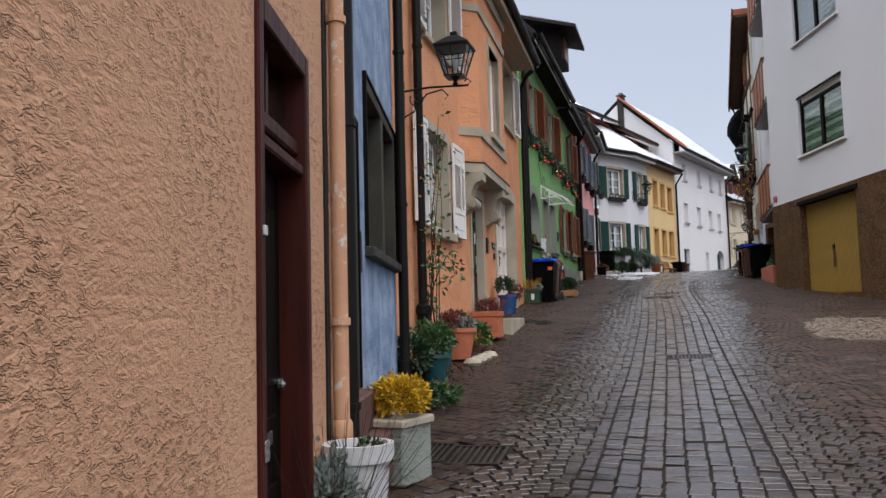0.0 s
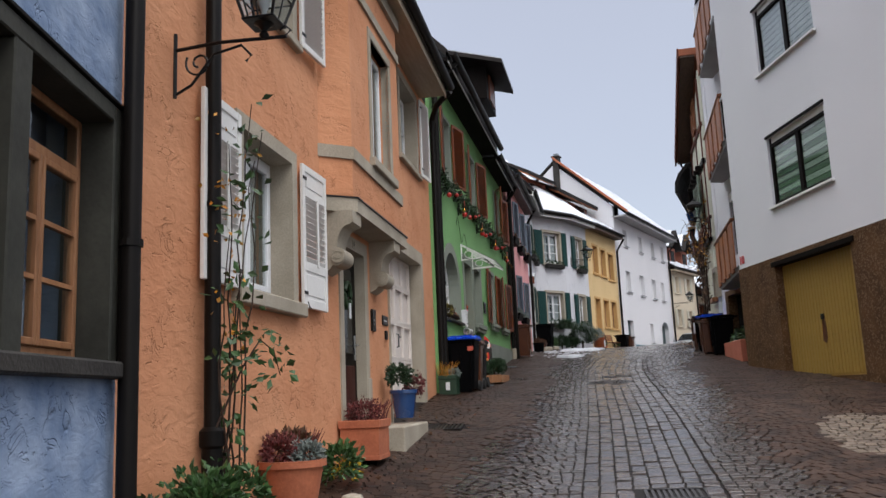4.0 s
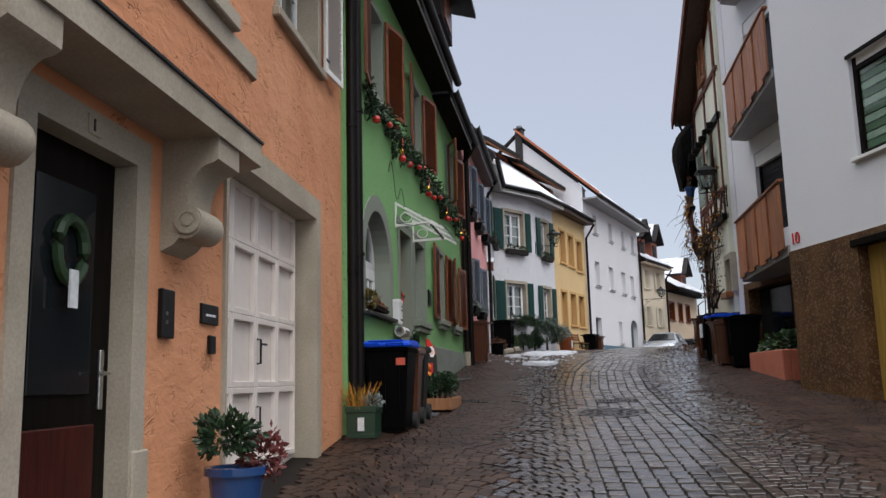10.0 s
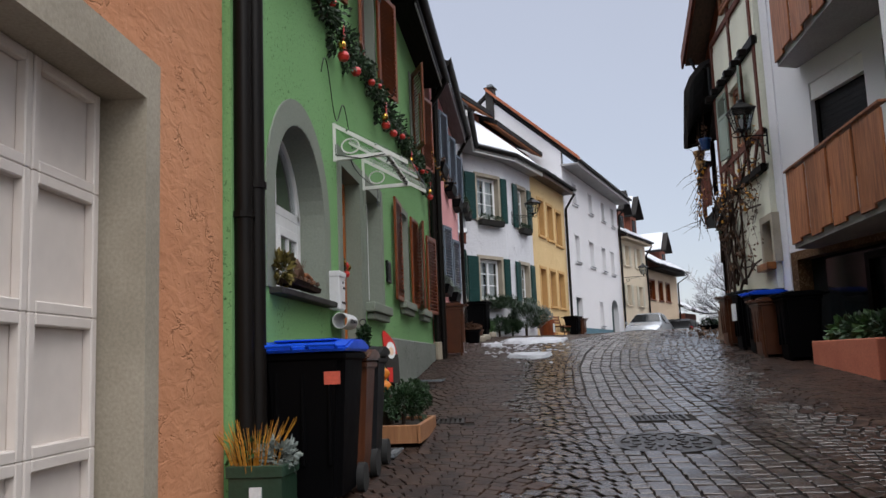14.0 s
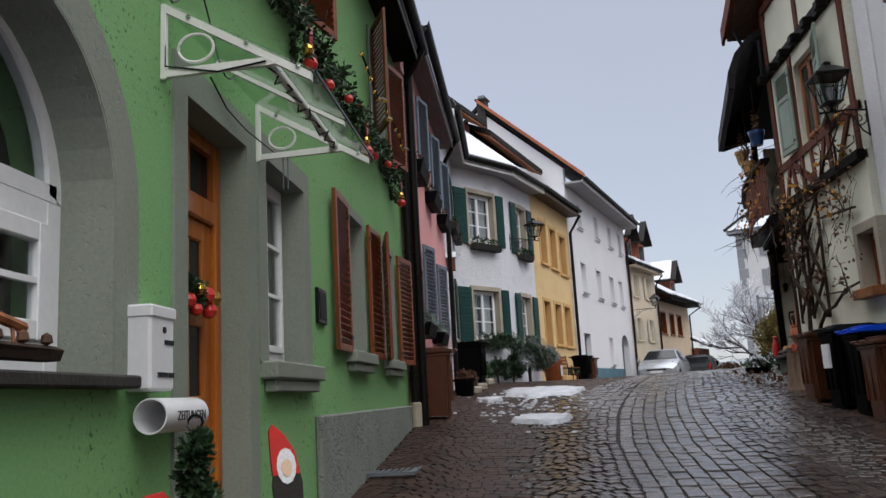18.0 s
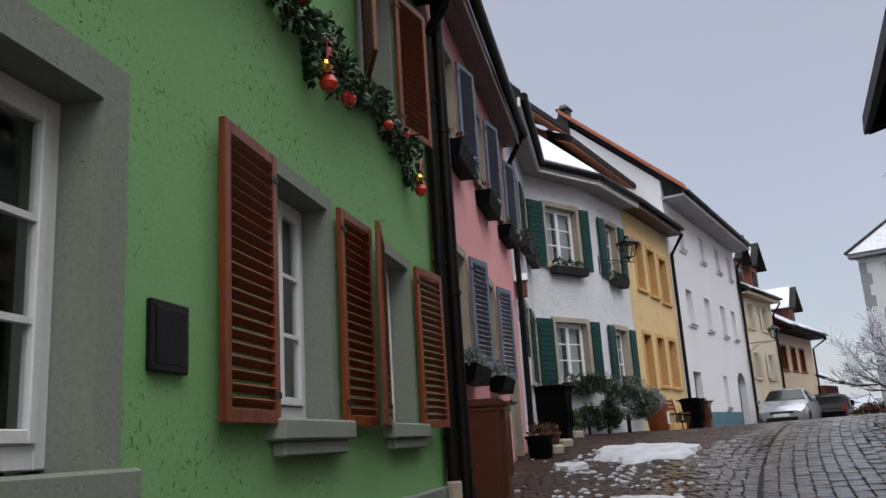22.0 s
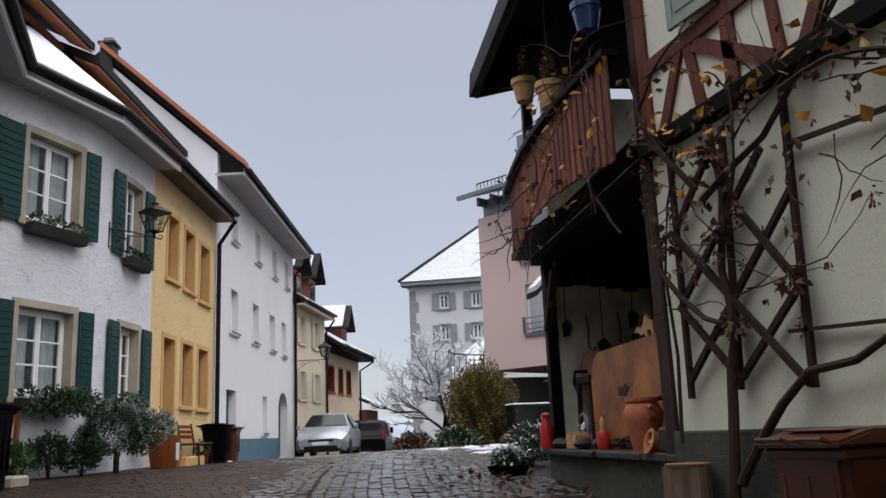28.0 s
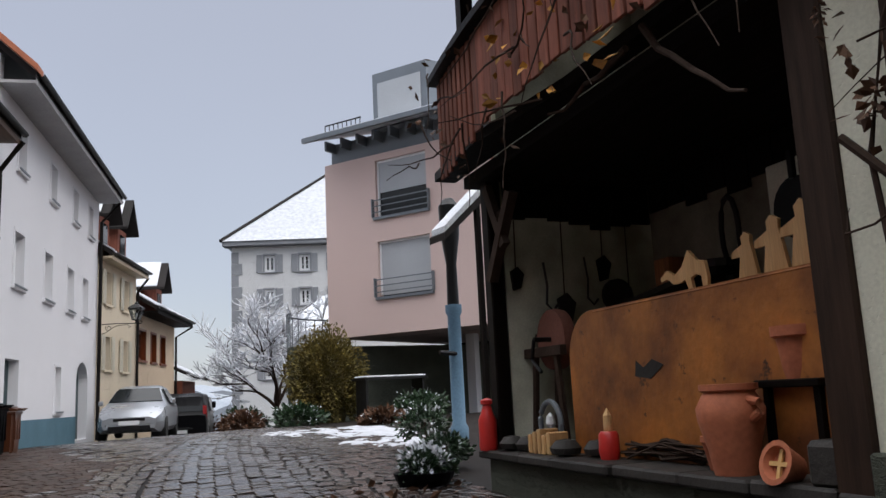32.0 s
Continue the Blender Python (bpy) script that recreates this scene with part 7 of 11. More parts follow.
def modern_house():
    m, n = facade((9.2, 54.0), (12.6, 47.5))
    h = thing("modern_house", m, "pale rose modern house raised on white posts", "house")
    z0, z1 = 5.85, 10.9
    wins = [(1.92, 3.75, 6.92, 8.55), (1.92, 3.72, 9.28, 11.0)]
    part("wall", pierced(bmesh.new(), 0, n, z0, 11.2, 0.3, wins), M["rose"], h)
    part("end_wall", B(0, 0.3, 0.3, 7, z0, 11.2), M["rose"], h)
    part("floor_slab", B(0.3, n, 0.3, 7, z0, z0 + 0.25), M["rose"], h)
    part("room_shade_wall", B(0.3, n, 1.5, 1.6, z0, 11.9), M["dark"], h)
    for q in wins:
        w = part("window", surround(bmesh.new(), q[0] + 0.06, q[1] - 0.06, q[2] + 0.06, q[3] - 0.06, w=0.06, out=-0.1, into=0.18), M["frame"], h)
        part("roller_shutter", B(q[0] + 0.06, q[1] - 0.06, 0.12, 0.14, q[2] + (0.06 if q[2] < 8 else 0.75), q[3]), M["blind"], w, "pale grey roller shutter")
        part("pane", B(q[0] + 0.06, q[1] - 0.06, 0.15, 0.156, q[2], q[3]), M["carglass"], w)
        rb = bmesh.new()
        for zz in (0.12, 0.3, 0.48):
            box(rb, q[0] - 0.1, q[1] + 0.1, -0.10, -0.08, q[2] + zz, q[2] + zz + 0.03)
        for xx in (q[0] - 0.1, q[1] + 0.08):
            box(rb, xx, xx + 0.03, -0.12, 0.0, q[2], q[2] + 0.55)
        part("guard_rail", rb, M["steel"], w, "thin grey guard rail")
        part("window_sill", B(q[0] - 0.08, q[1] + 0.08, -0.08, 0.0, q[2] - 0.08, q[2]), M["steel"], w)
    part("clerestory", B(0.2, n, 0.1, 0.3, 11.2, 11.85), M["steel"], h, "zinc band under the eaves")
    for i in range(12):
        part("bracket", B(0.3 + i * 0.6, 0.38 + i * 0.6, -0.35, 0.1, 11.55, 11.85), M["steel"], h)
    rf = part("roof", prism(bmesh.new(), [(-0.9, 11.75), (6, 14.0), (6, 14.2), (-0.9, 11.92)], -0.05, n), M["snow"], h, "low roof under snow")
    part("gutter", B(-0.05, n, -1.0, -0.88, 11.72, 11.86), M["steel"], rf)
    for a in (0.2, 5.2):
        gb = bmesh.new()
        for i in range(9):
            box(gb, a + 0.17 * i, a + 0.17 * i + 0.02, -0.2, -0.18, 12.05, 12.4)
        box(gb, a, a + 1.4, -0.2, -0.18, 12.38, 12.42)
        part("snow_guard", gb, M["iron"], rf)
    dm = part("dormer", prism(bmesh.new(), [(0.6, 12.2), (0.6, 14.0), (2.2, 14.35), (4.4, 14.4), (4.4, 12.2)], 1.5, 3.5, "x"), M["steel"], h, "grey zinc dormer")
    part("dormer_pane", B(1.7, 3.3, 0.56, 0.59, 12.5, 13.65), M["blind"], dm)
    part("post", B(0.15, 0.45, 0.1, 0.4, 2.6, z0, 0.01), M["white2"], h, "white concrete post")
    part("post", B(3.2, 3.5, 2.6, 2.9, 2.6, z0, 0.01), M["white2"], h)
    # near-black wall imitates the shade under the raised house
    part("back_wall", B(0.0, n, 6.5, 6.8, 2.4, z0), M["dark"], h)


def castle():
    m, n = facade((16.8, 90.6), (30.1, 84.0))
    h = thing("castle", m, "large white historic building with grey quoins and snowy roof", "building")
    z0, z1 = -3, 15.4
    holes = [(2.35 + 2.55 * i, 3.15 + 2.55 * i, z, z + 1.25) for i in range(5) for z in (5.7, 8.3, 10.95, 13.48)]
    part("wall", pierced(bmesh.new(), 0, n, z0, z1, 0.5, [wide(q, 0.12) for q in holes]), M["castle"], h)
    part("side_wall", B(0, 0.5, 0.5, 16, z0, z1), M["castle"], h)
    part("room_shade_wall", B(0.5, n, 2, 2.2, z0, z1), M["dark"], h)
    for q in holes:
        window(h, *q, 0.15, 2, 3, 1, "frame", 0.1)
        part("window_surround", surround(bmesh.new(), *q, w=0.12, out=0.04, into=0.14, sill=0.1), M["quoin"], h)
        for a in (q[0] - 0.56, q[1] + 0.14):
            part("shutter", B(a, a + 0.42, -0.08, -0.02, q[2] - 0.05, q[3] + 0.05, 0.01), M["quoin"], h, "grey shutter")
    for i in range(21):
        w = 0.75 if i % 2 else 0.5
        part("quoin", B(-0.03, w, -0.05, 0.3, z0 + i * 0.86, z0 + (i + 1) * 0.86 - 0.03, 0.01), M["quoin"], h)
    part("cornice", B(-0.6, n, -0.6, 0.3, z1, z1 + 0.35, 0.05), M["quoin"], h)
    bm = bmesh.new()
    a = [bm.verts.new(p) for p in ((-0.7, -0.7, z1 + 0.36), (n, -0.7, z1 + 0.36), (n, 9, z1 + 8.8), (8.2, 9, z1 + 8.8), (-0.7, 18, z1 + 0.36))]
    bm.faces.new((a[0], a[1], a[2], a[3])), bm.faces.new((a[0], a[3], a[4])), bm.faces.new((a[1], a[4], a[3], a[2])), bm.faces.new((a[0], a[4], a[1]))
    rf = part("roof", bm, M["slush"], h, "steep snow-covered hipped roof")
    part("hip_tiles", tube(bmesh.new(), [(-0.7 + 8.9 * k / 40, -0.7 + 9.7 * k / 40, z1 + 0.4 + 8.4 * k / 40) for k in range(41)], 0.14, 6), M["roof"], rf)


apartment_house()
timber_house()
NM, NN = niche_porch()
modern_house()
castle()


# ---- things in the lane ----


def sprigs(bm, c, rad, n, h, r=0.004):
    """Upright thin spikes, as of heather or dry grass."""
    for _ in range(n):
        a, q = RND.uniform(0, 2 * math.pi), RND.random() ** 0.5
        x, y = c[0] + rad * q * math.cos(a), c[1] + rad * q * math.sin(a)
        lean = 0.5 * q
        tube(bm, [(x, y, c[2]), (x + lean * h * 0.4 * math.cos(a), y + lean * h * 0.4 * math.sin(a), c[2] + h * 0.6 * RND.uniform(0.8, 1.1)), (x + lean * h * math.cos(a), y + lean * h * math.sin(a), c[2] + h * RND.uniform(0.8, 1.15))], r, 4, 0.4)
    return bm


def at(x, y, dz=0.0, turn=0.0):
    return Matrix.Translation((x, y, gz(x, y) + dz)) @ Matrix.Rotation(radians(turn), 4, "Z")


def round_pot(parent, r, h, material, flare=0.78, rim=0.02, seg=24, label=""):
    p = part("pot", lathe(bmesh.new(), [(r * flare, 0), (r * (flare + 0.12), h * 0.35), (r * 0.97, h * 0.86), (r + rim, h * 0.87), (r + rim, h), (r - 0.012, h), (r - 0.03, h - 0.05)], seg), M[material], parent, label, soft=True)
    part("soil", lathe(bmesh.new(), [(0.0, h - 0.045), (r - 0.02, h - 0.045)], seg), M["soil"], parent)
    return p


def square_pot(parent, w, d, h, material, label=""):
    bm = bmesh.new()
    prism(bm, [(-w / 2 * 0.92, -d / 2 * 0.92), (w / 2 * 0.92, -d / 2 * 0.92), (w / 2 * 0.92, d / 2 * 0.92), (-w / 2 * 0.92, d / 2 * 0.92)], 0, h * 0.82, "z")
    for a in ((-w / 2, w / 2, -d / 2, -d / 2 + 0.03), (-w / 2, w / 2, d / 2 - 0.03, d / 2), (-w / 2, -w / 2 + 0.03, -d / 2 + 0.03, d / 2 - 0.03), (w / 2 - 0.03, w / 2, -d / 2 + 0.03, d / 2 - 0.03)):
        box(bm, a[0], a[1], a[2], a[3], h * 0.80, h, 0.006)
    p = part("pot", bm, M[material], parent, label)
    part("soil", B(-w / 2 + 0.03, w / 2 - 0.03, -d / 2 + 0.03, d / 2 - 0.03, h * 0.8, h - 0.03), M["soil"], parent)
    part("foot_band", B(-w / 2 * 0.95, w / 2 * 0.95, -d / 2 * 0.95, d / 2 * 0.95, 0.0, 0.05, 0.006), M[material], p)
    return p


def plant(name, m, label, category="potted plant", group=""):
    return thing(name, m, label, category, group)


def wheelie_bin(m, body, lid, label, h=1.07, w=0.58, d=0.70, group="household bins", sticker=None):
    t = thing("wheelie_bin", m, label, "bin", group)
    bm = bmesh.new()
    lo, hi = 0.78, 1.0
    z0, z1 = 0.05, h - 0.10
    v0 = [bm.verts.new((sx * w / 2 * lo, sy * d / 2 * lo - 0.02, z0)) for sx, sy in ((-1, -1), (1, -1), (1, 1), (-1, 1))]
    v1 = [bm.verts.new((sx * w / 2 * 0.96, sy * d / 2 * 0.96, z1)) for sx, sy in ((-1, -1), (1, -1), (1, 1), (-1, 1))]
    bm.faces.new(v0[::-1]), bm.faces.new(v1)
    for j in range(4):
        bm.faces.new((v0[j], v0[(j + 1) % 4], v1[(j + 1) % 4], v1[j]))
    bmesh.ops.bevel(bm, geom=[e for e in bm.edges if abs(e.verts[0].co.z - e.verts[1].co.z) > 0.3], offset=0.05, segments=3, affect="EDGES")
    b = part("body", bm, M[body], t, soft=True)
    part("rim", B(-w / 2, w / 2, -d / 2, d / 2, z1 - 0.03, z1 + 0.02, 0.012), M[body], b)
    for i in range(3):
        part("rib", B(-w / 2 * 0.6 + i * w * 0.3 - 0.012, -w / 2 * 0.6 + i * w * 0.3 + 0.012, -d / 2 * 0.93 - 0.01, -d / 2 * 0.8, 0.25, z1 - 0.1, 0.004), M[body], b)
    lb = bmesh.new()
    prism(lb, [(-d / 2 - 0.04, z1 + 0.024), (d / 2 + 0.02, z1 + 0.024), (d / 2 + 0.02, z1 + 0.075), (d * 0.30, z1 + 0.105), (-d * 0.25, z1 + 0.10), (-d / 2 - 0.04, z1 + 0.055)], -w / 2 - 0.02, w / 2 + 0.02)
    bmesh.ops.bevel(lb, geom=list(lb.edges), offset=0.014, segments=2, affect="EDGES")
    l = part("lid", lb, M[lid], t, soft=True)
    part("lid_panel", B(-w * 0.36, w * 0.36, -d * 0.36, d * 0.25, z1 + 0.095, z1 + 0.107, 0.004), M[lid], l)
    for sx in (-1, 1):
        part("lid_grip", tube(bmesh.new(), [(sx * w * 0.25 - 0.09, -d / 2 - 0.03, z1 + 0.05), (sx * w * 0.25 - 0.09, -d / 2 - 0.07, z1 + 0.065), (sx * w * 0.25 + 0.09, -d / 2 - 0.07, z1 + 0.065), (sx * w * 0.25 + 0.09, -d / 2 - 0.03, z1 + 0.05)], 0.012, 6), M[lid], l)
    part("handle", tube(bmesh.new(), [(-w * 0.42, d / 2 + 0.0, z1 + 0.03), (-w * 0.42, d / 2 + 0.09, z1 + 0.06), (w * 0.42, d / 2 + 0.09, z1 + 0.06), (w * 0.42, d / 2 + 0.0, z1 + 0.03)], 0.017, 8), M[body], t)
    for sx in (-1, 1):
        wm = Matrix.Translation((sx * (w / 2 - 0.03), d / 2 * 0.8, 0.10)) @ Matrix.Rotation(radians(90), 4, "Y")
        wh = part("wheel", lathe(bmesh.new(), [(0.03, -0.03), (0.10, -0.025), (0.10, 0.025), (0.03, 0.03)], 16), M["rubber"], t, soft=True)
        wh.matrix_basis = wm
    part("base_foot", B(-w * 0.3, w * 0.3, -d / 2 * 0.78, -d / 2 * 0.6, 0.0, 0.06), M[body], t)
    if sticker:
        part("sticker", B(*sticker[:4], *sticker[4:6]), M[sticker[6]], t, "faded label")
    return t


def lantern(m, label, reach=0.8, flip=1, group="street lanterns"):
    """Four-sided lantern on a scrolled iron arm; x runs out from the wall."""
    t = thing("street_lantern", m, label, "lamp", group)
    part("wall_bar", tube(bmesh.new(), [(0.01, 0, -0.34), (0.01, 0, 0.12)], 0.014, 8), M["iron"], t)
    arm = part("arm", tube(bmesh.new(), [(0.0, 0, 0.0), (reach * 0.5, 0, 0.02), (reach + 0.16, 0, 0.0)], 0.013, 8), M["iron"], t)
    sc = bmesh.new()
    pts = []
    for k in range(26):
        a = k / 25 * 2.6 * math.pi
        r = 0.10 * (1 - k / 34)
        pts.append((reach * 0.28 + r * math.cos(a + 2.6), 0, -0.11 + r * math.sin(a + 2.6)))
    tube(sc, pts, 0.008, 6)
    tube(sc, [(0.01, 0, -0.32), (reach * 0.20, 0, -0.26), (reach * 0.45, 0, -0.06), (reach * 0.75, 0, -0.02), (reach * 0.86, 0, -0.10), (reach * 0.80, 0, -0.14)], 0.010, 6)
    tube(sc, [(reach + 0.14, 0, 0.0), (reach + 0.19, 0, 0.04), (reach + 0.15, 0, 0.08), (reach + 0.11, 0, 0.05)], 0.009, 6)
    part("scroll", sc, M["iron"], arm)
    z0, z1, a, b = 0.12, 0.46, 0.10, 0.19
    part("stem", lathe(bmesh.new(), [(0.02, 0.0), (0.035, 0.03), (0.02, 0.06), (0.05, 0.10), (0.10, 0.12)], 12, (reach, 0, 0)), M["iron"], t, soft=True)
    cage = part("cage", B(reach - a - 0.015, reach + a + 0.015, -a - 0.015, a + 0.015, z0 - 0.012, z0 + 0.004, 0.004), M["iron"], t)
    def rod(p, q, r):
        part("cage_bar", tube(bmesh.new(), [p, q], r, 6), M["iron"], cage)
    for sx in (-1, 1):
        for sy in (-1, 1):
            rod((reach + sx * a, sy * a, z0), (reach + sx * b, sy * b, z1), 0.011)
    am, zm = (a + b) / 2, (z0 + z1) / 2
    for s in (-1, 1):
        rod((reach - b, s * b, z1), (reach + b, s * b, z1), 0.011), rod((reach + s * b, -b, z1), (reach + s * b, b, z1), 0.011)
        rod((reach - am, s * am, zm), (reach + am, s * am, zm), 0.006), rod((reach + s * am, -am, zm), (reach + s * am, am, zm), 0.006)
        rod((reach, s * a, z0), (reach, s * b, z1), 0.006), rod((reach + s * a, 0, z0), (reach + s * b, 0, z1), 0.006)
    for sx, sy in ((1, 0), (-1, 0), (0, 1), (0, -1)):
        gb = bmesh.new()
        def pt(k, q, zz):
            return (reach + (sx * q if sx else k * q), (sy * q if sy else k * q), zz)
        gb.faces.new([gb.verts.new(pt(-1, a, z0)), gb.verts.new(pt(1, a, z0)), gb.verts.new(pt(1, b, z1)), gb.verts.new(pt(-1, b, z1))])
        g = part("pane", gb, M["lampglass"], cage)
        g.visible_shadow = False
    part("bulb", lathe(bmesh.new(), [(0.015, 0.12), (0.02, 0.2), (0.045, 0.26), (0.04, 0.32), (0.0, 0.35)], 12, (reach, 0, 0)), M["whiteplastic"], t, soft=True)
    rb = bmesh.new()
    top = [(b + 0.05, z1), (b + 0.05, z1 + 0.02), (0.09, z1 + 0.13), (0.05, z1 + 0.15), (0.05, z1 + 0.19), (0.0, z1 + 0.22)]
    lathe(rb, [(r * 1.25, z) for r, z in top], 4, (0, 0, 0))
    bmesh.ops.transform(rb, matrix=Matrix.Translation((reach, 0, 0)) @ Matrix.Rotation(radians(45), 4, "Z"), verts=rb.verts)
    part("cap", rb, M["iron"], t)
    return t


def window_box(m, w, label, leafmat="darkleaf", n=220, h=0.18, material="iron", spread=0.16, group="window boxes"):
    t = thing("window_box", m, label, "window box", group)
    bm = bmesh.new()
    prism(bm, [(-0.17, 0), (0.0, 0), (0.0, h), (-0.22, h)], -w / 2, w / 2)
    bmesh.ops.bevel(bm, geom=list(bm.edges), offset=0.01, segments=1, affect="EDGES")
    part("trough", bm, M[material], t)
    part("soil", B(-w / 2 + 0.02, w / 2 - 0.02, -0.19, -0.03, h - 0.01, h + 0.004), M["soil"], t)
    for i in range(3):
        lb = leaves(bmesh.new(), (-w / 3 + i * w / 3, -0.10, h + 0.05), (w / 5, 0.12, spread), n // 3, 0.055)
        part("leaves", lb, M[leafmat], t)
    return t


def pot_group():
    # white pot with wilted plants beside the orange house
    t = plant("flower_pot", Matrix.Translation((-1.63, 4.08, gz(-1.63, 4.08))), "white plastic flower pot with wilted plants")
    round_pot(t, 0.168, 0.66, "whiteplastic", 0.72)
    part("leaves", leaves(bmesh.new(), (0.06, 0.02, 0.635), (0.09, 0.1, 0.045), 70, 0.035), M["darkleaf"], t)
    part("dry_growth", sprigs(bmesh.new(), (-0.02, 0, 0.60), 0.11, 18, 0.09, 0.003), M["bark"], t)
    t = plant("lavender", Matrix.Translation((-1.68, 3.84, gz(-1.68, 3.84))), "dry silver lavender bush at the foot of the wall", "shrub")
    part("dry_growth", sprigs(bmesh.new(), (0, 0, 0.0), 0.14, 90, 0.78, 0.0025), M["bark"], t)
    part("leaves", leaves(bmesh.new(), (0, 0, 0.40), (0.17, 0.15, 0.30), 900, 0.05), M["greyleaf"], t)
    # stone trough with yellow chrysanthemum
    t = plant("stone_trough", at(-2.02, 5.75, 0, -13), "stone trough with yellow flowering plant", "planter")
    part("trough", B(-0.2, 0.2, -0.2, 0.2, 0, 0.44, 0.015), M["plinth"], t, "weathered stone trough")
    part("lip", B(-0.22, 0.22, -0.22, 0.22, 0.40, 0.46, 0.012), M["stone"], t)
    part("flower_head", leaves(bmesh.new(), (0.06, 0, 0.60), (0.27, 0.24, 0.17), 2600, 0.035), M["yellowleaf"], t, "dense yellow blooms")
    part("leaves", leaves(bmesh.new(), (-0.14, -0.05, 0.53), (0.20, 0.18, 0.13), 500, 0.05), M["autumn"], t)
    # pots below the climbing rose
    t = plant("glazed_pot", at(-2.78, 9.35, 0.02), "teal glazed pot with leafy green plant")
    round_pot(t, 0.21, 0.34, "tealglaze", 0.62)
    part("leaves", leaves(bmesh.new(), (0, -0.05, 0.50), (0.30, 0.28, 0.24), 800, 0.06), M["leaf"], t)
    t = plant("glazed_pot", at(-2.88, 10.05, 0.04), "small teal glazed pot with trailing plant")
    round_pot(t, 0.15, 0.32, "tealglaze", 0.7)
    part("leaves", leaves(bmesh.new(), (0, 0, 0.38), (0.22, 0.20, 0.16), 300, 0.06), M["leaf"], t)
    t = plant("shrub_pot", at(-2.88, 8.85, 0.0), "dark pot with evergreen shrub")
    round_pot(t, 0.18, 0.26, "binblack", 0.8)
    part("leaves", leaves(bmesh.new(), (0.0, 0, 0.42), (0.28, 0.26, 0.26), 480, 0.08), M["darkleaf"], t)
    t = plant("flower_bed", at(-2.55, 8.1, 0.0), "low leafy plants along the foot of the wall", "plant")
    for i, (dx, dy, mm) in enumerate(((0, 0, "darkleaf"), (0.1, 0.35, "leaf"), (-0.05, 0.65, "deadleaf"))):
        part("leaves", leaves(bmesh.new(), (dx, dy, 0.10), (0.26, 0.26, 0.15), 320, 0.07), M[mm], t)
    t = plant("terracotta_bowl", at(-2.98, 11.15, 0.03), "round terracotta bowl with red heather and silver leaves")
    round_pot(t, 0.27, 0.42, "terracotta", 0.7)
    part("heather", leaves(bmesh.new(), (-0.08, -0.08, 0.50), (0.20, 0.20, 0.16), 700, 0.04), M["redleaf"], t, "dark red heather")
    part("leaves", leaves(bmesh.new(), (0.14, 0.0, 0.46), (0.15, 0.16, 0.12), 380, 0.05), M["greyleaf"], t, "silvery leaves")
    part("heather_tuft", sprigs(bmesh.new(), (0.05, 0.16, 0.42), 0.10, 40, 0.22, 0.005), M["redleaf"], t)
    part("dry_leaves", leaves(bmesh.new(), (-0.05, 0.12, 0.55), (0.20, 0.15, 0.10), 160, 0.08), M["deadleaf"], t)
    for i in range(4):
        s = solo("field_stone", lathe(bmesh.new(), [(0.0, 0), (0.10, 0.02), (0.13, 0.07), (0.09, 0.13), (0.0, 0.15)], 10), M["stone"], "rounded grey field stone beside the flower pots", "stone", group="field stones", soft=True)
        s.matrix_world = at(-2.68 + 0.02 * i, 10.85 + 0.26 * i, -0.02, 40 * i) @ Matrix.Diagonal((1, 0.8 + 0.1 * (i % 2), 0.9, 1))
    t = plant("green_plant", at(-2.95, 12.3, 0.0), "leafy green plant with small yellow blooms", "plant")
    part("leaves", leaves(bmesh.new(), (0, 0, 0.22), (0.24, 0.30, 0.22), 520, 0.07), M["leaf"], t)
    part("flower_head", leaves(bmesh.new(), (0.05, 0, 0.16), (0.18, 0.22, 0.14), 160, 0.035), M["yellowleaf"], t)
    t = plant("terracotta_planter", at(-3.04, 13.42, 0.05, 2), "square terracotta planter with red heather")
    square_pot(t, 0.46, 0.50, 0.42, "terracotta")
    part("heather", leaves(bmesh.new(), (0, 0, 0.50), (0.24, 0.24, 0.16), 900, 0.035), M["redleaf"], t)
    part("heather_tuft", sprigs(bmesh.new(), (0.04, 0.1, 0.42), 0.18, 60, 0.20, 0.004), M["redleaf"], t)
    t = plant("blue_pot", at(-3.06, 15.25, 0.22), "blue glazed pot with dark leafy shrub")
    round_pot(t, 0.17, 0.36, "blueglaze", 0.72)
    part("leaves", leaves(bmesh.new(), (-0.05, -0.06, 0.54), (0.20, 0.19, 0.17), 700, 0.05), M["darkleaf"], t)
    part("red_leaves", leaves(bmesh.new(), (0.12, 0.12, 0.40), (0.15, 0.14, 0.17), 400, 0.045), M["redleaf"], t)
    st = B(-0.28, 0.30, -0.62, 0.85, -0.25, 0.20, 0.015)
    solo("doorstep", st, M["stone"], "pale worn stone doorstep below the dark door", "step", m=at(-3.10, 14.75, 0.0, 2))
    t = plant("green_trough", at(-3.27, 19.36, 0.0), "dark green plastic tub with grasses and silver heather")
    square_pot(t, 0.34, 0.34, 0.34, "greenbox")
    part("picture_tile", B(-0.03, 0.04, -0.172, -0.155, 0.08, 0.22), M["paper"], t)
    part("grass", sprigs(bmesh.new(), (-0.04, -0.04, 0.30), 0.13, 90, 0.26, 0.003), M["autumn"], t)
    part("leaves", leaves(bmesh.new(), (0.09, -0.02, 0.38), (0.13, 0.14, 0.10), 300, 0.04), M["greyleaf"], t)
    part("green_leaves", leaves(bmesh.new(), (-0.1, 0.08, 0.38), (0.14, 0.15, 0.12), 260, 0.05), M["leaf"], t)


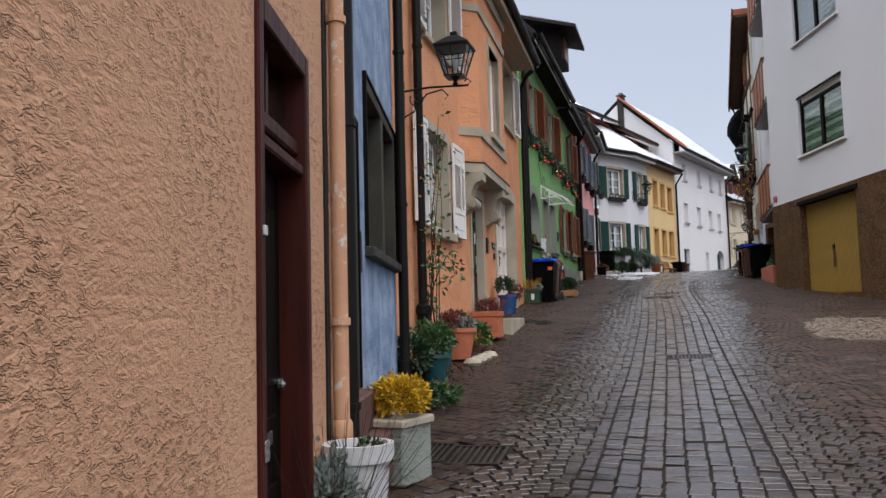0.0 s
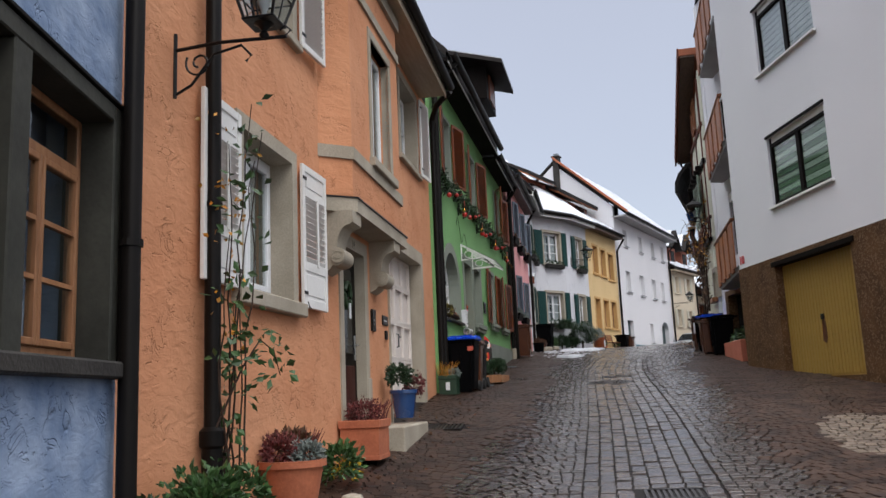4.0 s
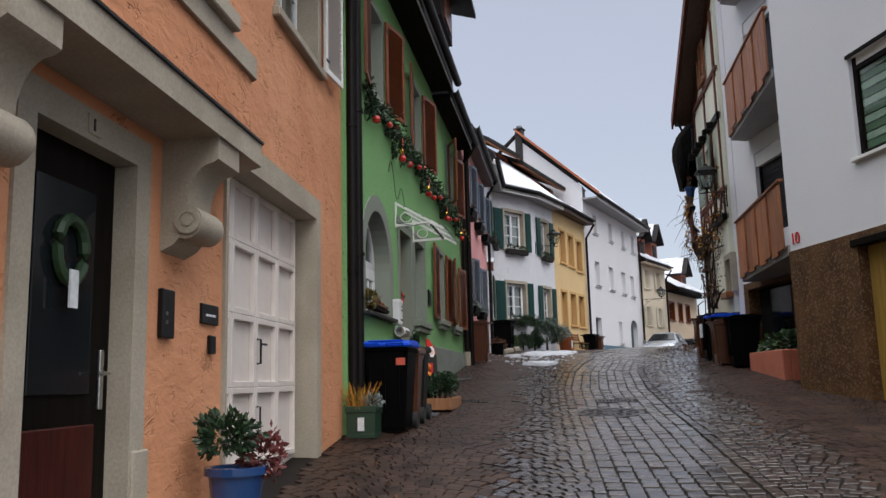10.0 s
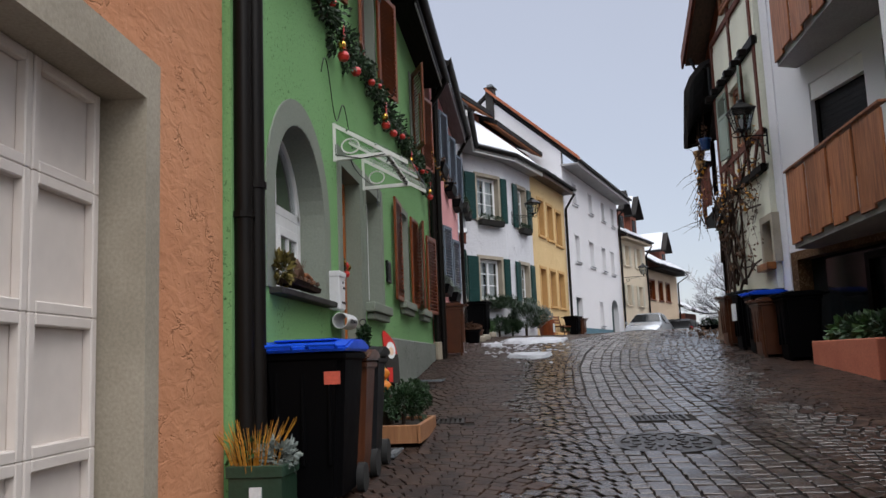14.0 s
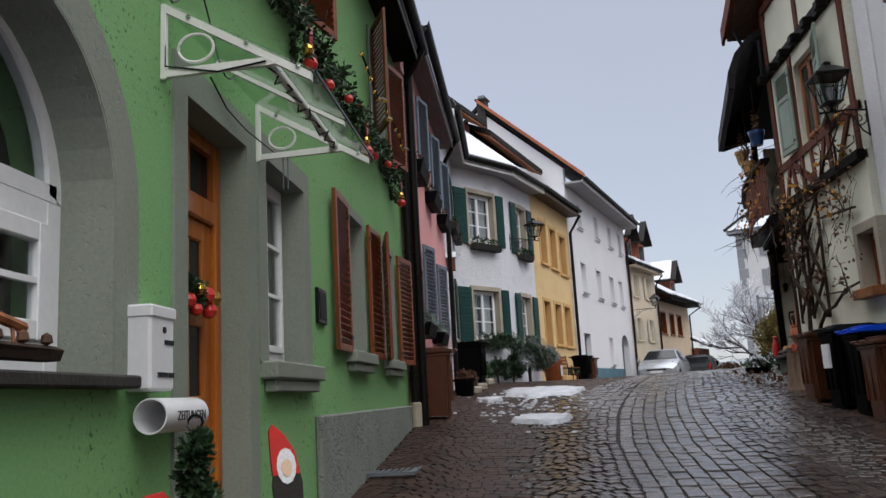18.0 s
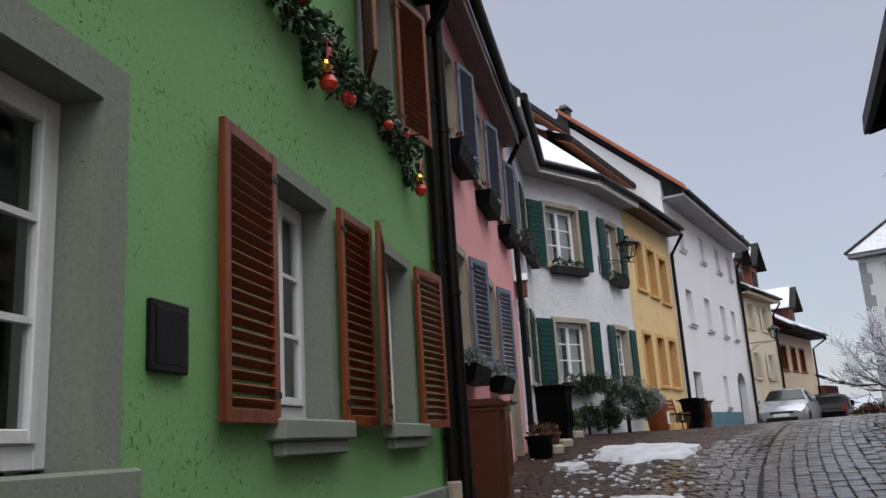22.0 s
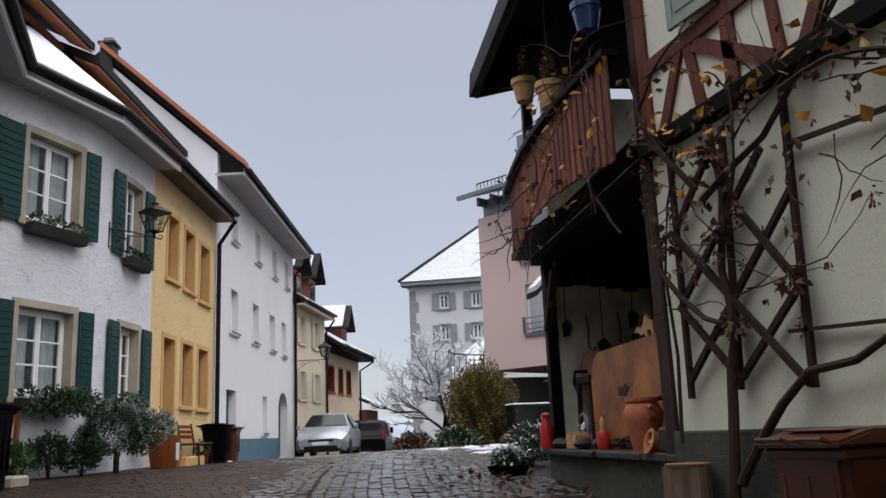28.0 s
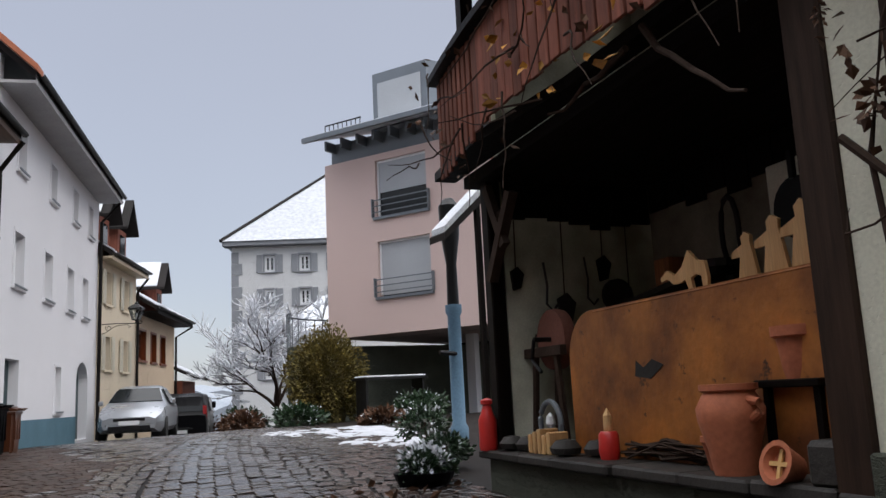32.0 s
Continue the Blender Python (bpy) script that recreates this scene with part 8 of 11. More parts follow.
def climbing_rose():
    t = thing("climbing_rose", Matrix.Translation((-3.02, 9.72, gz(-3.0, 9.7))), "climbing rose with sparse green and yellow leaves on the downpipe", "climber")
    rnd_ = random.Random(5)
    for i in range(7):
        x, y, z = rnd_.uniform(-0.02, 0.10), rnd_.uniform(0.0, 0.36), 0.0
        pts, sx, sy = [(x, y, 0)], rnd_.uniform(-0.01, 0.05), rnd_.uniform(-0.022, 0.020)
        top = rnd_.uniform(1.6, 3.4)
        while z < top:
            z += 0.22
            x += sx * 0.35 + rnd_.uniform(-0.03, 0.03)
            y += sy + rnd_.uniform(-0.05, 0.05)
            x = max(-0.03, min(0.34, x))
            pts.append((x, y, z))
        st = part("stem", tube(bmesh.new(), pts, 0.009, 6, 0.35), M["bark"], t)
        lb = bmesh.new()
        for p in pts[3:]:
            leaves(lb, p, (0.11, 0.11, 0.09), rnd_.randint(1, 4), 0.085, rnd_, droop=0.3)
        part("leaves", lb, M["leaf"], st)
    arch_ = [(0.04, 0.1, 0.9), (0.16, 0.25, 1.3), (0.22, 0.42, 1.5), (0.24, 0.62, 1.42), (0.22, 0.78, 1.25)]
    st = part("stem", tube(bmesh.new(), arch_, 0.008, 6, 0.4), M["bark"], t)
    lb = bmesh.new()
    for p in arch_[1:]:
        leaves(lb, p, (0.16, 0.16, 0.14), 16, 0.08, rnd_, droop=0.5)
    part("leaves", lb, M["leaf"], st)
    yb = bmesh.new()
    for _ in range(22):
        leaves(yb, (rnd_.uniform(0, 0.2), rnd_.uniform(0.0, 0.4), rnd_.uniform(1.4, 3.2)), (0.08, 0.08, 0.06), 3, 0.05, rnd_)
    part("yellow_leaves", yb, M["autumn"], t)


def bins():
    wheelie_bin(at(-3.09, 19.90, 0.0, 0), "binblack", "binblue", "black wheeled bin with bright blue lid", 1.02, 0.56, 0.66, sticker=(0.14, 0.24, -0.322, -0.30, 0.74, 0.82, "redlabel"))
    wheelie_bin(at(-3.06, 20.47, 0.0, 0), "binbrown", "binbrown", "brown wheeled bin beside the green wall", 0.92, 0.50, 0.42)
    wheelie_bin(at(-3.06, 20.93, 0.0, 0), "bingrey", "bingrey", "dark grey wheeled bin beside the green wall", 0.92, 0.50, 0.42)
    wheelie_bin(at(-3.15, 30.8, 0.0, 90), "binbrown", "binbrown", "brown wheeled bin beside the dark downpipe", 1.02, 0.46, 0.50)
    wheelie_bin(at(-3.12, 38.6, 0.0, 80), "binblack", "binblack", "black wheeled bin in front of the white house", 1.05, 0.62, 0.70)
    wheelie_bin(at(0.02, 46.4, 0.0, 72), "binblack", "binblack", "black wheeled bin beside the yellow house", 0.85, 0.5, 0.55)
    wheelie_bin(at(0.30, 47.1, 0.0, 72), "binbrown", "binbrown", "brown wheeled bin beside the yellow house", 0.80, 0.48, 0.5)
    for x, y, b, l, lab, st in ((2.25, 30.55, "binbrown", "binbrown", "brown wheeled bin by the timbered house", None), (2.30, 29.75, "binblack", "bingrey", "black wheeled bin with white notice", (0.0, 0.22, -0.36, -0.33, 0.52, 0.82, "paper")), (2.34, 29.05, "binblack", "binblue", "black wheeled bin with blue lid by the timbered house", None), (2.28, 28.45, "binbrown", "binbrown", "brown wheeled bin with worn lid", None), (2.50, 27.85, "binblack", "binblack", "black wheeled bin beside the planter", None)):
        wheelie_bin(at(x, y, 0.0, -90), b, l, lab, 1.05 if b == "binblack" else 0.95, 0.54, 0.60, sticker=st)


def door_clutter():
    # clipped box balls, spiral tree, gnome board, pumpkins by the green door
    for x, y, r, lab in ((-2.86, 22.22, 0.21, "round clipped box bush in the planter"), (-2.86, 22.80, 0.19, "smaller clipped box bush")):
        t = plant("box_bush", at(x, y, 0.12), lab, "shrub", "clipped box bushes")
        part("trunk", tube(bmesh.new(), [(0, 0, -0.12), (0, 0, 0.2)], 0.02, 6), M["bark"], t)
        part("leaves", leaves(bmesh.new(), (0, 0, 0.22), (r, r, r * 0.9), 1500, 0.04, inner=0.72), M["darkleaf"], t)
    t = thing("wooden_planter", at(-2.95, 22.4, 0.0), "low wooden planter box with bushes", "planter")
    bm = bmesh.new()
    for q in ((-0.28, 0.28, -0.62, -0.58), (-0.28, 0.28, 0.58, 0.62), (-0.30, -0.26, -0.62, 0.62), (0.26, 0.30, -0.62, 0.62)):
        box(bm, *q, 0, 0.16, 0.006)
    part("frame", bm, M["casement"], t)
    part("soil", B(-0.26, 0.26, -0.58, 0.58, 0.02, 0.13), M["soil"], t)
    t = plant("spiral_tree", at(-3.12, 21.72, 0.0), "small dark spiral-clipped conifer in a pot", "potted plant")
    round_pot(t, 0.13, 0.28, "binblack", 0.75)
    sb = bmesh.new()
    for k in range(26):
        a, z = k * 0.75, 0.32 + k * 0.028
        r = 0.13 * (1 - k / 40)
        leaves(sb, (r * 0.4 * math.cos(a), r * 0.4 * math.sin(a), z), (r * 0.9, r * 0.9, 0.06), 80, 0.04)
    part("needles", sb, M["darkleaf"], t)
    part("top_ring", tube(bmesh.new(), [(0.03 * math.cos(k), 0, 1.10 + 0.03 * math.sin(k)) for k in [j * 0.7 for j in range(10)]], 0.006, 5), M["iron"], t)
    # painted gnome board
    gm = at(-3.02, 22.60, 0.70, 40) @ Matrix.Rotation(radians(-8), 4, "X") @ Matrix.Scale(0.50, 4)
    t = thing("gnome_board", gm, "painted wooden gnome figure with tall red hat", "decoration")
    part("board", prism(bmesh.new(), [(-0.13, -0.42), (0.14, -0.42), (0.16, 0.05), (0.13, 0.22), (-0.12, 0.22), (-0.15, 0.05)], -0.012, 0.012, "y"), M["bristle"], t)
    part("hat", prism(bmesh.new(), [(-0.14, 0.14), (0.14, 0.14), (0.10, 0.36), (0.0, 0.52), (-0.11, 0.62), (-0.15, 0.56), (-0.15, 0.3)], -0.016, 0.016, "y"), M["red"], t, "pointed red hat")
    part("beard", prism(bmesh.new(), [(0.10 * math.cos(k * 0.524), 0.22 + 0.17 * math.sin(k * 0.524)) for k in range(12)], -0.022, -0.014, "y"), M["paper"], t, "white beard")
    part("face", prism(bmesh.new(), [(0.055 * math.cos(k * 0.524), 0.20 + 0.085 * math.sin(k * 0.524)) for k in range(12)], -0.028, -0.020, "y"), M["skin"], t)
    part("stake", B(-0.03, 0.03, 0.013, 0.045, -1.46, 0.1), M["darkwood"], t)
    part("coat", prism(bmesh.new(), [(-0.10, -0.40), (-0.02, -0.40), (0.0, -0.12), (-0.12, -0.12)], -0.02, -0.012, "y"), M["red"], t)
    for x, y, r, mm, z in ((-3.08, 22.34, 0.085, "pumpkin", 0.60), (-3.08, 22.34, 0.10, "pumpkin", 0.475)):
        pb = bmesh.new()
        k, seg = 12, 24
        lathe(pb, [(max(0.004, r * math.cos(radians(q))), r * 0.74 * math.sin(radians(q))) for q in range(-90, 91, 15)], seg)
        for v in pb.verts:
            a = math.atan2(v.co.y, v.co.x)
            f = 1 - 0.06 * abs(math.cos(a * 4))
            v.co.x, v.co.y = v.co.x * f, v.co.y * f
        p = thing("pumpkin", at(x, y, z), "orange pumpkin stacked beside the door", "pumpkin", "pumpkins")
        part("fruit", pb, M[mm], p, soft=True)
        part("stalk", tube(bmesh.new(), [(0, 0, r * 0.6), (0.01, 0.01, r * 0.85)], 0.014, 6), M["bark"], p)
    t = thing("pumpkin_stand", at(-3.08, 22.34, 0.12), "small dark stand under the pumpkins", "stand")
    part("post", B(-0.09, 0.09, -0.09, 0.09, 0, 0.285, 0.01), M["bark"], t)
    t = thing("red_lantern", at(-3.22, 21.58, 0.60) @ Matrix.Scale(0.72, 4), "red lantern with pointed roof", "lantern")
    part("cap", prism(bmesh.new(), [(-0.11, 0.24), (0.11, 0.24), (0.0, 0.36)], -0.11, 0.11, "y"), M["red"], t)
    part("body", B(-0.09, 0.09, -0.09, 0.09, 0.0, 0.24, 0.01), M["red"], t)
    part("shelf", B(-0.14, 0.14, -0.14, 0.14, -0.05, 0.0), M["darkwood"], t)
    part("leg", B(-0.04, 0.04, -0.04, 0.04, -0.85, -0.05), M["darkwood"], t)
    # things on the sill of the arched window
    t = thing("sill_garden", Matrix.Translation((-3.40, 20.9, 3.345)), "cones, twigs and wooden figures on the slate sill", "decoration")
    tray = bmesh.new()
    prism(tray, [(-0.07, 0.0), (0.07, 0.0), (0.10, 0.035), (0.03, 0.05), (-0.09, 0.04)], -0.62, 0.30, "y")
    for v in tray.verts:
        f = 1 - 0.55 * max(0, v.co.y) / 0.3
        v.co.x *= f
    part("bark_tray", tray, M["bark"], t, "long dark piece of bark")
    part("grass_tuft", sprigs(bmesh.new(), (0, -0.36, 0.04), 0.03, 40, 0.15, 0.002), M["deadleaf"], t, "dry grass tuft")
    part("succulent", leaves(bmesh.new(), (0.0, -0.66, 0.10), (0.08, 0.12, 0.13), 260, 0.06), M["hedge"], t, "yellow-green succulent")
    part("root_figure", tube(bmesh.new(), [(0, -0.40, 0.03), (0.03, -0.36, 0.14), (0.0, -0.30, 0.20), (0.02, -0.22, 0.12), (0.0, -0.18, 0.04)], 0.028, 7, 0.7), M["deadleaf"], t, "gnarled brown root")
    part("deer", tube(bmesh.new(), [(0, -0.10, 0.11), (0, 0.0, 0.125), (0, 0.14, 0.10)], 0.018, 7), M["balcwood"], t, "small branch figure of an animal")
    for k in (-0.06, 0.0, 0.08, 0.11):
        part("leg", tube(bmesh.new(), [(0, k, 0.11), (0.01, k, 0.035)], 0.006, 5), M["balcwood"], t)
    for k in range(5):
        part("cone", lathe(bmesh.new(), [(0.0, 0), (0.02, 0.012), (0.016, 0.035), (0, 0.045)], 8, (0.03, -0.30 + 0.13 * k, 0.045)), M["deadleaf"], t)
    # metal foot grates
    for x, y, w, d, n in ((-3.18, 26.95, 0.24, 0.42, 7), (-2.97, 21.52, 0.17, 0.24, 5)):
        g = thing("foot_grate", at(x, y, 0.0), "galvanised foot grate set in the paving", "grate", "foot grates")
        fr = bmesh.new()
        for q in ((-w, w, -d, -d + 0.03), (-w, w, d - 0.03, d), (-w, -w + 0.03, -d + 0.03, d - 0.03), (w - 0.03, w, -d + 0.03, d - 0.03)):
            box(fr, *q, 0, 0.03)
        part("frame", fr, M["steel"], g)
        bar = mesh_of(B(-0.012, 0.012, -d + 0.03, d - 0.03, 0.004, 0.026), "bar", M["steel"])
        for k in range(n):
            b = new("bar", bar)
            b.parent = g
            b.location = (-w + 0.03 + (2 * w - 0.06) * (k + 0.5) / n, 0, 0)


def garlands():
    """Evergreen swags with red baubles under the upper windows of the green house."""
    rnd_ = random.Random(3)
    for y0, y1 in ((20.2, 22.1), (22.5, 24.5), (24.9, 26.8), (27.0, 29.2)):
        t = thing("garland", Matrix.Translation((-3.62 + 0.02, (y0 + y1) / 2, 6.05)), "evergreen garland with red baubles below the window", "garland", "christmas garlands")
        L = y1 - y0
        tw = part("swag", tube(bmesh.new(), [(0.20, -L / 2 + L * k / 12, 0.10 - 0.16 * math.sin(math.pi * ((k * 2) % 12) / 12)) for k in range(13)], 0.02, 6), M["bark"], t)
        lb = bmesh.new()
        for k in range(26):
            yy = -L / 2 + L * k / 25
            leaves(lb, (0.22 + rnd_.uniform(-0.02, 0.05), yy, 0.10 - 0.16 * abs(math.sin(math.pi * k / 12.5)) + rnd_.uniform(-0.05, 0.04)), (0.10, 0.09, 0.09), 34, 0.06, rnd_, droop=0.3)
        part("sprays", lb, M["darkleaf"], t)
        hb = bmesh.new()
        leaves(hb, (0.24, L / 2 - 0.1, -0.20), (0.10, 0.10, 0.22), 160, 0.06, rnd_, droop=0.8)
        leaves(hb, (0.24, -L / 2 + 0.1, -0.16), (0.10, 0.10, 0.20), 120, 0.06, rnd_, droop=0.8)
        part("hanging_sprays", hb, M["darkleaf"], t)
        for yy, zz, r, mm in ((-L / 2 + 0.12, -0.30, 0.055, "red"), (0.0, -0.12, 0.045, "red"), (L / 2 - 0.08, -0.36, 0.06, "red"), (L / 2 - 0.14, -0.27, 0.045, "goldball"), (L / 4, 0.0, 0.04, "red")):
            b = part("bauble", lathe(bmesh.new(), [(0.0, -r), (r * 0.7, -r * 0.7), (r, 0), (r * 0.7, r * 0.7), (0.0, r)], 14, (0.30, yy, zz)), M[mm], t, "shiny bauble", soft=True)
        part("ribbon", prism(bmesh.new(), [(L / 2 - 0.12, -0.06), (L / 2 - 0.04, -0.06), (L / 2 - 0.02, -0.28), (L / 2 - 0.14, -0.26)], 0.31, 0.316, "x"), M["red"], t)
        part("wall_hook", tube(bmesh.new(), [(0.16, 0, 0.12), (0.34, 0, 0.12)], 0.008, 5), M["iron"], t)
    t = thing("fairy_lights", Matrix.Translation((-3.45, 0, 0)), "thin cable of unlit fairy lights looped along canopy and garlands", "fairy lights")
    pts = [(0.03, 21.6 + 0.06 * k, 5.4 + 0.25 * math.sin(k * 0.5) * math.exp(-k / 30) - 0.012 * k) for k in range(30)]
    part("cable", tube(bmesh.new(), pts, 0.005, 5), M["iron"], t)
    c2 = [(0.96 + 0.01 * math.sin(k), 22.1 + 0.075 * k, 4.72 - 0.05 * abs(math.sin(k * 0.8))) for k in range(21)]
    part("cable", tube(bmesh.new(), c2, 0.005, 5), M["iron"], t)
    for k in range(20):
        part("bulb", lathe(bmesh.new(), [(0.006, 0), (0.008, 0.012), (0, 0.025)], 6, (c2[k][0], c2[k][1], c2[k][2] - 0.02)), M["goldball"], t)


pot_group()
climbing_rose()
bins()
door_clutter()
garlands()
lantern(Matrix.Translation((-3.10, 9.42, 4.30)) @ Matrix.Rotation(radians(0), 4, "Z"), "black wrought iron lantern on a scrolled bracket", 0.66)
lantern(Matrix.Translation((-2.02, 42.22, 7.55)) @ Matrix.Rotation(radians(40), 4, "Z"), "black iron lantern on the white house corner", 0.95)
lantern(Matrix.Translation((2.62, 29.0, 6.40)) @ Matrix.Rotation(radians(180), 4, "Z"), "black iron lantern on the timbered house", 0.42)
lb_ = LINE2(0.15)
lantern(Matrix.Translation((lb_[0], lb_[1], 6.7)) @ Matrix.Rotation(radians(-24), 4, "Z"), "black iron lantern on the beige house", 1.15)

# window boxes of the pink and the white house
for q in PINK_LOW:
    window_box(Matrix.Translation((-3.36, 30.12 + (q[0] + q[1]) / 2, q[2] - 0.26)) @ Matrix.Rotation(radians(90), 4, "Z"), 0.95, "dark plastic window box with grey heather", "greyleaf", 500, 0.19, "binblack", 0.12)
for q in PINK_UP:
    window_box(Matrix.Translation((-3.36, 30.12 + (q[0] + q[1]) / 2, q[2] - 0.36)) @ Matrix.Rotation(radians(90), 4, "Z"), 0.95, "dark plastic window box almost bare in winter", "deadleaf", 120, 0.20, "binblack", 0.10)
for (p0, p1), a, z in ((((-3.44, 40.0), (-2.24, 41.63)), 1.16, 7.0), (((-3.44, 40.0), (-2.24, 41.63)), 1.16, 4.42), (((-2.24, 41.63), (-1.34, 44.08)), 1.6, 7.0), (((-3.38, 36.0), (-3.44, 40.0)), 1.9, 7.0), (((-3.38, 36.0), (-3.44, 40.0)), 3.35, 7.0), (((-2.24, 41.63), (-1.34, 44.08)), 1.6, 4.42)):
    fm_, _ = facade(p0, p1)
    window_box(fm_ @ Matrix.Translation((a, -0.03, z)), 1.15 if a < 1.3 else 0.85, "dark brown window box with evergreen sprays", "darkleaf", 500, 0.17, "bristle", 0.15)


# ---- by the white and yellow houses ----
def house_front_plants():
    t = plant("rosemary_bush", at(-1.72, 41.75, 0.0), "large rounded evergreen bush in front of the white house", "shrub")
    part("leaves", leaves(bmesh.new(), (0, 0, 0.62), (0.66, 0.72, 0.52), 8000, 0.045, inner=0.7), M["darkleaf"], t)
    part("pale_foliage", leaves(bmesh.new(), (0.05, -0.05, 0.70), (0.67, 0.73, 0.52), 3800, 0.038, inner=0.9), M["greyleaf"], t)
    part("stem", tube(bmesh.new(), [(0, 0, 0), (0, 0, 0.4)], 0.05, 6), M["bark"], t)
    t = plant("wooden_tub", at(-1.02, 43.35, 0.0), "brown wooden tub with pale grey shrub")
    part("tub", lathe(bmesh.new(), [(0.22, 0), (0.27, 0.3), (0.28, 0.58), (0.25, 0.58), (0.24, 0.52)], 18), M["brownwood"], t, soft=True)
    part("leaves", leaves(bmesh.new(), (-0.1, 0.0, 0.75), (0.36, 0.36, 0.30), 1100, 0.06), M["greyleaf"], t)
    part("tag", B(0.2, 0.26, -0.28, -0.27, 0.15, 0.45), M["paper"], t)
    for x, y, r, mm, lab in ((-2.55, 40.55, 0.36, "darkleaf", "dark evergreen shrub below the window"), (-2.15, 41.0, 0.30, "darkleaf", "dark evergreen with white blossoms"), (-2.95, 39.75, 0.32, "leaf", "pale green shrub below the window")):
        t = plant("evergreen_shrub", at(x, y, 0.0), lab, "shrub")
        part("leaves", leaves(bmesh.new(), (0, 0, r), (r, r, r * 0.95), 2200, 0.05), M[mm], t)
        part("stem", tube(bmesh.new(), [(0, 0, 0), (0, 0, r)], 0.03, 6), M["bark"], t)
    for x, y, mm, r, h, lab in ((-3.02, 34.75, "binblack", 0.20, 0.34, "black plastic pot with dry plants"), (-3.08, 35.6, "terracotta", 0.18, 0.26, "terracotta pot beside the door"), (-3.0, 36.15, "binbrown", 0.17, 0.3, "brown pot with dry twigs")):
        t = plant("flower_pot", at(x, y, 0.0), lab)
        round_pot(t, r, h, mm)
        part("leaves", leaves(bmesh.new(), (0, 0, h + 0.04), (r, r, 0.12), 160, 0.06), M["deadleaf"], t)
    for x, y, w in ((-2.86, 36.6, 0.2), (-2.9, 35.3, 0.16), (-2.80, 39.2, 0.2)):
        solo("stone_block", B(-w, w, -0.14, 0.14, 0, 0.16, 0.03), M["stone"], "pale sandstone block at the kerb", "stone", "stone blocks", m=at(x, y, 0, 70))
    t = plant("trough_box", Matrix.Translation((-2.46, 40.72, 4.1)) @ Matrix.Rotation(radians(53), 4, "Z"), "evergreen hanging over the low window box", "plant")
    part("leaves", leaves(bmesh.new(), (0, -0.2, 0.38), (0.85, 0.22, 0.26), 2800, 0.05, droop=0.4), M["darkleaf"], t)
    t = thing("trellis_shelf", at(-2.9, 40.0, 0), "small wooden trellis with a potted climber", "trellis")
    part("frame", B(-0.02, 0.02, -0.12, 0.12, 0, 0.95), M["brownwood"], t)
    # bench, chairs and step before the yellow house
    bm_ = facade(LINE(0), LINE(4.45))[0]
    t = thing("garden_bench", bm_ @ Matrix.Translation((1.7, -0.42, gz(-0.6, 45.6))), "small dark wooden bench with reddish slats", "bench")
    for x in (-0.45, 0.45):
        part("side_frame", tube(bmesh.new(), [(x, -0.2, 0), (x, -0.18, 0.42), (x, 0.18, 0.42), (x, 0.2, 0)], 0.02, 6), M["iron"], t)
        part("back_post", tube(bmesh.new(), [(x, 0.18, 0.42), (x, 0.26, 0.85)], 0.018, 6), M["iron"], t)
    for k in range(4):
        part("seat_slat", B(-0.5, 0.5, -0.2 + 0.1 * k, -0.12 + 0.1 * k, 0.43, 0.455, 0.004), M["brownwood"], t)
    for k in range(3):
        part("back_slat", B(-0.5, 0.5, 0.2 + 0.02 * k, 0.225 + 0.02 * k, 0.55 + 0.1 * k, 0.62 + 0.1 * k, 0.004), M["brownwood"], t)
    t = thing("door_step", bm_ @ Matrix.Translation((1.1, -0.3, gz(-0.9, 45.0) - 0.1)), "sandstone step before the yellow door", "step")
    part("slab", B(-0.6, 0.6, -0.3, 0.3, 0, 0.28, 0.015), M["ochre"], t)
    for a, mm in ((0.5, "terracotta"), (2.4, "binbrown")):
        t = plant("flower_pot", bm_ @ Matrix.Translation((a, -0.35, gz(-0.9, 44.8))), "pot with low plants before the yellow house")
        round_pot(t, 0.15, 0.26, mm)
        part("leaves", leaves(bmesh.new(), (0, 0, 0.34), (0.17, 0.17, 0.14), 200, 0.06), M["leaf"], t)
    fm_, _ = facade((-3.38, 36.0), (-3.44, 40.0))
    t = thing("notice_box", fm_ @ Matrix.Translation((0.75, -0.06, 4.6)), "white meter box on the white wall", "box")
    part("box", B(-0.15, 0.15, -0.06, 0.05, -0.25, 0.25, 0.01), M["mailwhite"], t)
    t = thing("bird_house", fm_ @ Matrix.Translation((0.35, -0.08, 6.0)), "small wooden bird house under the downpipe", "bird house")
    part("box", B(-0.1, 0.1, -0.12, 0.06, -0.15, 0.12), M["oldboard"], t)
    part("roof", prism(bmesh.new(), [(-0.14, 0.12), (0.14, 0.12), (0.0, 0.26)], -0.15, 0.07, "y"), M["paper"], t)


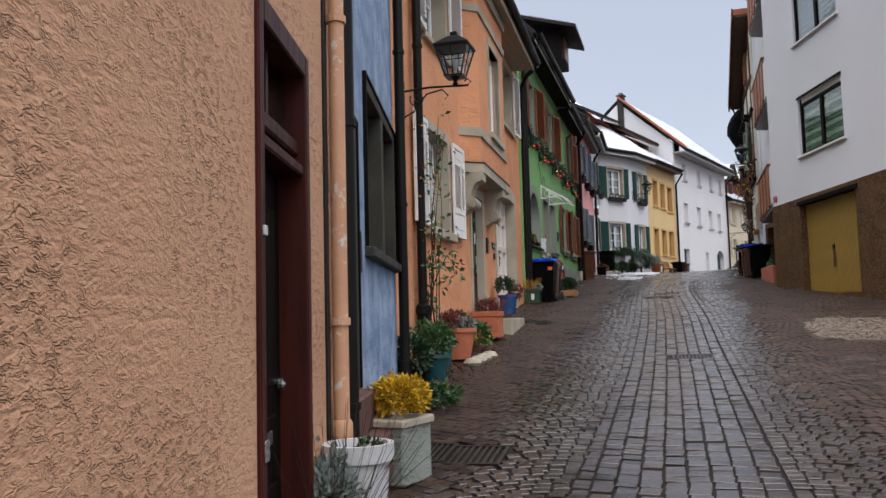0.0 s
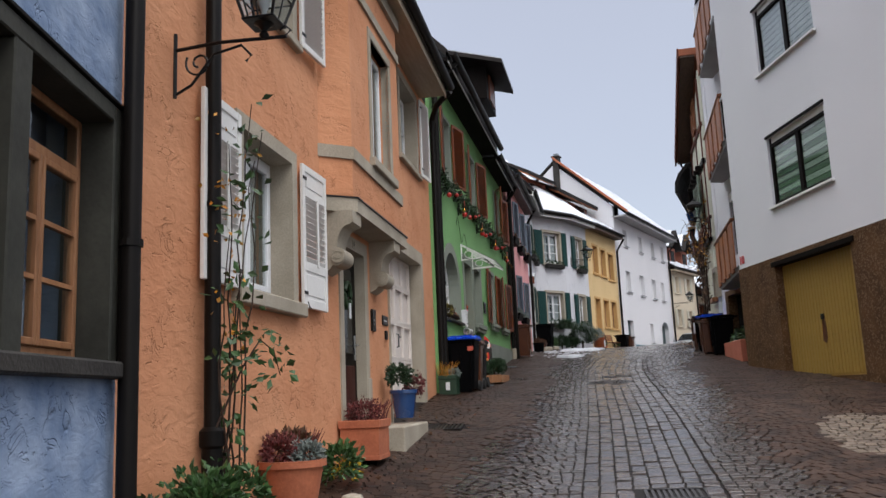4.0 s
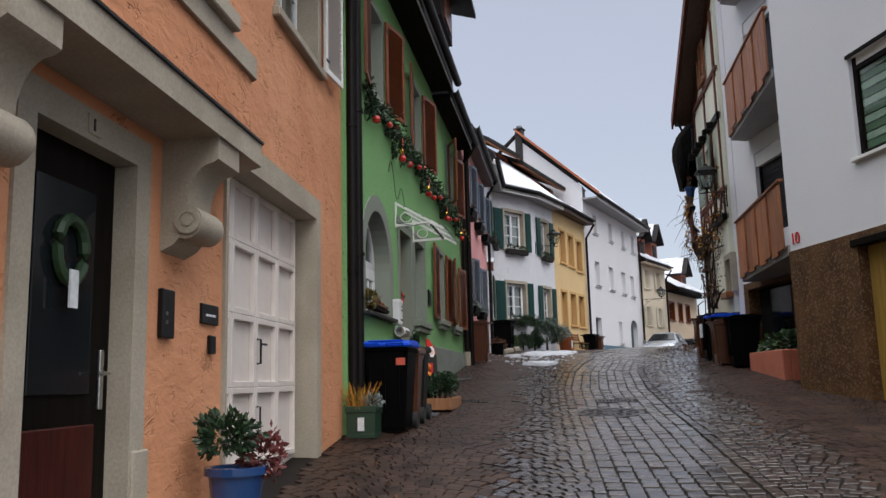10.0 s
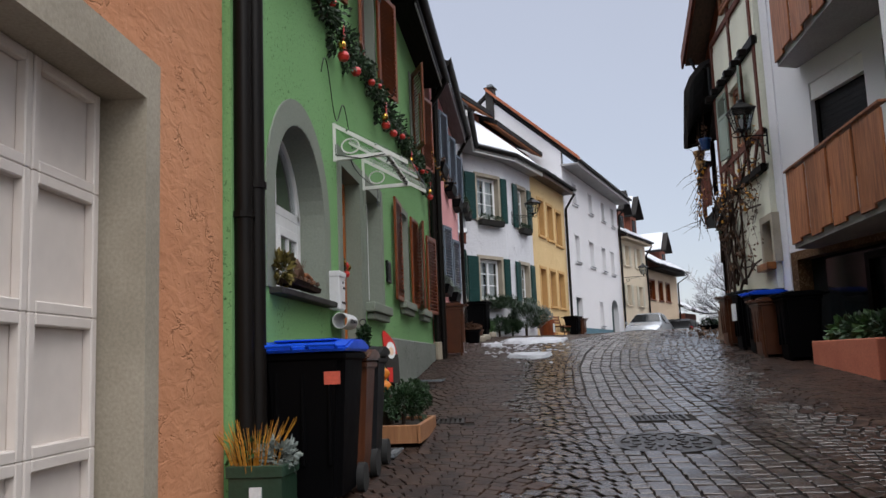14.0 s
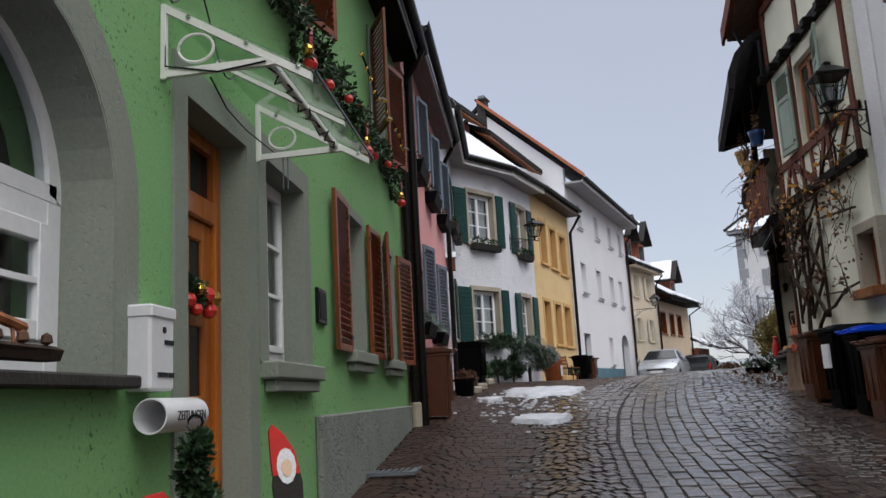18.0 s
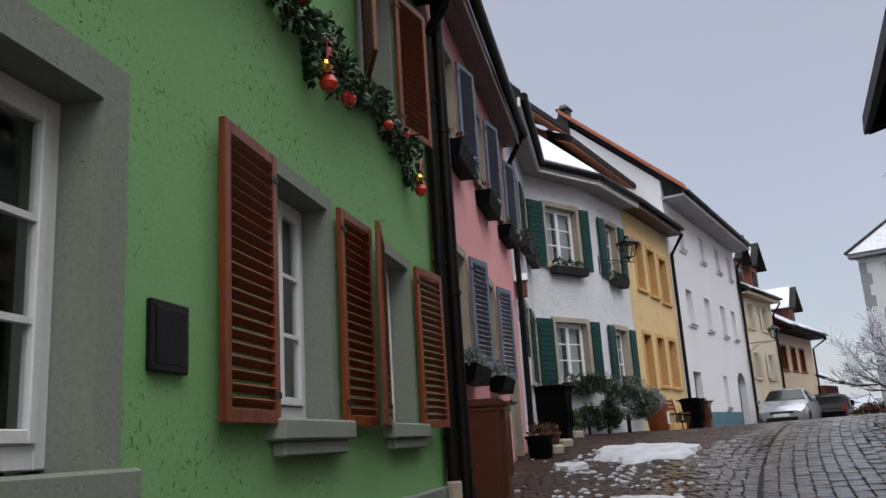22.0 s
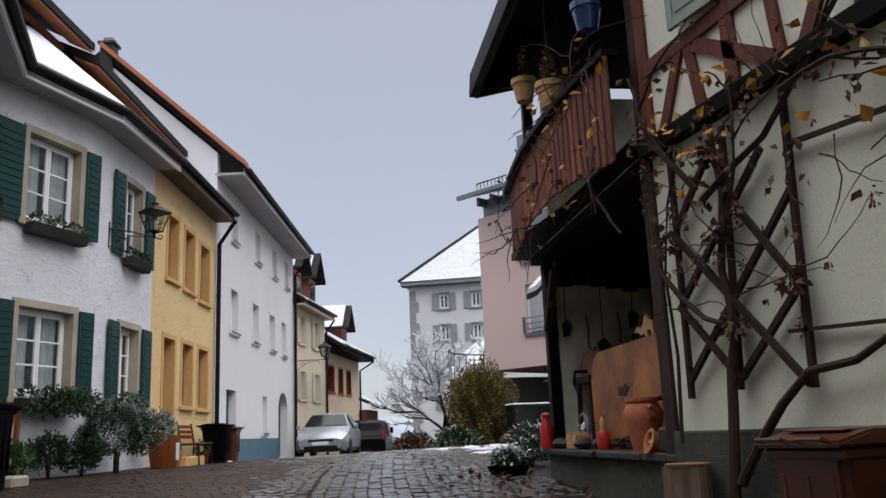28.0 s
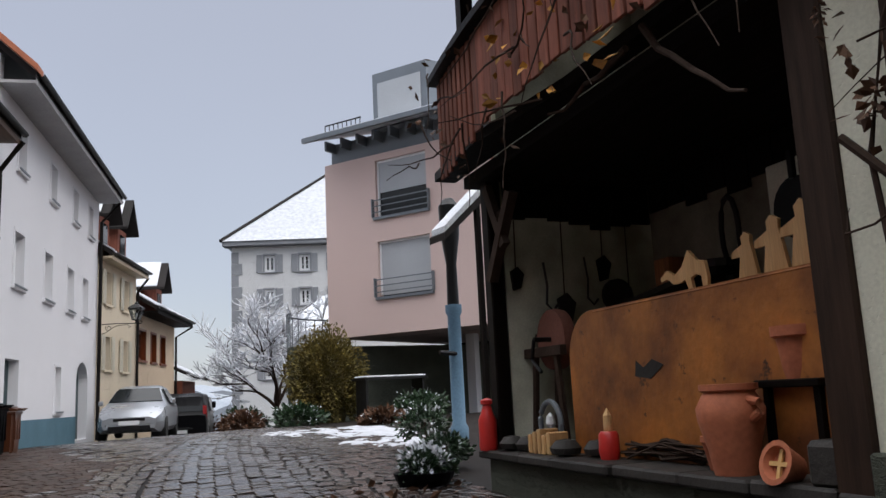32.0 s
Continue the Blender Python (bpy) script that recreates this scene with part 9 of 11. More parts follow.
def car(m, paint, label, van=False):
    t = thing("van" if van else "car", m, label, "van" if van else "car", "parked vehicles")
    W, L, H = (1.86, 4.6, 1.72) if van else (1.76, 4.25, 1.48)
    # cross-sections from nose (y = 0) to tail
    if van:
        secs = [(0.0, 0.35, 1.0, 0.92, 0.88), (0.1, 0.25, 1.08, 0.96, 0.90), (0.30, 0.25, 1.60, 0.96, 0.78), (0.6, 0.25, H, 0.97, 0.76), (2.8, 0.25, H, 0.97, 0.76), (3.6, 0.25, 1.15, 0.97, 0.88), (L, 0.35, 0.85, 0.92, 0.84)]
    else:
        secs = [(0.0, 0.32, 0.62, 0.78, 0.70), (0.18, 0.22, 0.74, 0.92, 0.84), (0.75, 0.2, 0.92, 0.97, 0.88), (1.15, 0.2, 0.99, 0.98, 0.88), (1.85, 0.2, 1.40, 0.99, 0.66), (2.4, 0.2, H, 1.0, 0.66), (3.3, 0.2, 1.44, 1.0, 0.66), (3.95, 0.22, 1.08, 0.97, 0.74), (L, 0.32, 0.9, 0.88, 0.72)]
    bm, rings = bmesh.new(), []
    for y, z0, z1, wb, wt in secs:
        zb = min(z1 - 0.05, 0.88 if not van else 1.1)
        pr = [(-wb * 0.9, z0), (-wb, z0 + 0.12), (-wb, zb * 0.75), (-wb * 0.96, zb), (-wt, z1 - 0.04), (-wt * 0.8, z1)]
        pr = pr + [(-x, z) for x, z in pr[::-1]]
        rings.append([bm.verts.new((x * W / 2, y, z)) for x, z in pr])
    for a, b in zip(rings, rings[1:]):
        for j in range(12):
            bm.faces.new((a[j], a[(j + 1) % 12], b[(j + 1) % 12], b[j]))
    bm.faces.new(rings[0]), bm.faces.new(rings[-1][::-1])
    body = part("body", bm, M[paint], t, soft=True)
    def quad(name, pts, mm, lab=""):
        q = bmesh.new()
        c = [Vector(p) for p in pts]
        nrm = (c[1] - c[0]).cross(c[2] - c[0]).normalized() * 0.012
        v = [q.verts.new(p + nrm) for p in c] + [q.verts.new(p - nrm) for p in c]
        q.faces.new(v[:4]), q.faces.new(v[:3:-1])
        for j in range(4):
            q.faces.new((v[j], v[(j + 1) % 4], v[4 + (j + 1) % 4], v[4 + j]))
        return part(name, q, M[mm], body, lab)
    h = W / 2
    if van:
        quad("rear_window", [(-h * 0.84, 0.12, 1.12), (h * 0.84, 0.12, 1.12), (h * 0.74, 0.31, 1.56), (-h * 0.74, 0.31, 1.56)], "carglass")
    else:
        quad("windscreen", [(-h * 0.80, 1.20, 1.03), (h * 0.80, 1.20, 1.03), (h * 0.62, 1.83, 1.39), (-h * 0.62, 1.83, 1.39)], "carglass")
    for s in (-1, 1):
        z0, z1 = (1.12, 1.58) if van else (0.95, 1.36)
        quad("side_window", [(s * h * 0.975, 1.75, z0), (s * h * 0.975, L - 1.1, z0), (s * h * (0.84 if van else 0.70), L - 1.3, z1), (s * h * (0.84 if van else 0.70), 2.0, z1)], "carglass")
        hl = quad("tail_lamp", [(s * h * 0.80, 0.02, 0.80), (s * h * 0.94, 0.10, 0.80), (s * h * 0.92, 0.12, 1.30), (s * h * 0.80, 0.10, 1.30)], "taillight", "red tail lamp") if van else quad("headlight", [(s * h * 0.52, 0.06, 0.60), (s * h * 0.90, 0.26, 0.62), (s * h * 0.88, 0.36, 0.76), (s * h * 0.58, 0.14, 0.72)], "headlight", "clear headlamp")
        part("mirror", B(s * h * 1.02, s * h * 1.16, 1.4, 1.5, 0.95 if not van else 1.2, 1.08 if not van else 1.42, 0.02), M[paint], t)
        for y in (0.78, L - 0.85):
            wm = Matrix.Translation((s * (h - 0.1), y, 0.31)) @ Matrix.Rotation(radians(90), 4, "Y")
            wh = part("wheel", lathe(bmesh.new(), [(0.2, -0.1), (0.30, -0.09), (0.315, 0), (0.30, 0.09), (0.2, 0.1)], 22), M["rubber"], t, soft=True)
            wh.matrix_basis = wm
            part("rim", lathe(bmesh.new(), [(0.0, -0.09), (0.2, -0.095), (0.2, 0.095), (0.0, 0.09)], 16), M["headlight"], wh)
    part("grille", B(-h * 0.45, h * 0.45, -0.015, 0.05, 0.52, 0.60, 0.008), M["iron"], body)
    part("lower_grille", B(-h * 0.6, h * 0.6, -0.02, 0.06, 0.26, 0.40, 0.01), M["iron"], body)
    part("number_plate", B(-0.26, 0.26, -0.03, -0.018, 0.42, 0.53, 0.004), M["paper"], body, "white number plate")
    return t


def far_things():
    d = math.degrees(math.atan2(U.x, U.y))
    car(Matrix.Translation((3.54, 54.0, gz(4, 55.0))) @ Matrix.Rotation(radians(-d), 4, "Z"), "carsilver", "silver hatchback parked along the wall")
    car(Matrix.Translation((5.95, 59.0, gz(6, 60))) @ Matrix.Rotation(radians(-d), 4, "Z"), "carblack", "black van parked behind the silver car", True)
    # clipped hedge block
    t = thing("hedge", Matrix.Translation((8.0, 51.8, gz(8, 51.8))), "tall yellow-green clipped hedge below the railing", "hedge")
    part("leaves", leaves(bmesh.new(), (0.2, 0, 1.1), (1.15, 1.2, 1.6), 14000, 0.09, inner=0.55), M["hedge"], t)
    part("core", lathe(bmesh.new(), [(0.45, 0), (0.6, 0.8), (0.5, 1.6), (0.2, 1.8), (0, 1.85)], 12, (0.2, 0, 0)), M["hedge"], t)
    # railing on a retaining wall
    t = thing("terrace_rail", Matrix.Translation((8.6, 54.5, 5.6)), "curved grey railing on a terrace wall", "railing")
    rp = [(1.8 - 2.6 * math.cos(k * 0.16), 2.0 * math.sin(k * 0.16) - 1.0, 0.95) for k in range(10)]
    part("top_rail", tube(bmesh.new(), rp, 0.03, 6), M["steel"], t)
    for p in rp:
        part("baluster", tube(bmesh.new(), [(p[0], p[1], 0), p], 0.015, 5), M["steel"], t)
    part("terrace_wall", prism(bmesh.new(), [(p[0], p[1]) for p in rp] + [(6, 2), (6, -1)], -3.0, 0.0, "z"), M["wetplinth"], t)
    # bare tree with snow on its twigs
    t = thing("bare_tree", Matrix.Translation((9.6, 60.0, gz(8, 60))), "bare tree with snow lying on its branches", "tree")
    rnd_ = random.Random(21)
    limbs, fine, snow_b = bmesh.new(), bmesh.new(), bmesh.new()
    part("trunk", tube(bmesh.new(), [(0, 0, -0.5), (0.05, 0, 0.6), (0, 0.05, 1.3)], 0.13, 8, 0.7), M["bark"], t)
    def grow(p, dirn, ln, r, lev):
        pts = [p]
        dv = dirn.copy()
        for k in range(4):
            dv = (dv + Vector((rnd_.uniform(-0.28, 0.28), rnd_.uniform(-0.28, 0.28), rnd_.uniform(-0.18, 0.22)))).normalized()
            pts.append(pts[-1] + dv * ln / 4)
        tube(limbs if lev < 2 else fine, pts, max(r, 0.012), 5 if lev < 2 else 4, 0.5)
        if lev >= 1:
            tube(snow_b, [q + Vector((0, 0, r * 0.9)) for q in pts], max(0.020, r * 0.95), 4, 0.7)
        if lev < 4:
            for k in range(4):
                q = pts[rnd_.randint(2, 4)]
                nd = (dv + Vector((rnd_.uniform(-1, 1), rnd_.uniform(-1, 1), rnd_.uniform(-0.35, 0.6)))).normalized()
                grow(q, nd, ln * rnd_.uniform(0.6, 0.8), r * 0.55, lev + 1)
    for k in range(5):
        a = k * 1.26
        grow(Vector((0, 0, 1.1)), Vector((math.cos(a), math.sin(a), 1.15)).normalized(), 1.75, 0.07, 0)
    part("crown", limbs, M["bark"], t)
    part("fine_branching", fine, M["bark"], t)
    part("snow_dusting", snow_b, M["snow"], t, "thin snow on the twigs")
    # shrubs and bushes with snow at the corner
    for x, y, r, n, lab in ((3.1, 37.15, 0.19, 1300, "snow-dusted evergreen bush in a round tub"), (3.75, 37.9, 0.22, 600, "green bush with snow on it"), (4.45, 39.6, 0.30, 700, "leafy bush with snow on it")):
        t = plant("snowy_bush", at(x, y, 0.0), lab, "shrub", "bushes at the corner")
        part("stem", tube(bmesh.new(), [(0, 0, 0), (0, 0, r)], 0.03, 6), M["bark"], t)
        part("leaves", leaves(bmesh.new(), (0, 0, r * 0.85), (r * 1.3, r * 1.3, r * 0.8), n, 0.06), M["darkleaf"], t)
        part("snow_tufts", leaves(bmesh.new(), (0, 0, r * 1.05), (r * 1.25, r * 1.25, r * 0.75), n // 3 if r < 0.2 else n // 12, 0.055, inner=0.85), M["snow"], t)
    t = thing("tub", at(3.1, 37.15, 0.0), "low black round tub under the bush", "tub")
    part("body", lathe(bmesh.new(), [(0.2, 0), (0.25, 0.06), (0.27, 0.12), (0.24, 0.12)], 18), M["binblack"], t)
    for i, (x, y, r, h) in enumerate(((6.7, 50.0, 0.7, 0.34), (6.1, 52.5, 0.6, 0.3), (7.4, 56.5, 0.8, 0.5), (7.4, 62, 1.2, 0.7), (9.5, 49.0, 0.8, 0.4), (7.0, 46.0, 0.45, 0.18), (8.3, 47.0, 0.55, 0.22))):
        t = plant("garden_shrub", at(x, y, 0.0), "brown and green winter shrub in the garden", "shrub", "garden shrubs")
        part("leaves", leaves(bmesh.new(), (0, 0, h * 0.6), (r, r, h), 900, 0.13), M["deadleaf" if i % 2 else "darkleaf"], t)
        part("snow_tufts", leaves(bmesh.new(), (0, 0, h * 0.75), (r, r, h), 110, 0.06, inner=0.9), M["snow"], t)
        part("stem", tube(bmesh.new(), [(0, 0, 0), (0, 0, h)], 0.04, 5), M["bark"], t)
    # plant table and tall handle under the modern house
    t = thing("garden_table", at(9.2, 50.0), "dark garden table with snow on it", "table")
    part("top", B(-0.9, 0.9, -0.4, 0.4, 1.0, 1.05), M["iron"], t)
    part("snow_cover", B(-0.85, 0.85, -0.36, 0.36, 1.052, 1.10, 0.02), M["snow"], t)
    for sx in (-1, 1):
        part("leg", B(sx * 0.8 - 0.03, sx * 0.8 + 0.03, -0.3, 0.3, 0, 1.0), M["iron"], t)
    t = thing("water_pump", at(5.25, 40.1, 0.0), "old blue water pump with dark post", "pump")
    part("column", lathe(bmesh.new(), [(0.12, 0), (0.12, 0.15), (0.09, 0.2), (0.085, 1.6), (0.11, 1.65), (0.11, 1.75)], 14), M["blueplastic"], t, soft=True)
    part("spout", tube(bmesh.new(), [(0, -0.05, 1.1), (-0.3, -0.1, 1.12)], 0.03, 8), M["iron"], t)
    part("upper_post", lathe(bmesh.new(), [(0.08, 1.75), (0.07, 2.3), (0.13, 2.7), (0.14, 3.1), (0.07, 3.2)], 12), M["iron"], t, soft=True)
    t = thing("lean_to", Matrix.Translation((4.3, 38.6, 3.3)), "small porch roof with snow beside the porch", "roof")
    part("slope", prism(bmesh.new(), [(-0.02, 2.5), (0.6, 3.05), (0.6, 3.15), (-0.02, 2.58)], 0.0, 0.35, "y"), M["roof"], t)
    part("snow_cover", prism(bmesh.new(), [(0.0, 2.60), (0.6, 3.155), (0.6, 3.25), (0.0, 2.67)], 0.02, 0.33, "y"), M["snow"], t)
    part("post", B(0.50, 0.56, 0.12, 0.18, gz(4.8, 38.7) - 3.32, 3.0), M["darkwood"], t)
    # low snow-roofed house beyond
    t = thing("far_house", Matrix.Translation((14.0, 66, 3.0)), "small white house with snowy roof beyond the garden", "house")
    part("wall", B(0, 5, 0, 6, -3, 4.2), M["castle"], t)
    part("window", B(-0.03, 0.0, 1.5, 2.6, 2.4, 3.6), M["redstone"], t)
    part("roof", prism(bmesh.new(), [(-0.7, 4.0), (2.5, 6.3), (5.7, 4.0), (5.7, 4.2), (2.5, 6.55), (-0.7, 4.2)], -0.5, 6.5, "y"), M["snow"], t)
    # far woods with the mist put into their colour, and the village
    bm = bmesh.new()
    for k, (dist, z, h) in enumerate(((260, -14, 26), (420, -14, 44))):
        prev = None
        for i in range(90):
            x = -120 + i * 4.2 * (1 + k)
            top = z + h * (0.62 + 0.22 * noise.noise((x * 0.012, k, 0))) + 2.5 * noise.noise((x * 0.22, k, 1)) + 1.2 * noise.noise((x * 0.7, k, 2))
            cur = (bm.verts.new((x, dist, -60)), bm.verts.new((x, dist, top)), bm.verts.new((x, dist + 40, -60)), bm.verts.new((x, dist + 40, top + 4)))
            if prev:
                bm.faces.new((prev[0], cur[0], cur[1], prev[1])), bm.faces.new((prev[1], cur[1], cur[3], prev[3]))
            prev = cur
    solo("backdrop", bm, M["farwood"], "wooded hill beyond the village, mist put into its colour", "backdrop", kind="structure")
    rnd2 = random.Random(9)
    for i in range(7):
        hx, hy = 17 + rnd2.uniform(-6, 10), 120 + i * 9
        t = thing("village_house", Matrix.Translation((hx, hy, -4.5 - i * 0.7)), "distant village house under snow", "house", "distant houses")
        part("wall", B(-4, 4, 0, 6, -4, 4), M["castle"], t)
        part("roof", prism(bmesh.new(), [(-0.6, 3.8), (3, 7), (6.6, 3.8)], -4.4, 4.4, "x"), M["snow"], t)


def snow_and_covers():
    rnd_ = random.Random(4)
    def patch(cx, cy, rx, ry, n, lab, seed):
        bm = bmesh.new()
        k = 44
        c = bm.verts.new((cx, cy, gz(cx, cy) + 0.06))
        rings = []
        for f in ((0.15, 0.3, 0.45, 0.6, 0.75, 0.9, 1.0) if n else (0.3, 0.55, 0.75, 0.88, 0.95, 1.0)):
            r = []
            for i in range(k):
                a = 2 * math.pi * i / k
                w = f * (1 + (0.30 * noise.noise((math.cos(a) * 1.7 + seed, math.sin(a) * 1.7, 0)) + 0.16 * noise.noise((math.cos(a) * 6 + seed, math.sin(a) * 6, 4))) * f)
                x, y = cx + rx * w * math.cos(a), cy + ry * w * math.sin(a)
                hgt = (0.075 if f < 0.9 else 0.035 if f < 1 else -0.02) if not n else (0.017 if f < 0.9 else 0.010 if f < 1 else -0.02)
                r.append(bm.verts.new((x, y, gz(x, y) + hgt + (0.03 if n else 0.022) * noise.noise((x * 5, y * 5, seed)))))
            rings.append(r)
        for i in range(k):
            bm.faces.new((c, rings[0][i], rings[0][(i + 1) % k]))
            for a, b in zip(rings, rings[1:]):
                bm.faces.new((a[i], b[i], b[(i + 1) % k], a[(i + 1) % k]))
        return solo("snow_patch", bm, M["slush"], lab, "snow", "snow patches", soft=True)
    patch(-1.62, 34.8, 0.75, 1.25, 0, "leftover patch of melting snow on the cobbles", 1.3)
    patch(-1.66, 30.2, 0.38, 0.42, 0, "small patch of melting snow", 5.1)
    patch(-2.5, 33.2, 0.22, 0.3, 0, "small remnant of snow", 8.1)
    patch(-0.98, 35.2, 0.25, 0.5, 0, "thin patch of melting snow", 9.7)
    patch(5.1, 44.2, 1.15, 2.7, 1, "trodden snow along the verge", 3.3)
    patch(4.5, 40.8, 0.55, 0.9, 1, "snow beside the bushes", 6.3)
    bm = bmesh.new()
    for _ in range(150):
        x, y = rnd_.gauss(-2.0, 0.45), rnd_.gauss(32.6, 1.2)
        r = rnd_.uniform(0.015, 0.05)
        bmesh.ops.create_icosphere(bm, subdivisions=1, radius=r, matrix=Matrix.Translation((x, y, gz(x, y) + 0.02)) @ Matrix.Diagonal((1, 1, 0.5, 1)))
    solo("snow_crumbs", bm, M["slush"], "scattered crumbs of melting snow", "snow", kind="stuff")
    # covers and drains
    for i, (x, y, w, d) in enumerate(COVERS):
        round_ = i == 1
        t = thing("manhole_cover" if round_ else "drain_cover", at(x, y, 0.0, 3), "round wet cast iron manhole cover" if round_ else "rectangular wet cast iron drain cover", "manhole cover" if round_ else "drain cover", "" if round_ else "drain covers")
        tilt = math.degrees(math.atan((gz(x, y + 0.5) - gz(x, y - 0.5))))
        t.matrix_world = at(x, y, 0.006, 3) @ Matrix.Rotation(radians(tilt), 4, "X")
        if round_:
            part("frame", lathe(bmesh.new(), [(0.40, -0.04), (0.40, 0.012), (0.47, 0.012), (0.47, -0.04)], 40), M["castiron"], t)
            part("plate", lathe(bmesh.new(), [(0.0, 0.006), (0.385, 0.006), (0.385, -0.04)], 40), M["castiron"], t)
            for k in range(10):
                a = k * math.pi / 5
                for rr in (0.16, 0.27, 0.35):
                    part("stud", B(-0.035, 0.035, -0.02, 0.02, 0.0, 0.016), M["castiron"], t).matrix_basis = Matrix.Rotation(a + rr * 3, 4, "Z") @ Matrix.Translation((rr, 0, 0))
        else:
            fr = bmesh.new()
            for q in ((-w, w, -d, -d + 0.03), (-w, w, d - 0.03, d), (-w, -w + 0.03, -d + 0.03, d - 0.03), (w - 0.03, w, -d + 0.03, d - 0.03)):
                box(fr, *q, -0.04, 0.012)
            part("frame", fr, M["castiron"], t)
            part("bed", B(-w + 0.02, w - 0.02, -d + 0.02, d - 0.02, -0.05, -0.02), M["soil"], t)
            n = int(2 * (w - 0.05) / 0.05)
            for k in range(n):
                xx = -w + 0.05 + (2 * w - 0.1) * (k + 0.5) / n
                part("bar", B(xx - 0.013, xx + 0.013, -d + 0.03, d - 0.03, -0.03, 0.008), M["castiron"], t)


house_front_plants()
far_things()
snow_and_covers()


# ---- by the apartment and timbered houses ----
def corner_planter():
    t = thing("concrete_planter", Matrix.Translation((2.66, 25.9, gz(2.6, 26.0) - 0.16)) @ Matrix.Rotation(radians(4), 4, "Z"), "salmon-painted concrete planter with green plants", "planter")
    part("wall", B(-0.12, 0.02, -0.6, 1.35, 0, 0.62, 0.012), M["salmon"], t)
    part("end_wall", B(0.02, 0.7, 1.22, 1.35, 0, 0.62, 0.012), M["salmon"], t)
    part("end_wall", B(0.02, 0.7, -0.6, -0.47, 0, 0.62, 0.012), M["salmon"], t)
    part("soil", B(0.02, 0.70, -0.47, 1.22, 0, 0.55), M["soil"], t)
    for k in range(4):
        part("leaves", leaves(bmesh.new(), (0.28, -0.25 + 0.42 * k, 0.72), (0.3, 0.34, 0.24), 260, 0.11), M["leaf" if k % 2 else "darkleaf"], t)


def trellis():
    """Wooden lattice on the timbered wall with a bare vine."""
    m, n = facade((2.65, 32.62), (2.65, 29.32))
    t = thing("trellis", m, "dark wooden lattice with a bare old vine and withered leaves", "trellis")
    def bar(x0, z0, x1, z1, w=0.045, y=-0.05):
        w *= 0.72
        d = Vector((x1 - x0, z1 - z0))
        nn = Vector((-d.y, d.x)).normalized() * w / 2
        p = [Vector((x0, z0)) + nn, Vector((x1, z1)) + nn, Vector((x1, z1)) - nn, Vector((x0, z0)) - nn]
        part("lath", prism(bmesh.new(), [tuple(q) for q in p], y - 0.018, y + 0.018, "y"), M["lath"], t)
    bar(0.31, 5.84, 0.27, 4.0, 0.055), bar(0.94, 5.78, 0.82, 4.03, 0.055), bar(1.54, 5.75, 1.48, 4.0, 0.055)
    for x0, z0, x1, z1 in ((0.28, 4.11, 1.52, 5.17), (0.30, 4.68, 1.30, 5.50), (0.86, 4.10, 1.52, 4.62), (0.32, 5.22, 0.86, 5.72)):
        bar(x0, z0, x1, z1, 0.055, y=-0.06)
    for x0, z0, x1, z1 in ((0.29, 5.19, 1.49, 4.02), (0.29, 4.65, 0.88, 4.09), (0.92, 5.33, 1.53, 4.57), (0.80, 5.72, 1.0, 5.24)):
        bar(x0, z0, x1, z1, 0.055, y=-0.085)
    bar(1.54, 5.44, 2.9, 5.32, 0.035, y=-0.06), bar(1.34, 4.34, 2.3, 4.29, 0.03)
    rnd_ = random.Random(31)
    def vine(p, dirn, ln, r, lev):
        pts, d = [Vector(p)], Vector(dirn)
        for k in range(7):
            wob = 0.3 if lev == 0 else 1.0
            d = (d + Vector((rnd_.uniform(-0.35, 0.35) * wob, rnd_.uniform(-0.15, 0.15), rnd_.uniform(-0.25, 0.3) * wob))).normalized()
            q = pts[-1] + d * ln / 7
            q.y = max(-0.30, min(-0.07, q.y))
            q.z = min(q.z, 7.2)
            q.x = max(0.15, min(3.2, q.x))
            pts.append(q)
        part("branch" if lev else "stem", tube(bmesh.new(), pts, r, 7 if lev == 0 else 5, 0.45), M["bark"], t)
        lf = bmesh.new()
        if lev:
            for q in pts[2:]:
                if rnd_.random() < 0.6:
                    leaves(lf, q, (0.07, 0.06, 0.08), rnd_.randint(1, 3), 0.07, rnd_, droop=0.9)
        if lf.verts:
            part("leaves", lf, M["deadleaf" if rnd_.random() < 0.65 else "autumn"], t)
        else:
            lf.free()
        if lev < 2:
            for k in range(5 if lev < 1 else 3):
                q = pts[rnd_.randint(2, 7)]
                vine(q, (rnd_.uniform(-1, 1), 0, rnd_.uniform(-0.35, 0.8)), ln * rnd_.uniform(0.45, 0.75), r * 0.5, lev + 1)
    part("stem", tube(bmesh.new(), [(0.78, -0.16, 2.75), (0.76, -0.15, 3.3), (0.82, -0.13, 3.86), (0.84, -0.12, 4.15), (0.92, -0.11, 4.42), (0.86, -0.12, 4.8), (0.95, -0.12, 5.3), (0.90, -0.12, 5.8)], 0.042, 8, 0.45), M["bark"], t, "gnarled main stem")
    part("stem", tube(bmesh.new(), [(0.84, -0.14, 3.45), (1.05, -0.13, 3.70), (1.28, -0.12, 3.92), (1.52, -0.11, 4.09), (1.88, -0.11, 4.12), (2.3, -0.10, 4.30), (2.8, -0.10, 4.34)], 0.034, 8, 0.5), M["bark"], t, "gnarled side stem")
    part("stem", tube(bmesh.new(), [(0.20, -0.12, 3.7), (0.24, -0.11, 4.3), (0.20, -0.12, 4.9), (0.32, -0.12, 5.4), (0.5, -0.12, 5.75)], 0.016, 6, 0.5), M["bark"], t)
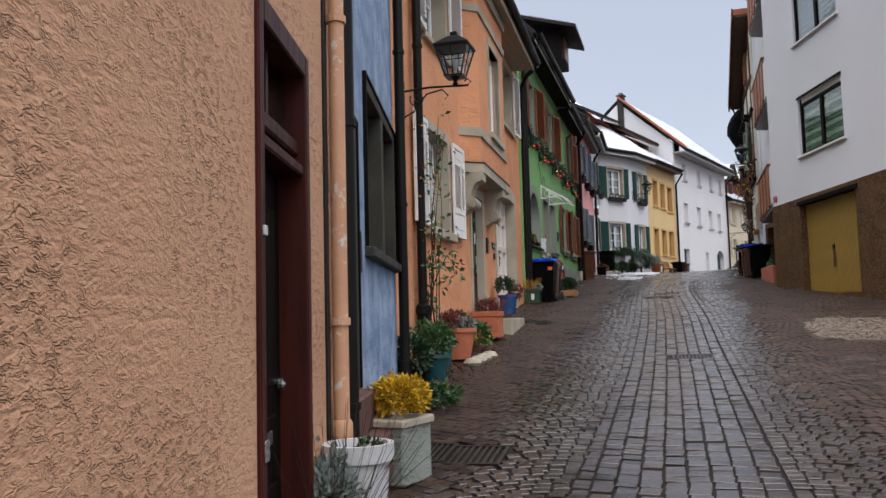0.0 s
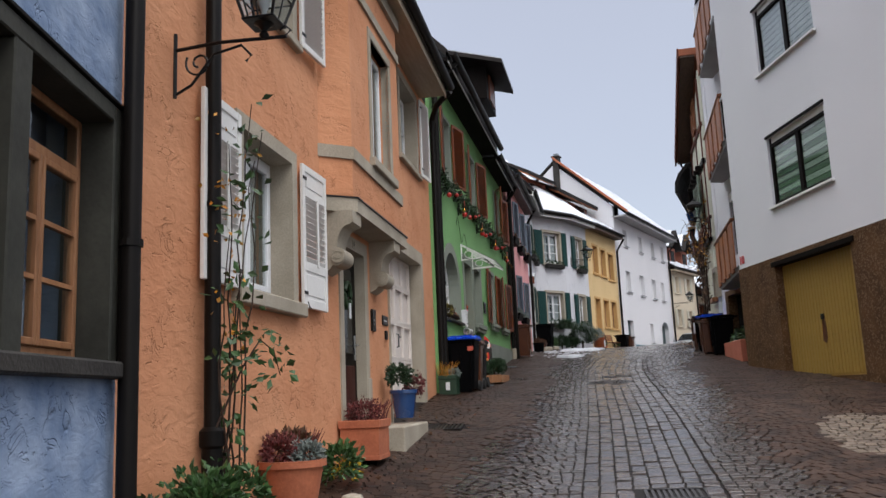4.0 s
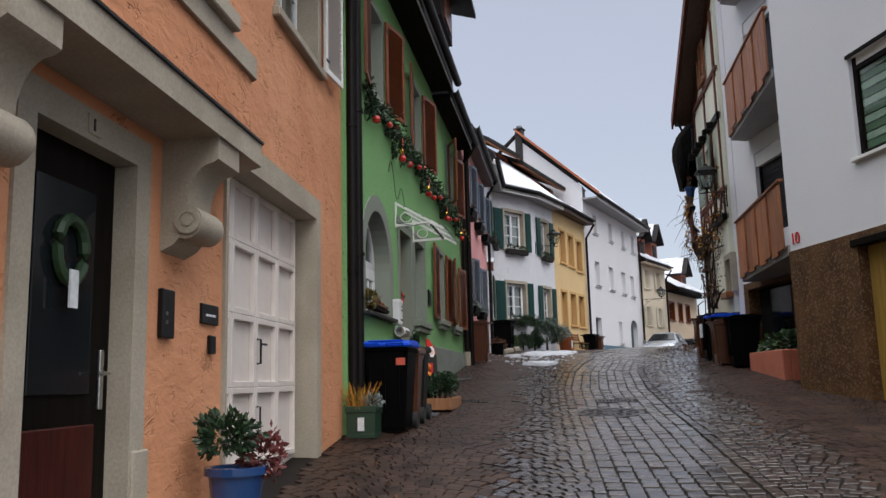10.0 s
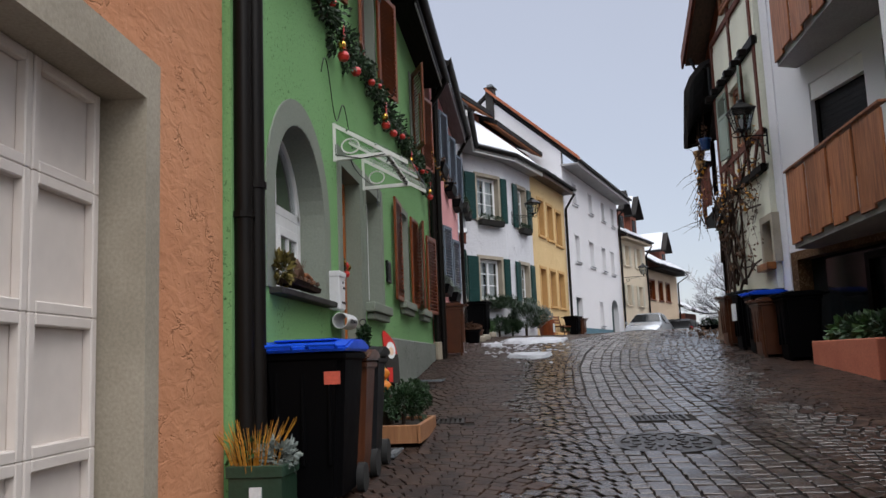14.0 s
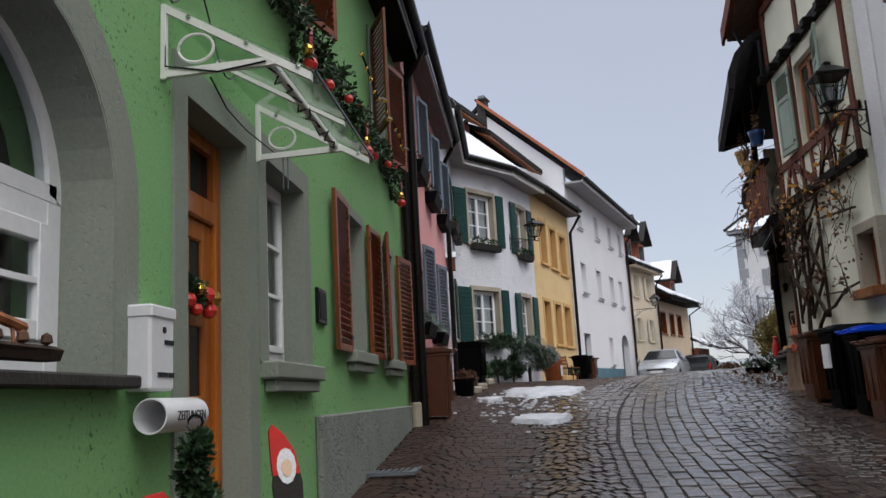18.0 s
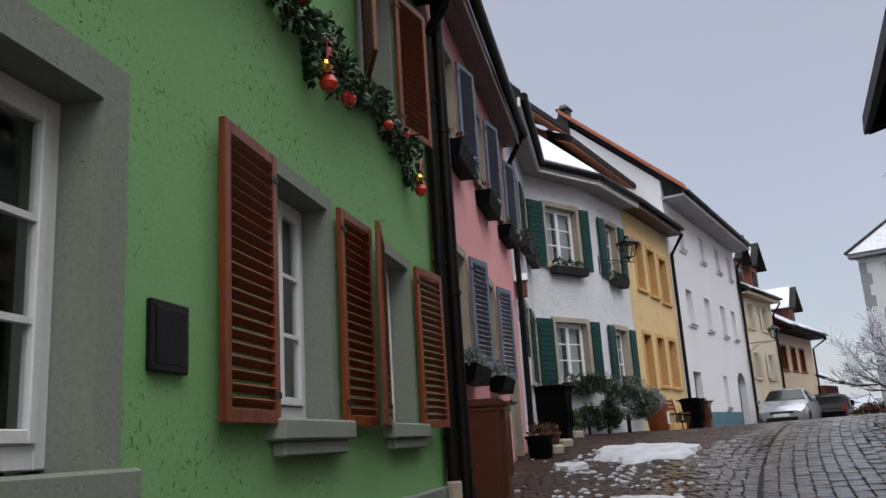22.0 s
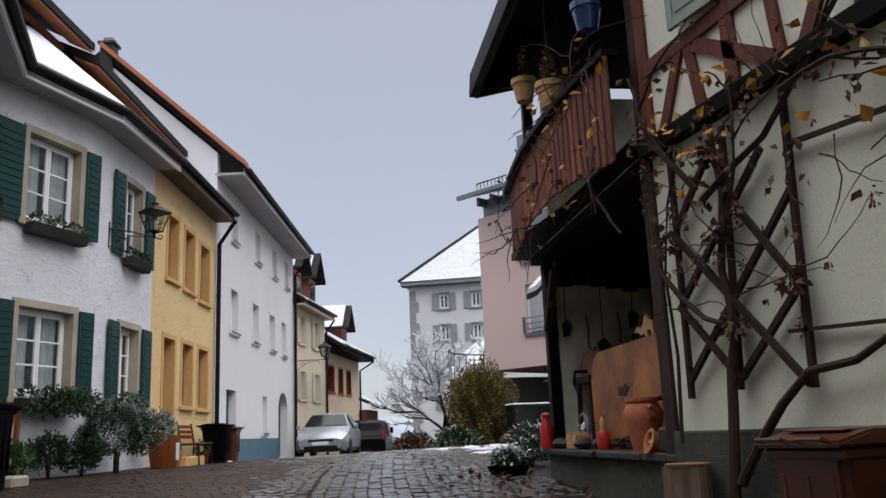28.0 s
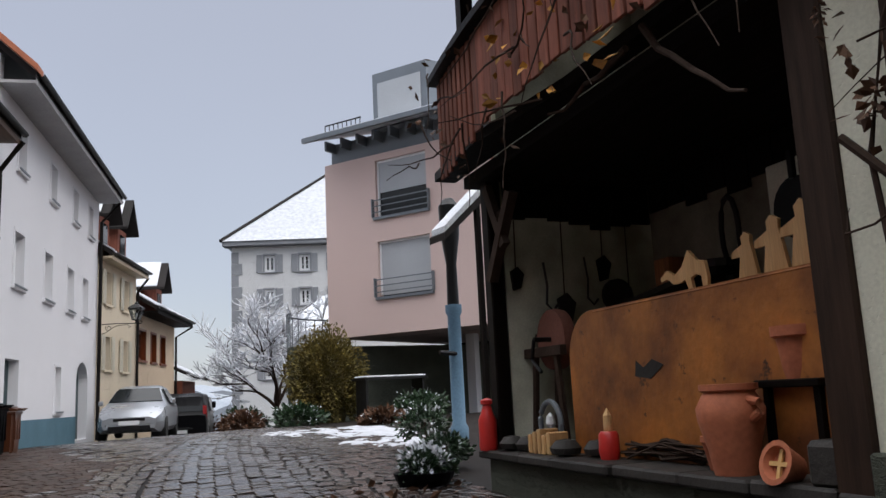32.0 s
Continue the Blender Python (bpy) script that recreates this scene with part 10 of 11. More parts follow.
    part("stem", tube(bmesh.new(), [(0.10, -0.14, 5.0), (0.35, -0.12, 4.72), (0.62, -0.12, 4.52), (0.92, -0.12, 4.42)], 0.02, 6, 0.9), M["bark"], t)
    for bx, bz in ((0.28, 5.1), (0.86, 5.05), (0.92, 4.42), (1.5, 4.6), (0.9, 5.6)):
        part("withered_clump", leaves(bmesh.new(), (bx, -0.14, bz), (0.09, 0.06, 0.09), 46, 0.07, rnd_, droop=0.8), M["deadleaf"], t)
    vine((0.86, -0.13, 4.9), (0.2, 0, 1), 1.1, 0.018, 1)
    vine((2.2, -0.12, 4.25), (1, 0, 0.2), 1.0, 0.02, 1)
    vine((0.75, -0.14, 5.3), (0.8, 0, 0.35), 2.4, 0.026, 1)
    vine((0.7, -0.14, 5.4), (-0.6, 0, 0.5), 1.2, 0.026, 1)
    vine((1.6, -0.12, 5.75), (1, 0, 0.1), 1.6, 0.02, 1)
    vine((2.6, -0.12, 5.9), (0.3, 0, 0.9), 1.2, 0.02, 1)
    lf = bmesh.new()
    for _ in range(26):
        leaves(lf, (rnd_.uniform(-0.3, 3.0), rnd_.uniform(-0.2, -0.1), rnd_.uniform(5.4, 6.3)), (0.05, 0.05, 0.06), 2, 0.11, rnd_, droop=0.6)
    part("yellow_leaves", lf, M["autumn"], t, "last yellow vine leaves")
    # hanging withered leaves
    lf = bmesh.new()
    for _ in range(120):
        leaves(lf, (rnd_.uniform(0.0, 3.1), rnd_.uniform(-0.2, -0.08), rnd_.triangular(4.3, 6.2, 5.8)), (0.04, 0.04, 0.06), 2, 0.07, rnd_, droop=1.2)
    part("withered_leaves", lf, M["deadleaf"], t)
    # thin bare tendrils across the lattice, with shrivelled bunches hanging from them
    for _ in range(34):
        p, d = Vector((rnd_.uniform(0.1, 2.9), rnd_.uniform(-0.2, -0.1), rnd_.uniform(4.6, 6.0))), Vector((rnd_.uniform(-1, 1), 0, rnd_.uniform(-0.4, 0.5)))
        pts = [p]
        for k in range(6):
            d = (d + Vector((rnd_.uniform(-0.4, 0.4), rnd_.uniform(-0.15, 0.15), rnd_.uniform(-0.4, 0.4)))).normalized()
            q = pts[-1] + d * 0.12
            q.y = max(-0.28, min(-0.07, q.y))
            q.x = max(0.1, q.x)
            pts.append(q)
        tw = part("tendril", tube(bmesh.new(), pts, 0.006, 4, 0.35), M["bark"], t)
        if rnd_.random() < 0.6:
            q = pts[rnd_.randint(2, 5)]
            part("dried_bunch", leaves(bmesh.new(), (q.x, q.y, q.z - 0.09), (0.022, 0.022, 0.08), 22, 0.028, rnd_, droop=1.0), M["darkleaf" if rnd_.random() < 0.3 else "deadleaf"], tw)


def porch_vine():
    t = thing("porch_vine", NM, "bare twigs and yellow leaves hanging over the porch", "climber")
    rnd_ = random.Random(41)
    for i in range(34):
        a, z = rnd_.uniform(0.0, NN), rnd_.uniform(5.8, 7.1)
        p = Vector((a, -0.40, z))
        pts = [p]
        d = Vector((rnd_.uniform(-1, 1), rnd_.uniform(-0.5, 0.1), rnd_.uniform(-0.8, 0.3))).normalized()
        for k in range(6):
            d = (d + Vector((rnd_.uniform(-0.5, 0.5), rnd_.uniform(-0.2, 0.2), rnd_.uniform(-0.5, 0.3)))).normalized()
            pts.append(pts[-1] + d * 0.13)
        part("twig", tube(bmesh.new(), pts, 0.009, 5, 0.3), M["bark"], t)
    for i, mm in enumerate(("autumn", "deadleaf", "autumn")):
        lf = bmesh.new()
        for _ in range(26 if i < 2 else 12):
            a = rnd_.uniform(1.6, NN + 0.1) if i != 1 else rnd_.uniform(0.0, NN)
            leaves(lf, (a, -0.42 + rnd_.uniform(-0.06, 0.08), rnd_.uniform(5.75, 7.1)), (0.06, 0.05, 0.07), 2, 0.075 if i < 2 else 0.11, rnd_, droop=0.5)
        part("leaves", lf, M[mm], t)
    # thick stems hanging in the arch
    for a0, z0, a1, z1 in ((3.2, 5.95, 3.95, 5.3), (3.0, 5.95, 2.1, 5.85)):
        pts = [(a0 + (a1 - a0) * k / 6 + rnd_.uniform(-0.04, 0.04), -0.18 + rnd_.uniform(-0.03, 0.03), z0 + (z1 - z0) * k / 6 + rnd_.uniform(-0.04, 0.04)) for k in range(7)]
        part("stem", tube(bmesh.new(), pts, 0.022, 6, 0.4), M["bark"], t)


def niche_things():
    def N(a, d, z, turn=0.0):
        return NM @ Matrix.Translation((a, d, z)) @ Matrix.Rotation(radians(turn), 4, "Z")
    Z = 3.615
    # rusty tank
    t = thing("rusty_tank", N(2.84, 0.46, Z), "large rust-brown steel tank lying in the porch", "tank")
    bm = bmesh.new()
    pts = [(-1.58, 0.0), (1.20, 0.0), (1.20, 1.0)]
    for k in range(13):
        a = math.pi / 2 * k / 12
        pts.append((-1.24 - 0.34 * math.sin(a), 0.66 + 0.34 * math.cos(a)))
    prism(bm, pts, -0.16, 0.42, "y")
    part("body", bm, M["rust"], t, soft=True)
    part("top_rim", tube(bmesh.new(), [(-1.2, -0.15, 0.985), (1.18, -0.15, 0.985)], 0.014, 6), M["rust"], t)
    part("dark_mark", prism(bmesh.new(), [(-0.72, 0.52), (-0.55, 0.50), (-0.40, 0.58), (-0.52, 0.62), (-0.62, 0.57), (-0.70, 0.62)], -0.166, -0.162, "y"), M["bristle"], t)
    # wooden nativity figures on the tank
    def cut(name, m, pts, label, cat="figurine"):
        ob = solo(name, prism(bmesh.new(), pts, -0.012, 0.012, "y"), M["ply"], label, cat, group="plywood figures", m=m)
        return ob
    zt = Z + 1.0
    camel = [(-0.30, 0.17), (-0.22, 0.22), (-0.14, 0.17), (-0.06, 0.22), (0.02, 0.34), (0.10, 0.25), (0.18, 0.23), (0.20, 0.10), (0.19, 0.0), (0.15, 0.0), (0.14, 0.12), (0.09, 0.14), (0.03, 0.12), (0.05, 0.0), (0.01, 0.0), (-0.03, 0.12), (-0.08, 0.10), (-0.16, 0.10), (-0.22, 0.15), (-0.29, 0.14)]
    cut("camel_figure", N(2.50, 0.50, zt + 0.002), [(x * 0.95, z * 0.8) for x, z in camel], "pale plywood camel cut-out on the tank")
    robe = [(-0.10, 0.0), (0.10, 0.0), (0.06, 0.20), (0.045, 0.26), (0.05, 0.31), (0.0, 0.34), (-0.04, 0.31), (-0.035, 0.26), (-0.14, 0.22), (-0.15, 0.18), (-0.06, 0.18)]
    for a, s, lab in ((3.02, 0.85, "kneeling plywood figure cut-out"), (3.24, 1.0, "standing plywood figure cut-out"), (3.46, 1.12, "taller plywood figure cut-out")):
        cut("standing_figure", N(a, 0.52, zt + 0.002), [(x * s, z * s) for x, z in robe], lab)
    # amphora and pots
    t = thing("clay_amphora", N(3.26, 0.10, Z), "terracotta jar with two handles", "jar")
    part("body", lathe(bmesh.new(), [(0.105, 0), (0.11, 0.03), (0.125, 0.12), (0.165, 0.27), (0.17, 0.33), (0.135, 0.395), (0.125, 0.41), (0.145, 0.42), (0.145, 0.45), (0.11, 0.45)], 26), M["terracotta"], t, soft=True)
    for s in (-1, 1):
        part("handle", tube(bmesh.new(), [(s * 0.13, 0, 0.37), (s * 0.215, 0, 0.36), (s * 0.215, 0, 0.31), (s * 0.16, 0, 0.28)], 0.022, 8), M["terracotta"], t, soft=True)
    t = thing("clay_bowl", N(3.70, 0.0, Z + 0.085, 0) @ Matrix.Scale(0.85, 4) @ Matrix.Rotation(radians(72), 4, "X"), "terracotta pot lying on its side", "pot")
    part("body", lathe(bmesh.new(), [(0.07, -0.10), (0.11, 0.03), (0.12, 0.05), (0.09, 0.05), (0.07, 0.0), (0.0, 0.0)], 20), M["terracotta"], t, soft=True)
    part("spoke", B(-0.085, 0.085, -0.012, 0.012, 0.005, 0.02), M["ochre"], t)
    part("spoke", B(-0.012, 0.012, -0.085, 0.085, 0.005, 0.021), M["ochre"], t)
    t = thing("clay_pot", N(3.50, 0.40, Z + 0.46), "terracotta flower pot upside down on a stool", "pot")
    part("body", lathe(bmesh.new(), [(0.11, 0), (0.12, 0.05), (0.135, 0.20), (0.16, 0.21), (0.16, 0.26), (0.135, 0.26)], 22), M["terracotta"], t, soft=True)
    t = thing("pot_stool", N(3.50, 0.40, Z), "dark wooden stool in the porch", "stool")
    part("seat", B(-0.22, 0.22, -0.16, 0.16, 0.42, 0.46, 0.006), M["darkwood"], t)
    for sx in (-1, 1):
        for sy in (-1, 1):
            part("leg", B(sx * 0.17 - 0.02, sx * 0.17 + 0.02, sy * 0.11 - 0.02, sy * 0.11 + 0.02, 0, 0.42), M["darkwood"], t)
    t = thing("clay_pot", N(3.02, 0.20, Z), "small terracotta pot behind the jar", "pot")
    part("body", lathe(bmesh.new(), [(0.06, 0), (0.09, 0.14), (0.10, 0.15), (0.10, 0.18), (0.08, 0.18)], 16), M["terracotta"], t, soft=True)
    solo("stone_block", B(-0.16, 0.16, -0.14, 0.16, 0, 0.20, 0.025), M["slab"], "dark grey stone block on the ledge", "stone", m=N(4.02, 0.12, Z, 8))
    # red bottle, candle, rooster, stones
    t = thing("red_bottle", N(0.36, -0.01, Z), "red metal flask on the ledge", "bottle")
    part("body", lathe(bmesh.new(), [(0.07, 0), (0.075, 0.02), (0.075, 0.24), (0.05, 0.30), (0.035, 0.36), (0.05, 0.37), (0.05, 0.40), (0.0, 0.42)], 18), M["red"], t, soft=True)
    t = thing("grave_candle", N(1.96, 0.16, Z), "red glass candle holder with pale candle", "candle")
    part("glass", lathe(bmesh.new(), [(0.06, 0), (0.07, 0.05), (0.065, 0.16), (0.05, 0.18)], 14), M["red"], t, soft=True)
    part("candle", lathe(bmesh.new(), [(0.03, 0.18), (0.028, 0.28), (0.0, 0.33)], 10), M["ply"], t)
    for i in range(5):
        tt = solo("wood_slice", B(-0.02, 0.02, -0.09, 0.09, 0, 0.14 + 0.02 * (i % 3), 0.008), M["ply"], "split pale firewood stick on the ledge", "firewood", group="firewood sticks", m=N(0.98 + 0.075 * i, 0.14, Z, 10))
    for a, d, s in ((0.62, 0.08, 0.09), (0.80, 0.16, 0.11), (1.48, 0.10, 0.10), (1.75, 0.2, 0.09)):
        st = solo("pebble", lathe(bmesh.new(), [(0, 0), (s, 0.02), (s * 1.15, 0.06), (s * 0.7, 0.11), (0, 0.12)], 9), M["slab"], "grey stone on the ledge", "stone", "ledge stones", soft=True)
        st.matrix_world = N(a, d, Z, 30 * a)
    t = thing("twig_bundle", N(2.45, 0.30, Z), "bundle of dry twigs on the ledge", "twigs")
    for k in range(26):
        part("twig", tube(bmesh.new(), [(RND.uniform(-0.5, -0.3), RND.uniform(-0.1, 0.08), RND.uniform(0.01, 0.12)), (0, RND.uniform(-0.1, 0.08), RND.uniform(0.02, 0.14)), (RND.uniform(0.3, 0.5), RND.uniform(-0.1, 0.08), RND.uniform(0.01, 0.12))], 0.008, 5), M["bark"], t)
    # grindstone and iron wheel
    t = thing("grindstone", N(0.72, 0.48, Z), "old grindstone on a wooden frame", "grindstone")
    part("stone", lathe(bmesh.new(), [(0.03, -0.05), (0.24, -0.05), (0.25, 0.0), (0.24, 0.05), (0.03, 0.05)], 26), M["redstone"], t, soft=True).matrix_basis = Matrix.Translation((0, 0, 0.86)) @ Matrix.Rotation(radians(90), 4, "X")
    part("axle", tube(bmesh.new(), [(0, -0.2, 0.86), (0, 0.2, 0.86)], 0.02, 8), M["iron"], t)
    part("crank", tube(bmesh.new(), [(0, -0.2, 0.86), (-0.05, -0.2, 0.70), (0.10, -0.2, 0.60)], 0.016, 6), M["iron"], t)
    for s in (-1, 1):
        part("frame_rail", B(-0.32, 0.32, s * 0.11 - 0.03, s * 0.11 + 0.03, 0.72, 0.80, 0.005), M["bark"], t)
        part("leg", tube(bmesh.new(), [(s * 0.18, -0.1, 0.72), (s * 0.28, -0.1, 0.0)], 0.03, 6), M["bark"], t)
        part("leg", tube(bmesh.new(), [(s * 0.18, 0.1, 0.72), (s * 0.28, 0.1, 0.0)], 0.03, 6), M["bark"], t)
    t = thing("iron_wheel", N(0.92, 0.28, Z + 0.20), "rusty iron ring with a ceramic bird", "ring")
    part("ring", tube(bmesh.new(), [(0.17 * math.cos(k * 0.2618), 0, 0.17 * math.sin(k * 0.2618)) for k in range(25)], 0.022, 8), M["steel"], t)
    part("bird", lathe(bmesh.new(), [(0, -0.05), (0.04, 0), (0.03, 0.06), (0, 0.09)], 10), M["paper"], t)
    part("foot", B(-0.06, 0.06, -0.03, 0.03, -0.20, -0.17), M["steel"], t)
    # shelf with tools, boards and pans on the back wall
    t = thing("wall_shelf", N(1.25, 1.45, 4.78), "dark shelf with old tools", "shelf")
    part("board", B(-0.75, 0.75, -0.2, 0.2, 0, 0.04, 0.005), M["darkwood"], t)
    part("box", B(-0.35, -0.15, -0.1, 0.1, 0.04, 0.32, 0.01), M["balcwood"], t)
    part("pan", lathe(bmesh.new(), [(0.0, 0.04), (0.16, 0.04), (0.2, 0.14), (0.2, 0.2)], 16, (0.35, 0, 0)), M["iron"], t)
    part("bracket", B(-0.6, -0.56, 0.0, 0.2, -0.2, 0.0), M["darkwood"], t)
    part("bracket", B(0.56, 0.6, 0.0, 0.2, -0.2, 0.0), M["darkwood"], t)
    for a, z, w, hh, mm, lab in ((2.35, 5.22, 0.36, 0.40, "cream", "pale plastered panel"), (3.75, 5.5, 0.12, 0.2, "balcwood", "small wooden box")):
        t = thing("wall_panel", N(a, 1.66, z), lab + " on the dark porch wall", "panel", "porch wall panels")
        part("panel", B(-w, w, -0.02, 0.02, -hh, hh, 0.01), M[mm], t)
    t = thing("hanging_pan", N(2.35, 1.55, 5.24), "black iron pan hanging on the wall", "pan")
    part("bowl", lathe(bmesh.new(), [(0.0, -0.06), (0.18, -0.05), (0.22, 0.0), (0.20, 0.0)], 20), M["iron"], t).matrix_basis = Matrix.Rotation(radians(90), 4, "X")
    part("handle", B(-0.02, 0.02, -0.02, 0.02, 0.2, 0.4), M["iron"], t)
    t = thing("horse_collar", N(1.65, 1.55, 5.2), "old leather harness with iron rings", "harness")
    part("strap", tube(bmesh.new(), [(0.10 * math.cos(k * 0.5), 0, 0.28 * math.sin(k * 0.5)) for k in range(14)], 0.022, 6), M["bristle"], t)
    part("ring", tube(bmesh.new(), [(0.05 * math.cos(k * 0.5), 0, -0.34 + 0.05 * math.sin(k * 0.5)) for k in range(14)], 0.008, 5), M["steel"], t)
    # hanging flower pots under the hood
    for a, d, z, mm, lab in ((1.7, -0.34, 7.40, "ply", "pale yellow hanging pot with dry vine"), (2.7, -0.34, 6.92, "ply", "pale yellow pot on the hand rail"), (3.75, -0.26, 7.20, "blueglaze", "blue glazed pot on the hand rail")):
        t = thing("hanging_pot", N(a, d, z), lab, "pot", "balcony pots")
        part("body", lathe(bmesh.new(), [(0.09, 0), (0.13, 0.2), (0.145, 0.2), (0.145, 0.26), (0.12, 0.26)], 16), M[mm], t, soft=True)
        part("cord", tube(bmesh.new(), [(0, 0, 0.2), (0, 0, 8.28 - z)], 0.01, 5), M["bark"], t)
        part("dry_vine", leaves(bmesh.new(), (0, 0, 0.42), (0.05, 0.05, 0.22), 40, 0.07), M["deadleaf"], t)
    # upended log at the foot of the wall
    t = thing("log_seat", at(2.42, 32.22, 0.0), "upended tree trunk section used as a stand", "log")
    lg = bmesh.new()
    lathe(lg, [(0.20, 0), (0.165, 0.15), (0.15, 0.45), (0.155, 0.58)], 18)
    for v in lg.verts:
        a = math.atan2(v.co.y, v.co.x)
        f = 1 + 0.10 * math.sin(3 * a) + 0.05 * math.sin(7 * a)
        v.co.x, v.co.y = v.co.x * f, v.co.y * f
    part("trunk", lg, M["logbark"], t, soft=True)
    part("cut_face", lathe(bmesh.new(), [(0.0, 0.585), (0.15, 0.585), (0.155, 0.60), (0.0, 0.605)], 18), M["casement"], t)
    # fallen leaves along the foot of the wall
    lf = bmesh.new()
    r_ = random.Random(8)
    for _ in range(130):
        x, y = r_.uniform(2.0, 3.2), r_.uniform(30.8, 37.5)
        if x > 2.55 + max(0, (y - 32.6) * 0.18):
            continue
        leaves(lf, (x, y, gz(x, y) + 0.035), (0.02, 0.02, 0.01), 1, 0.10, r_)
    for _ in range(120):
        x, y = r_.uniform(-3.3, -2.3), r_.uniform(6.5, 18)
        leaves(lf, (x, y, gz(x, y) + 0.035), (0.02, 0.02, 0.01), 1, 0.06, r_)
    solo("fallen_leaves", lf, M["deadleaf"], "scattered fallen leaves on the wet paving", "leaves", kind="stuff")


corner_planter()
trellis()
porch_vine()
niche_things()


# ---- cobbles ----
def strip_x(y):
    """Middle line of the rectangular setts that run up the lane."""
    knots = [(-8, 0.10), (11, -0.04), (17, -0.13), (22, -0.30), (25, -0.36), (28, -0.25), (30, -0.02)]
    if y > 30:
        return 0.78 - 0.05 * 26 + 0.10 * (y - 26) + 0.006 * (y - 26) ** 2
    for (a, xa), (b, xb) in zip(knots, knots[1:]):
        if y <= b:
            return xa + (xb - xa) * (y - a) / (b - a)
    return knots[-1][1]


PALE = (2.75, 15.0, 0.75, 1.5)


def on_margin(x, y):
    """True on the dull brown, close-set margins of the lane."""
    w = 0.45 * noise.noise((x * 0.9, y * 0.35, 8)) + 0.25 * noise.noise((x * 3, y * 2, 5)) + 0.45 * noise.noise((x * 11, y * 11, 2))
    left = -1.75 if y < 31.5 else min(1.2, -1.75 + 0.30 * (y - 31.5))
    right = 1.32 if y < 27 else 1.32 + 0.32 * (y - 27)
    return x + w < left or x + w > right


def lane_edges(y):
    pts_l = [(-6, 0.5), (4.7, -2.0), (8.55, -2.95), (19.3, -3.5), (36, -3.42), (40, -3.46), (41.6, -2.25), (44.1, -1.35), (58.3, 3.3), (75, 7.2)]
    pts_r = [(-6, 9.0), (16, 6.4), (16.8, 4.7), (24.1, 2.62), (29.3, 2.72), (32.6, 2.62), (37, 3.5), (42, 5.0), (60, 9.0), (75, 12)]
    def f(p):
        for (a, xa), (b, xb) in zip(p, p[1:]):
            if y <= b:
                return xa + (xb - xa) * (y - a) / (b - a)
        return p[-1][1]
    return f(pts_l), f(pts_r)


def sett_block(verts, faces, cx, cy, w, d, turn, rnd_, flat=1.0):
    c, s = math.cos(turn), math.sin(turn)
    h = rnd_.uniform(-0.006, 0.006) * flat
    tx, ty = rnd_.uniform(-0.04, 0.04) * flat, rnd_.uniform(-0.04, 0.04) * flat
    base = len(verts)
    for k, up in ((1.0, -0.030), (0.985, 0.009), (0.93, 0.013)):
        for sx, sy in ((-1, -1), (1, -1), (1, 1), (-1, 1)):
            lx, ly = sx * w / 2 * k, sy * d / 2 * k
            x, y = cx + lx * c - ly * s, cy + lx * s + ly * c
            verts.append((x, y, gz(x, y) + up + h + tx * lx + ty * ly + 0.004))
    for r in (0, 4):
        for j in range(4):
            faces.append((base + r + j, base + r + (j + 1) % 4, base + r + 4 + (j + 1) % 4, base + r + 4 + j))
    faces.append((base + 8, base + 9, base + 10, base + 11))


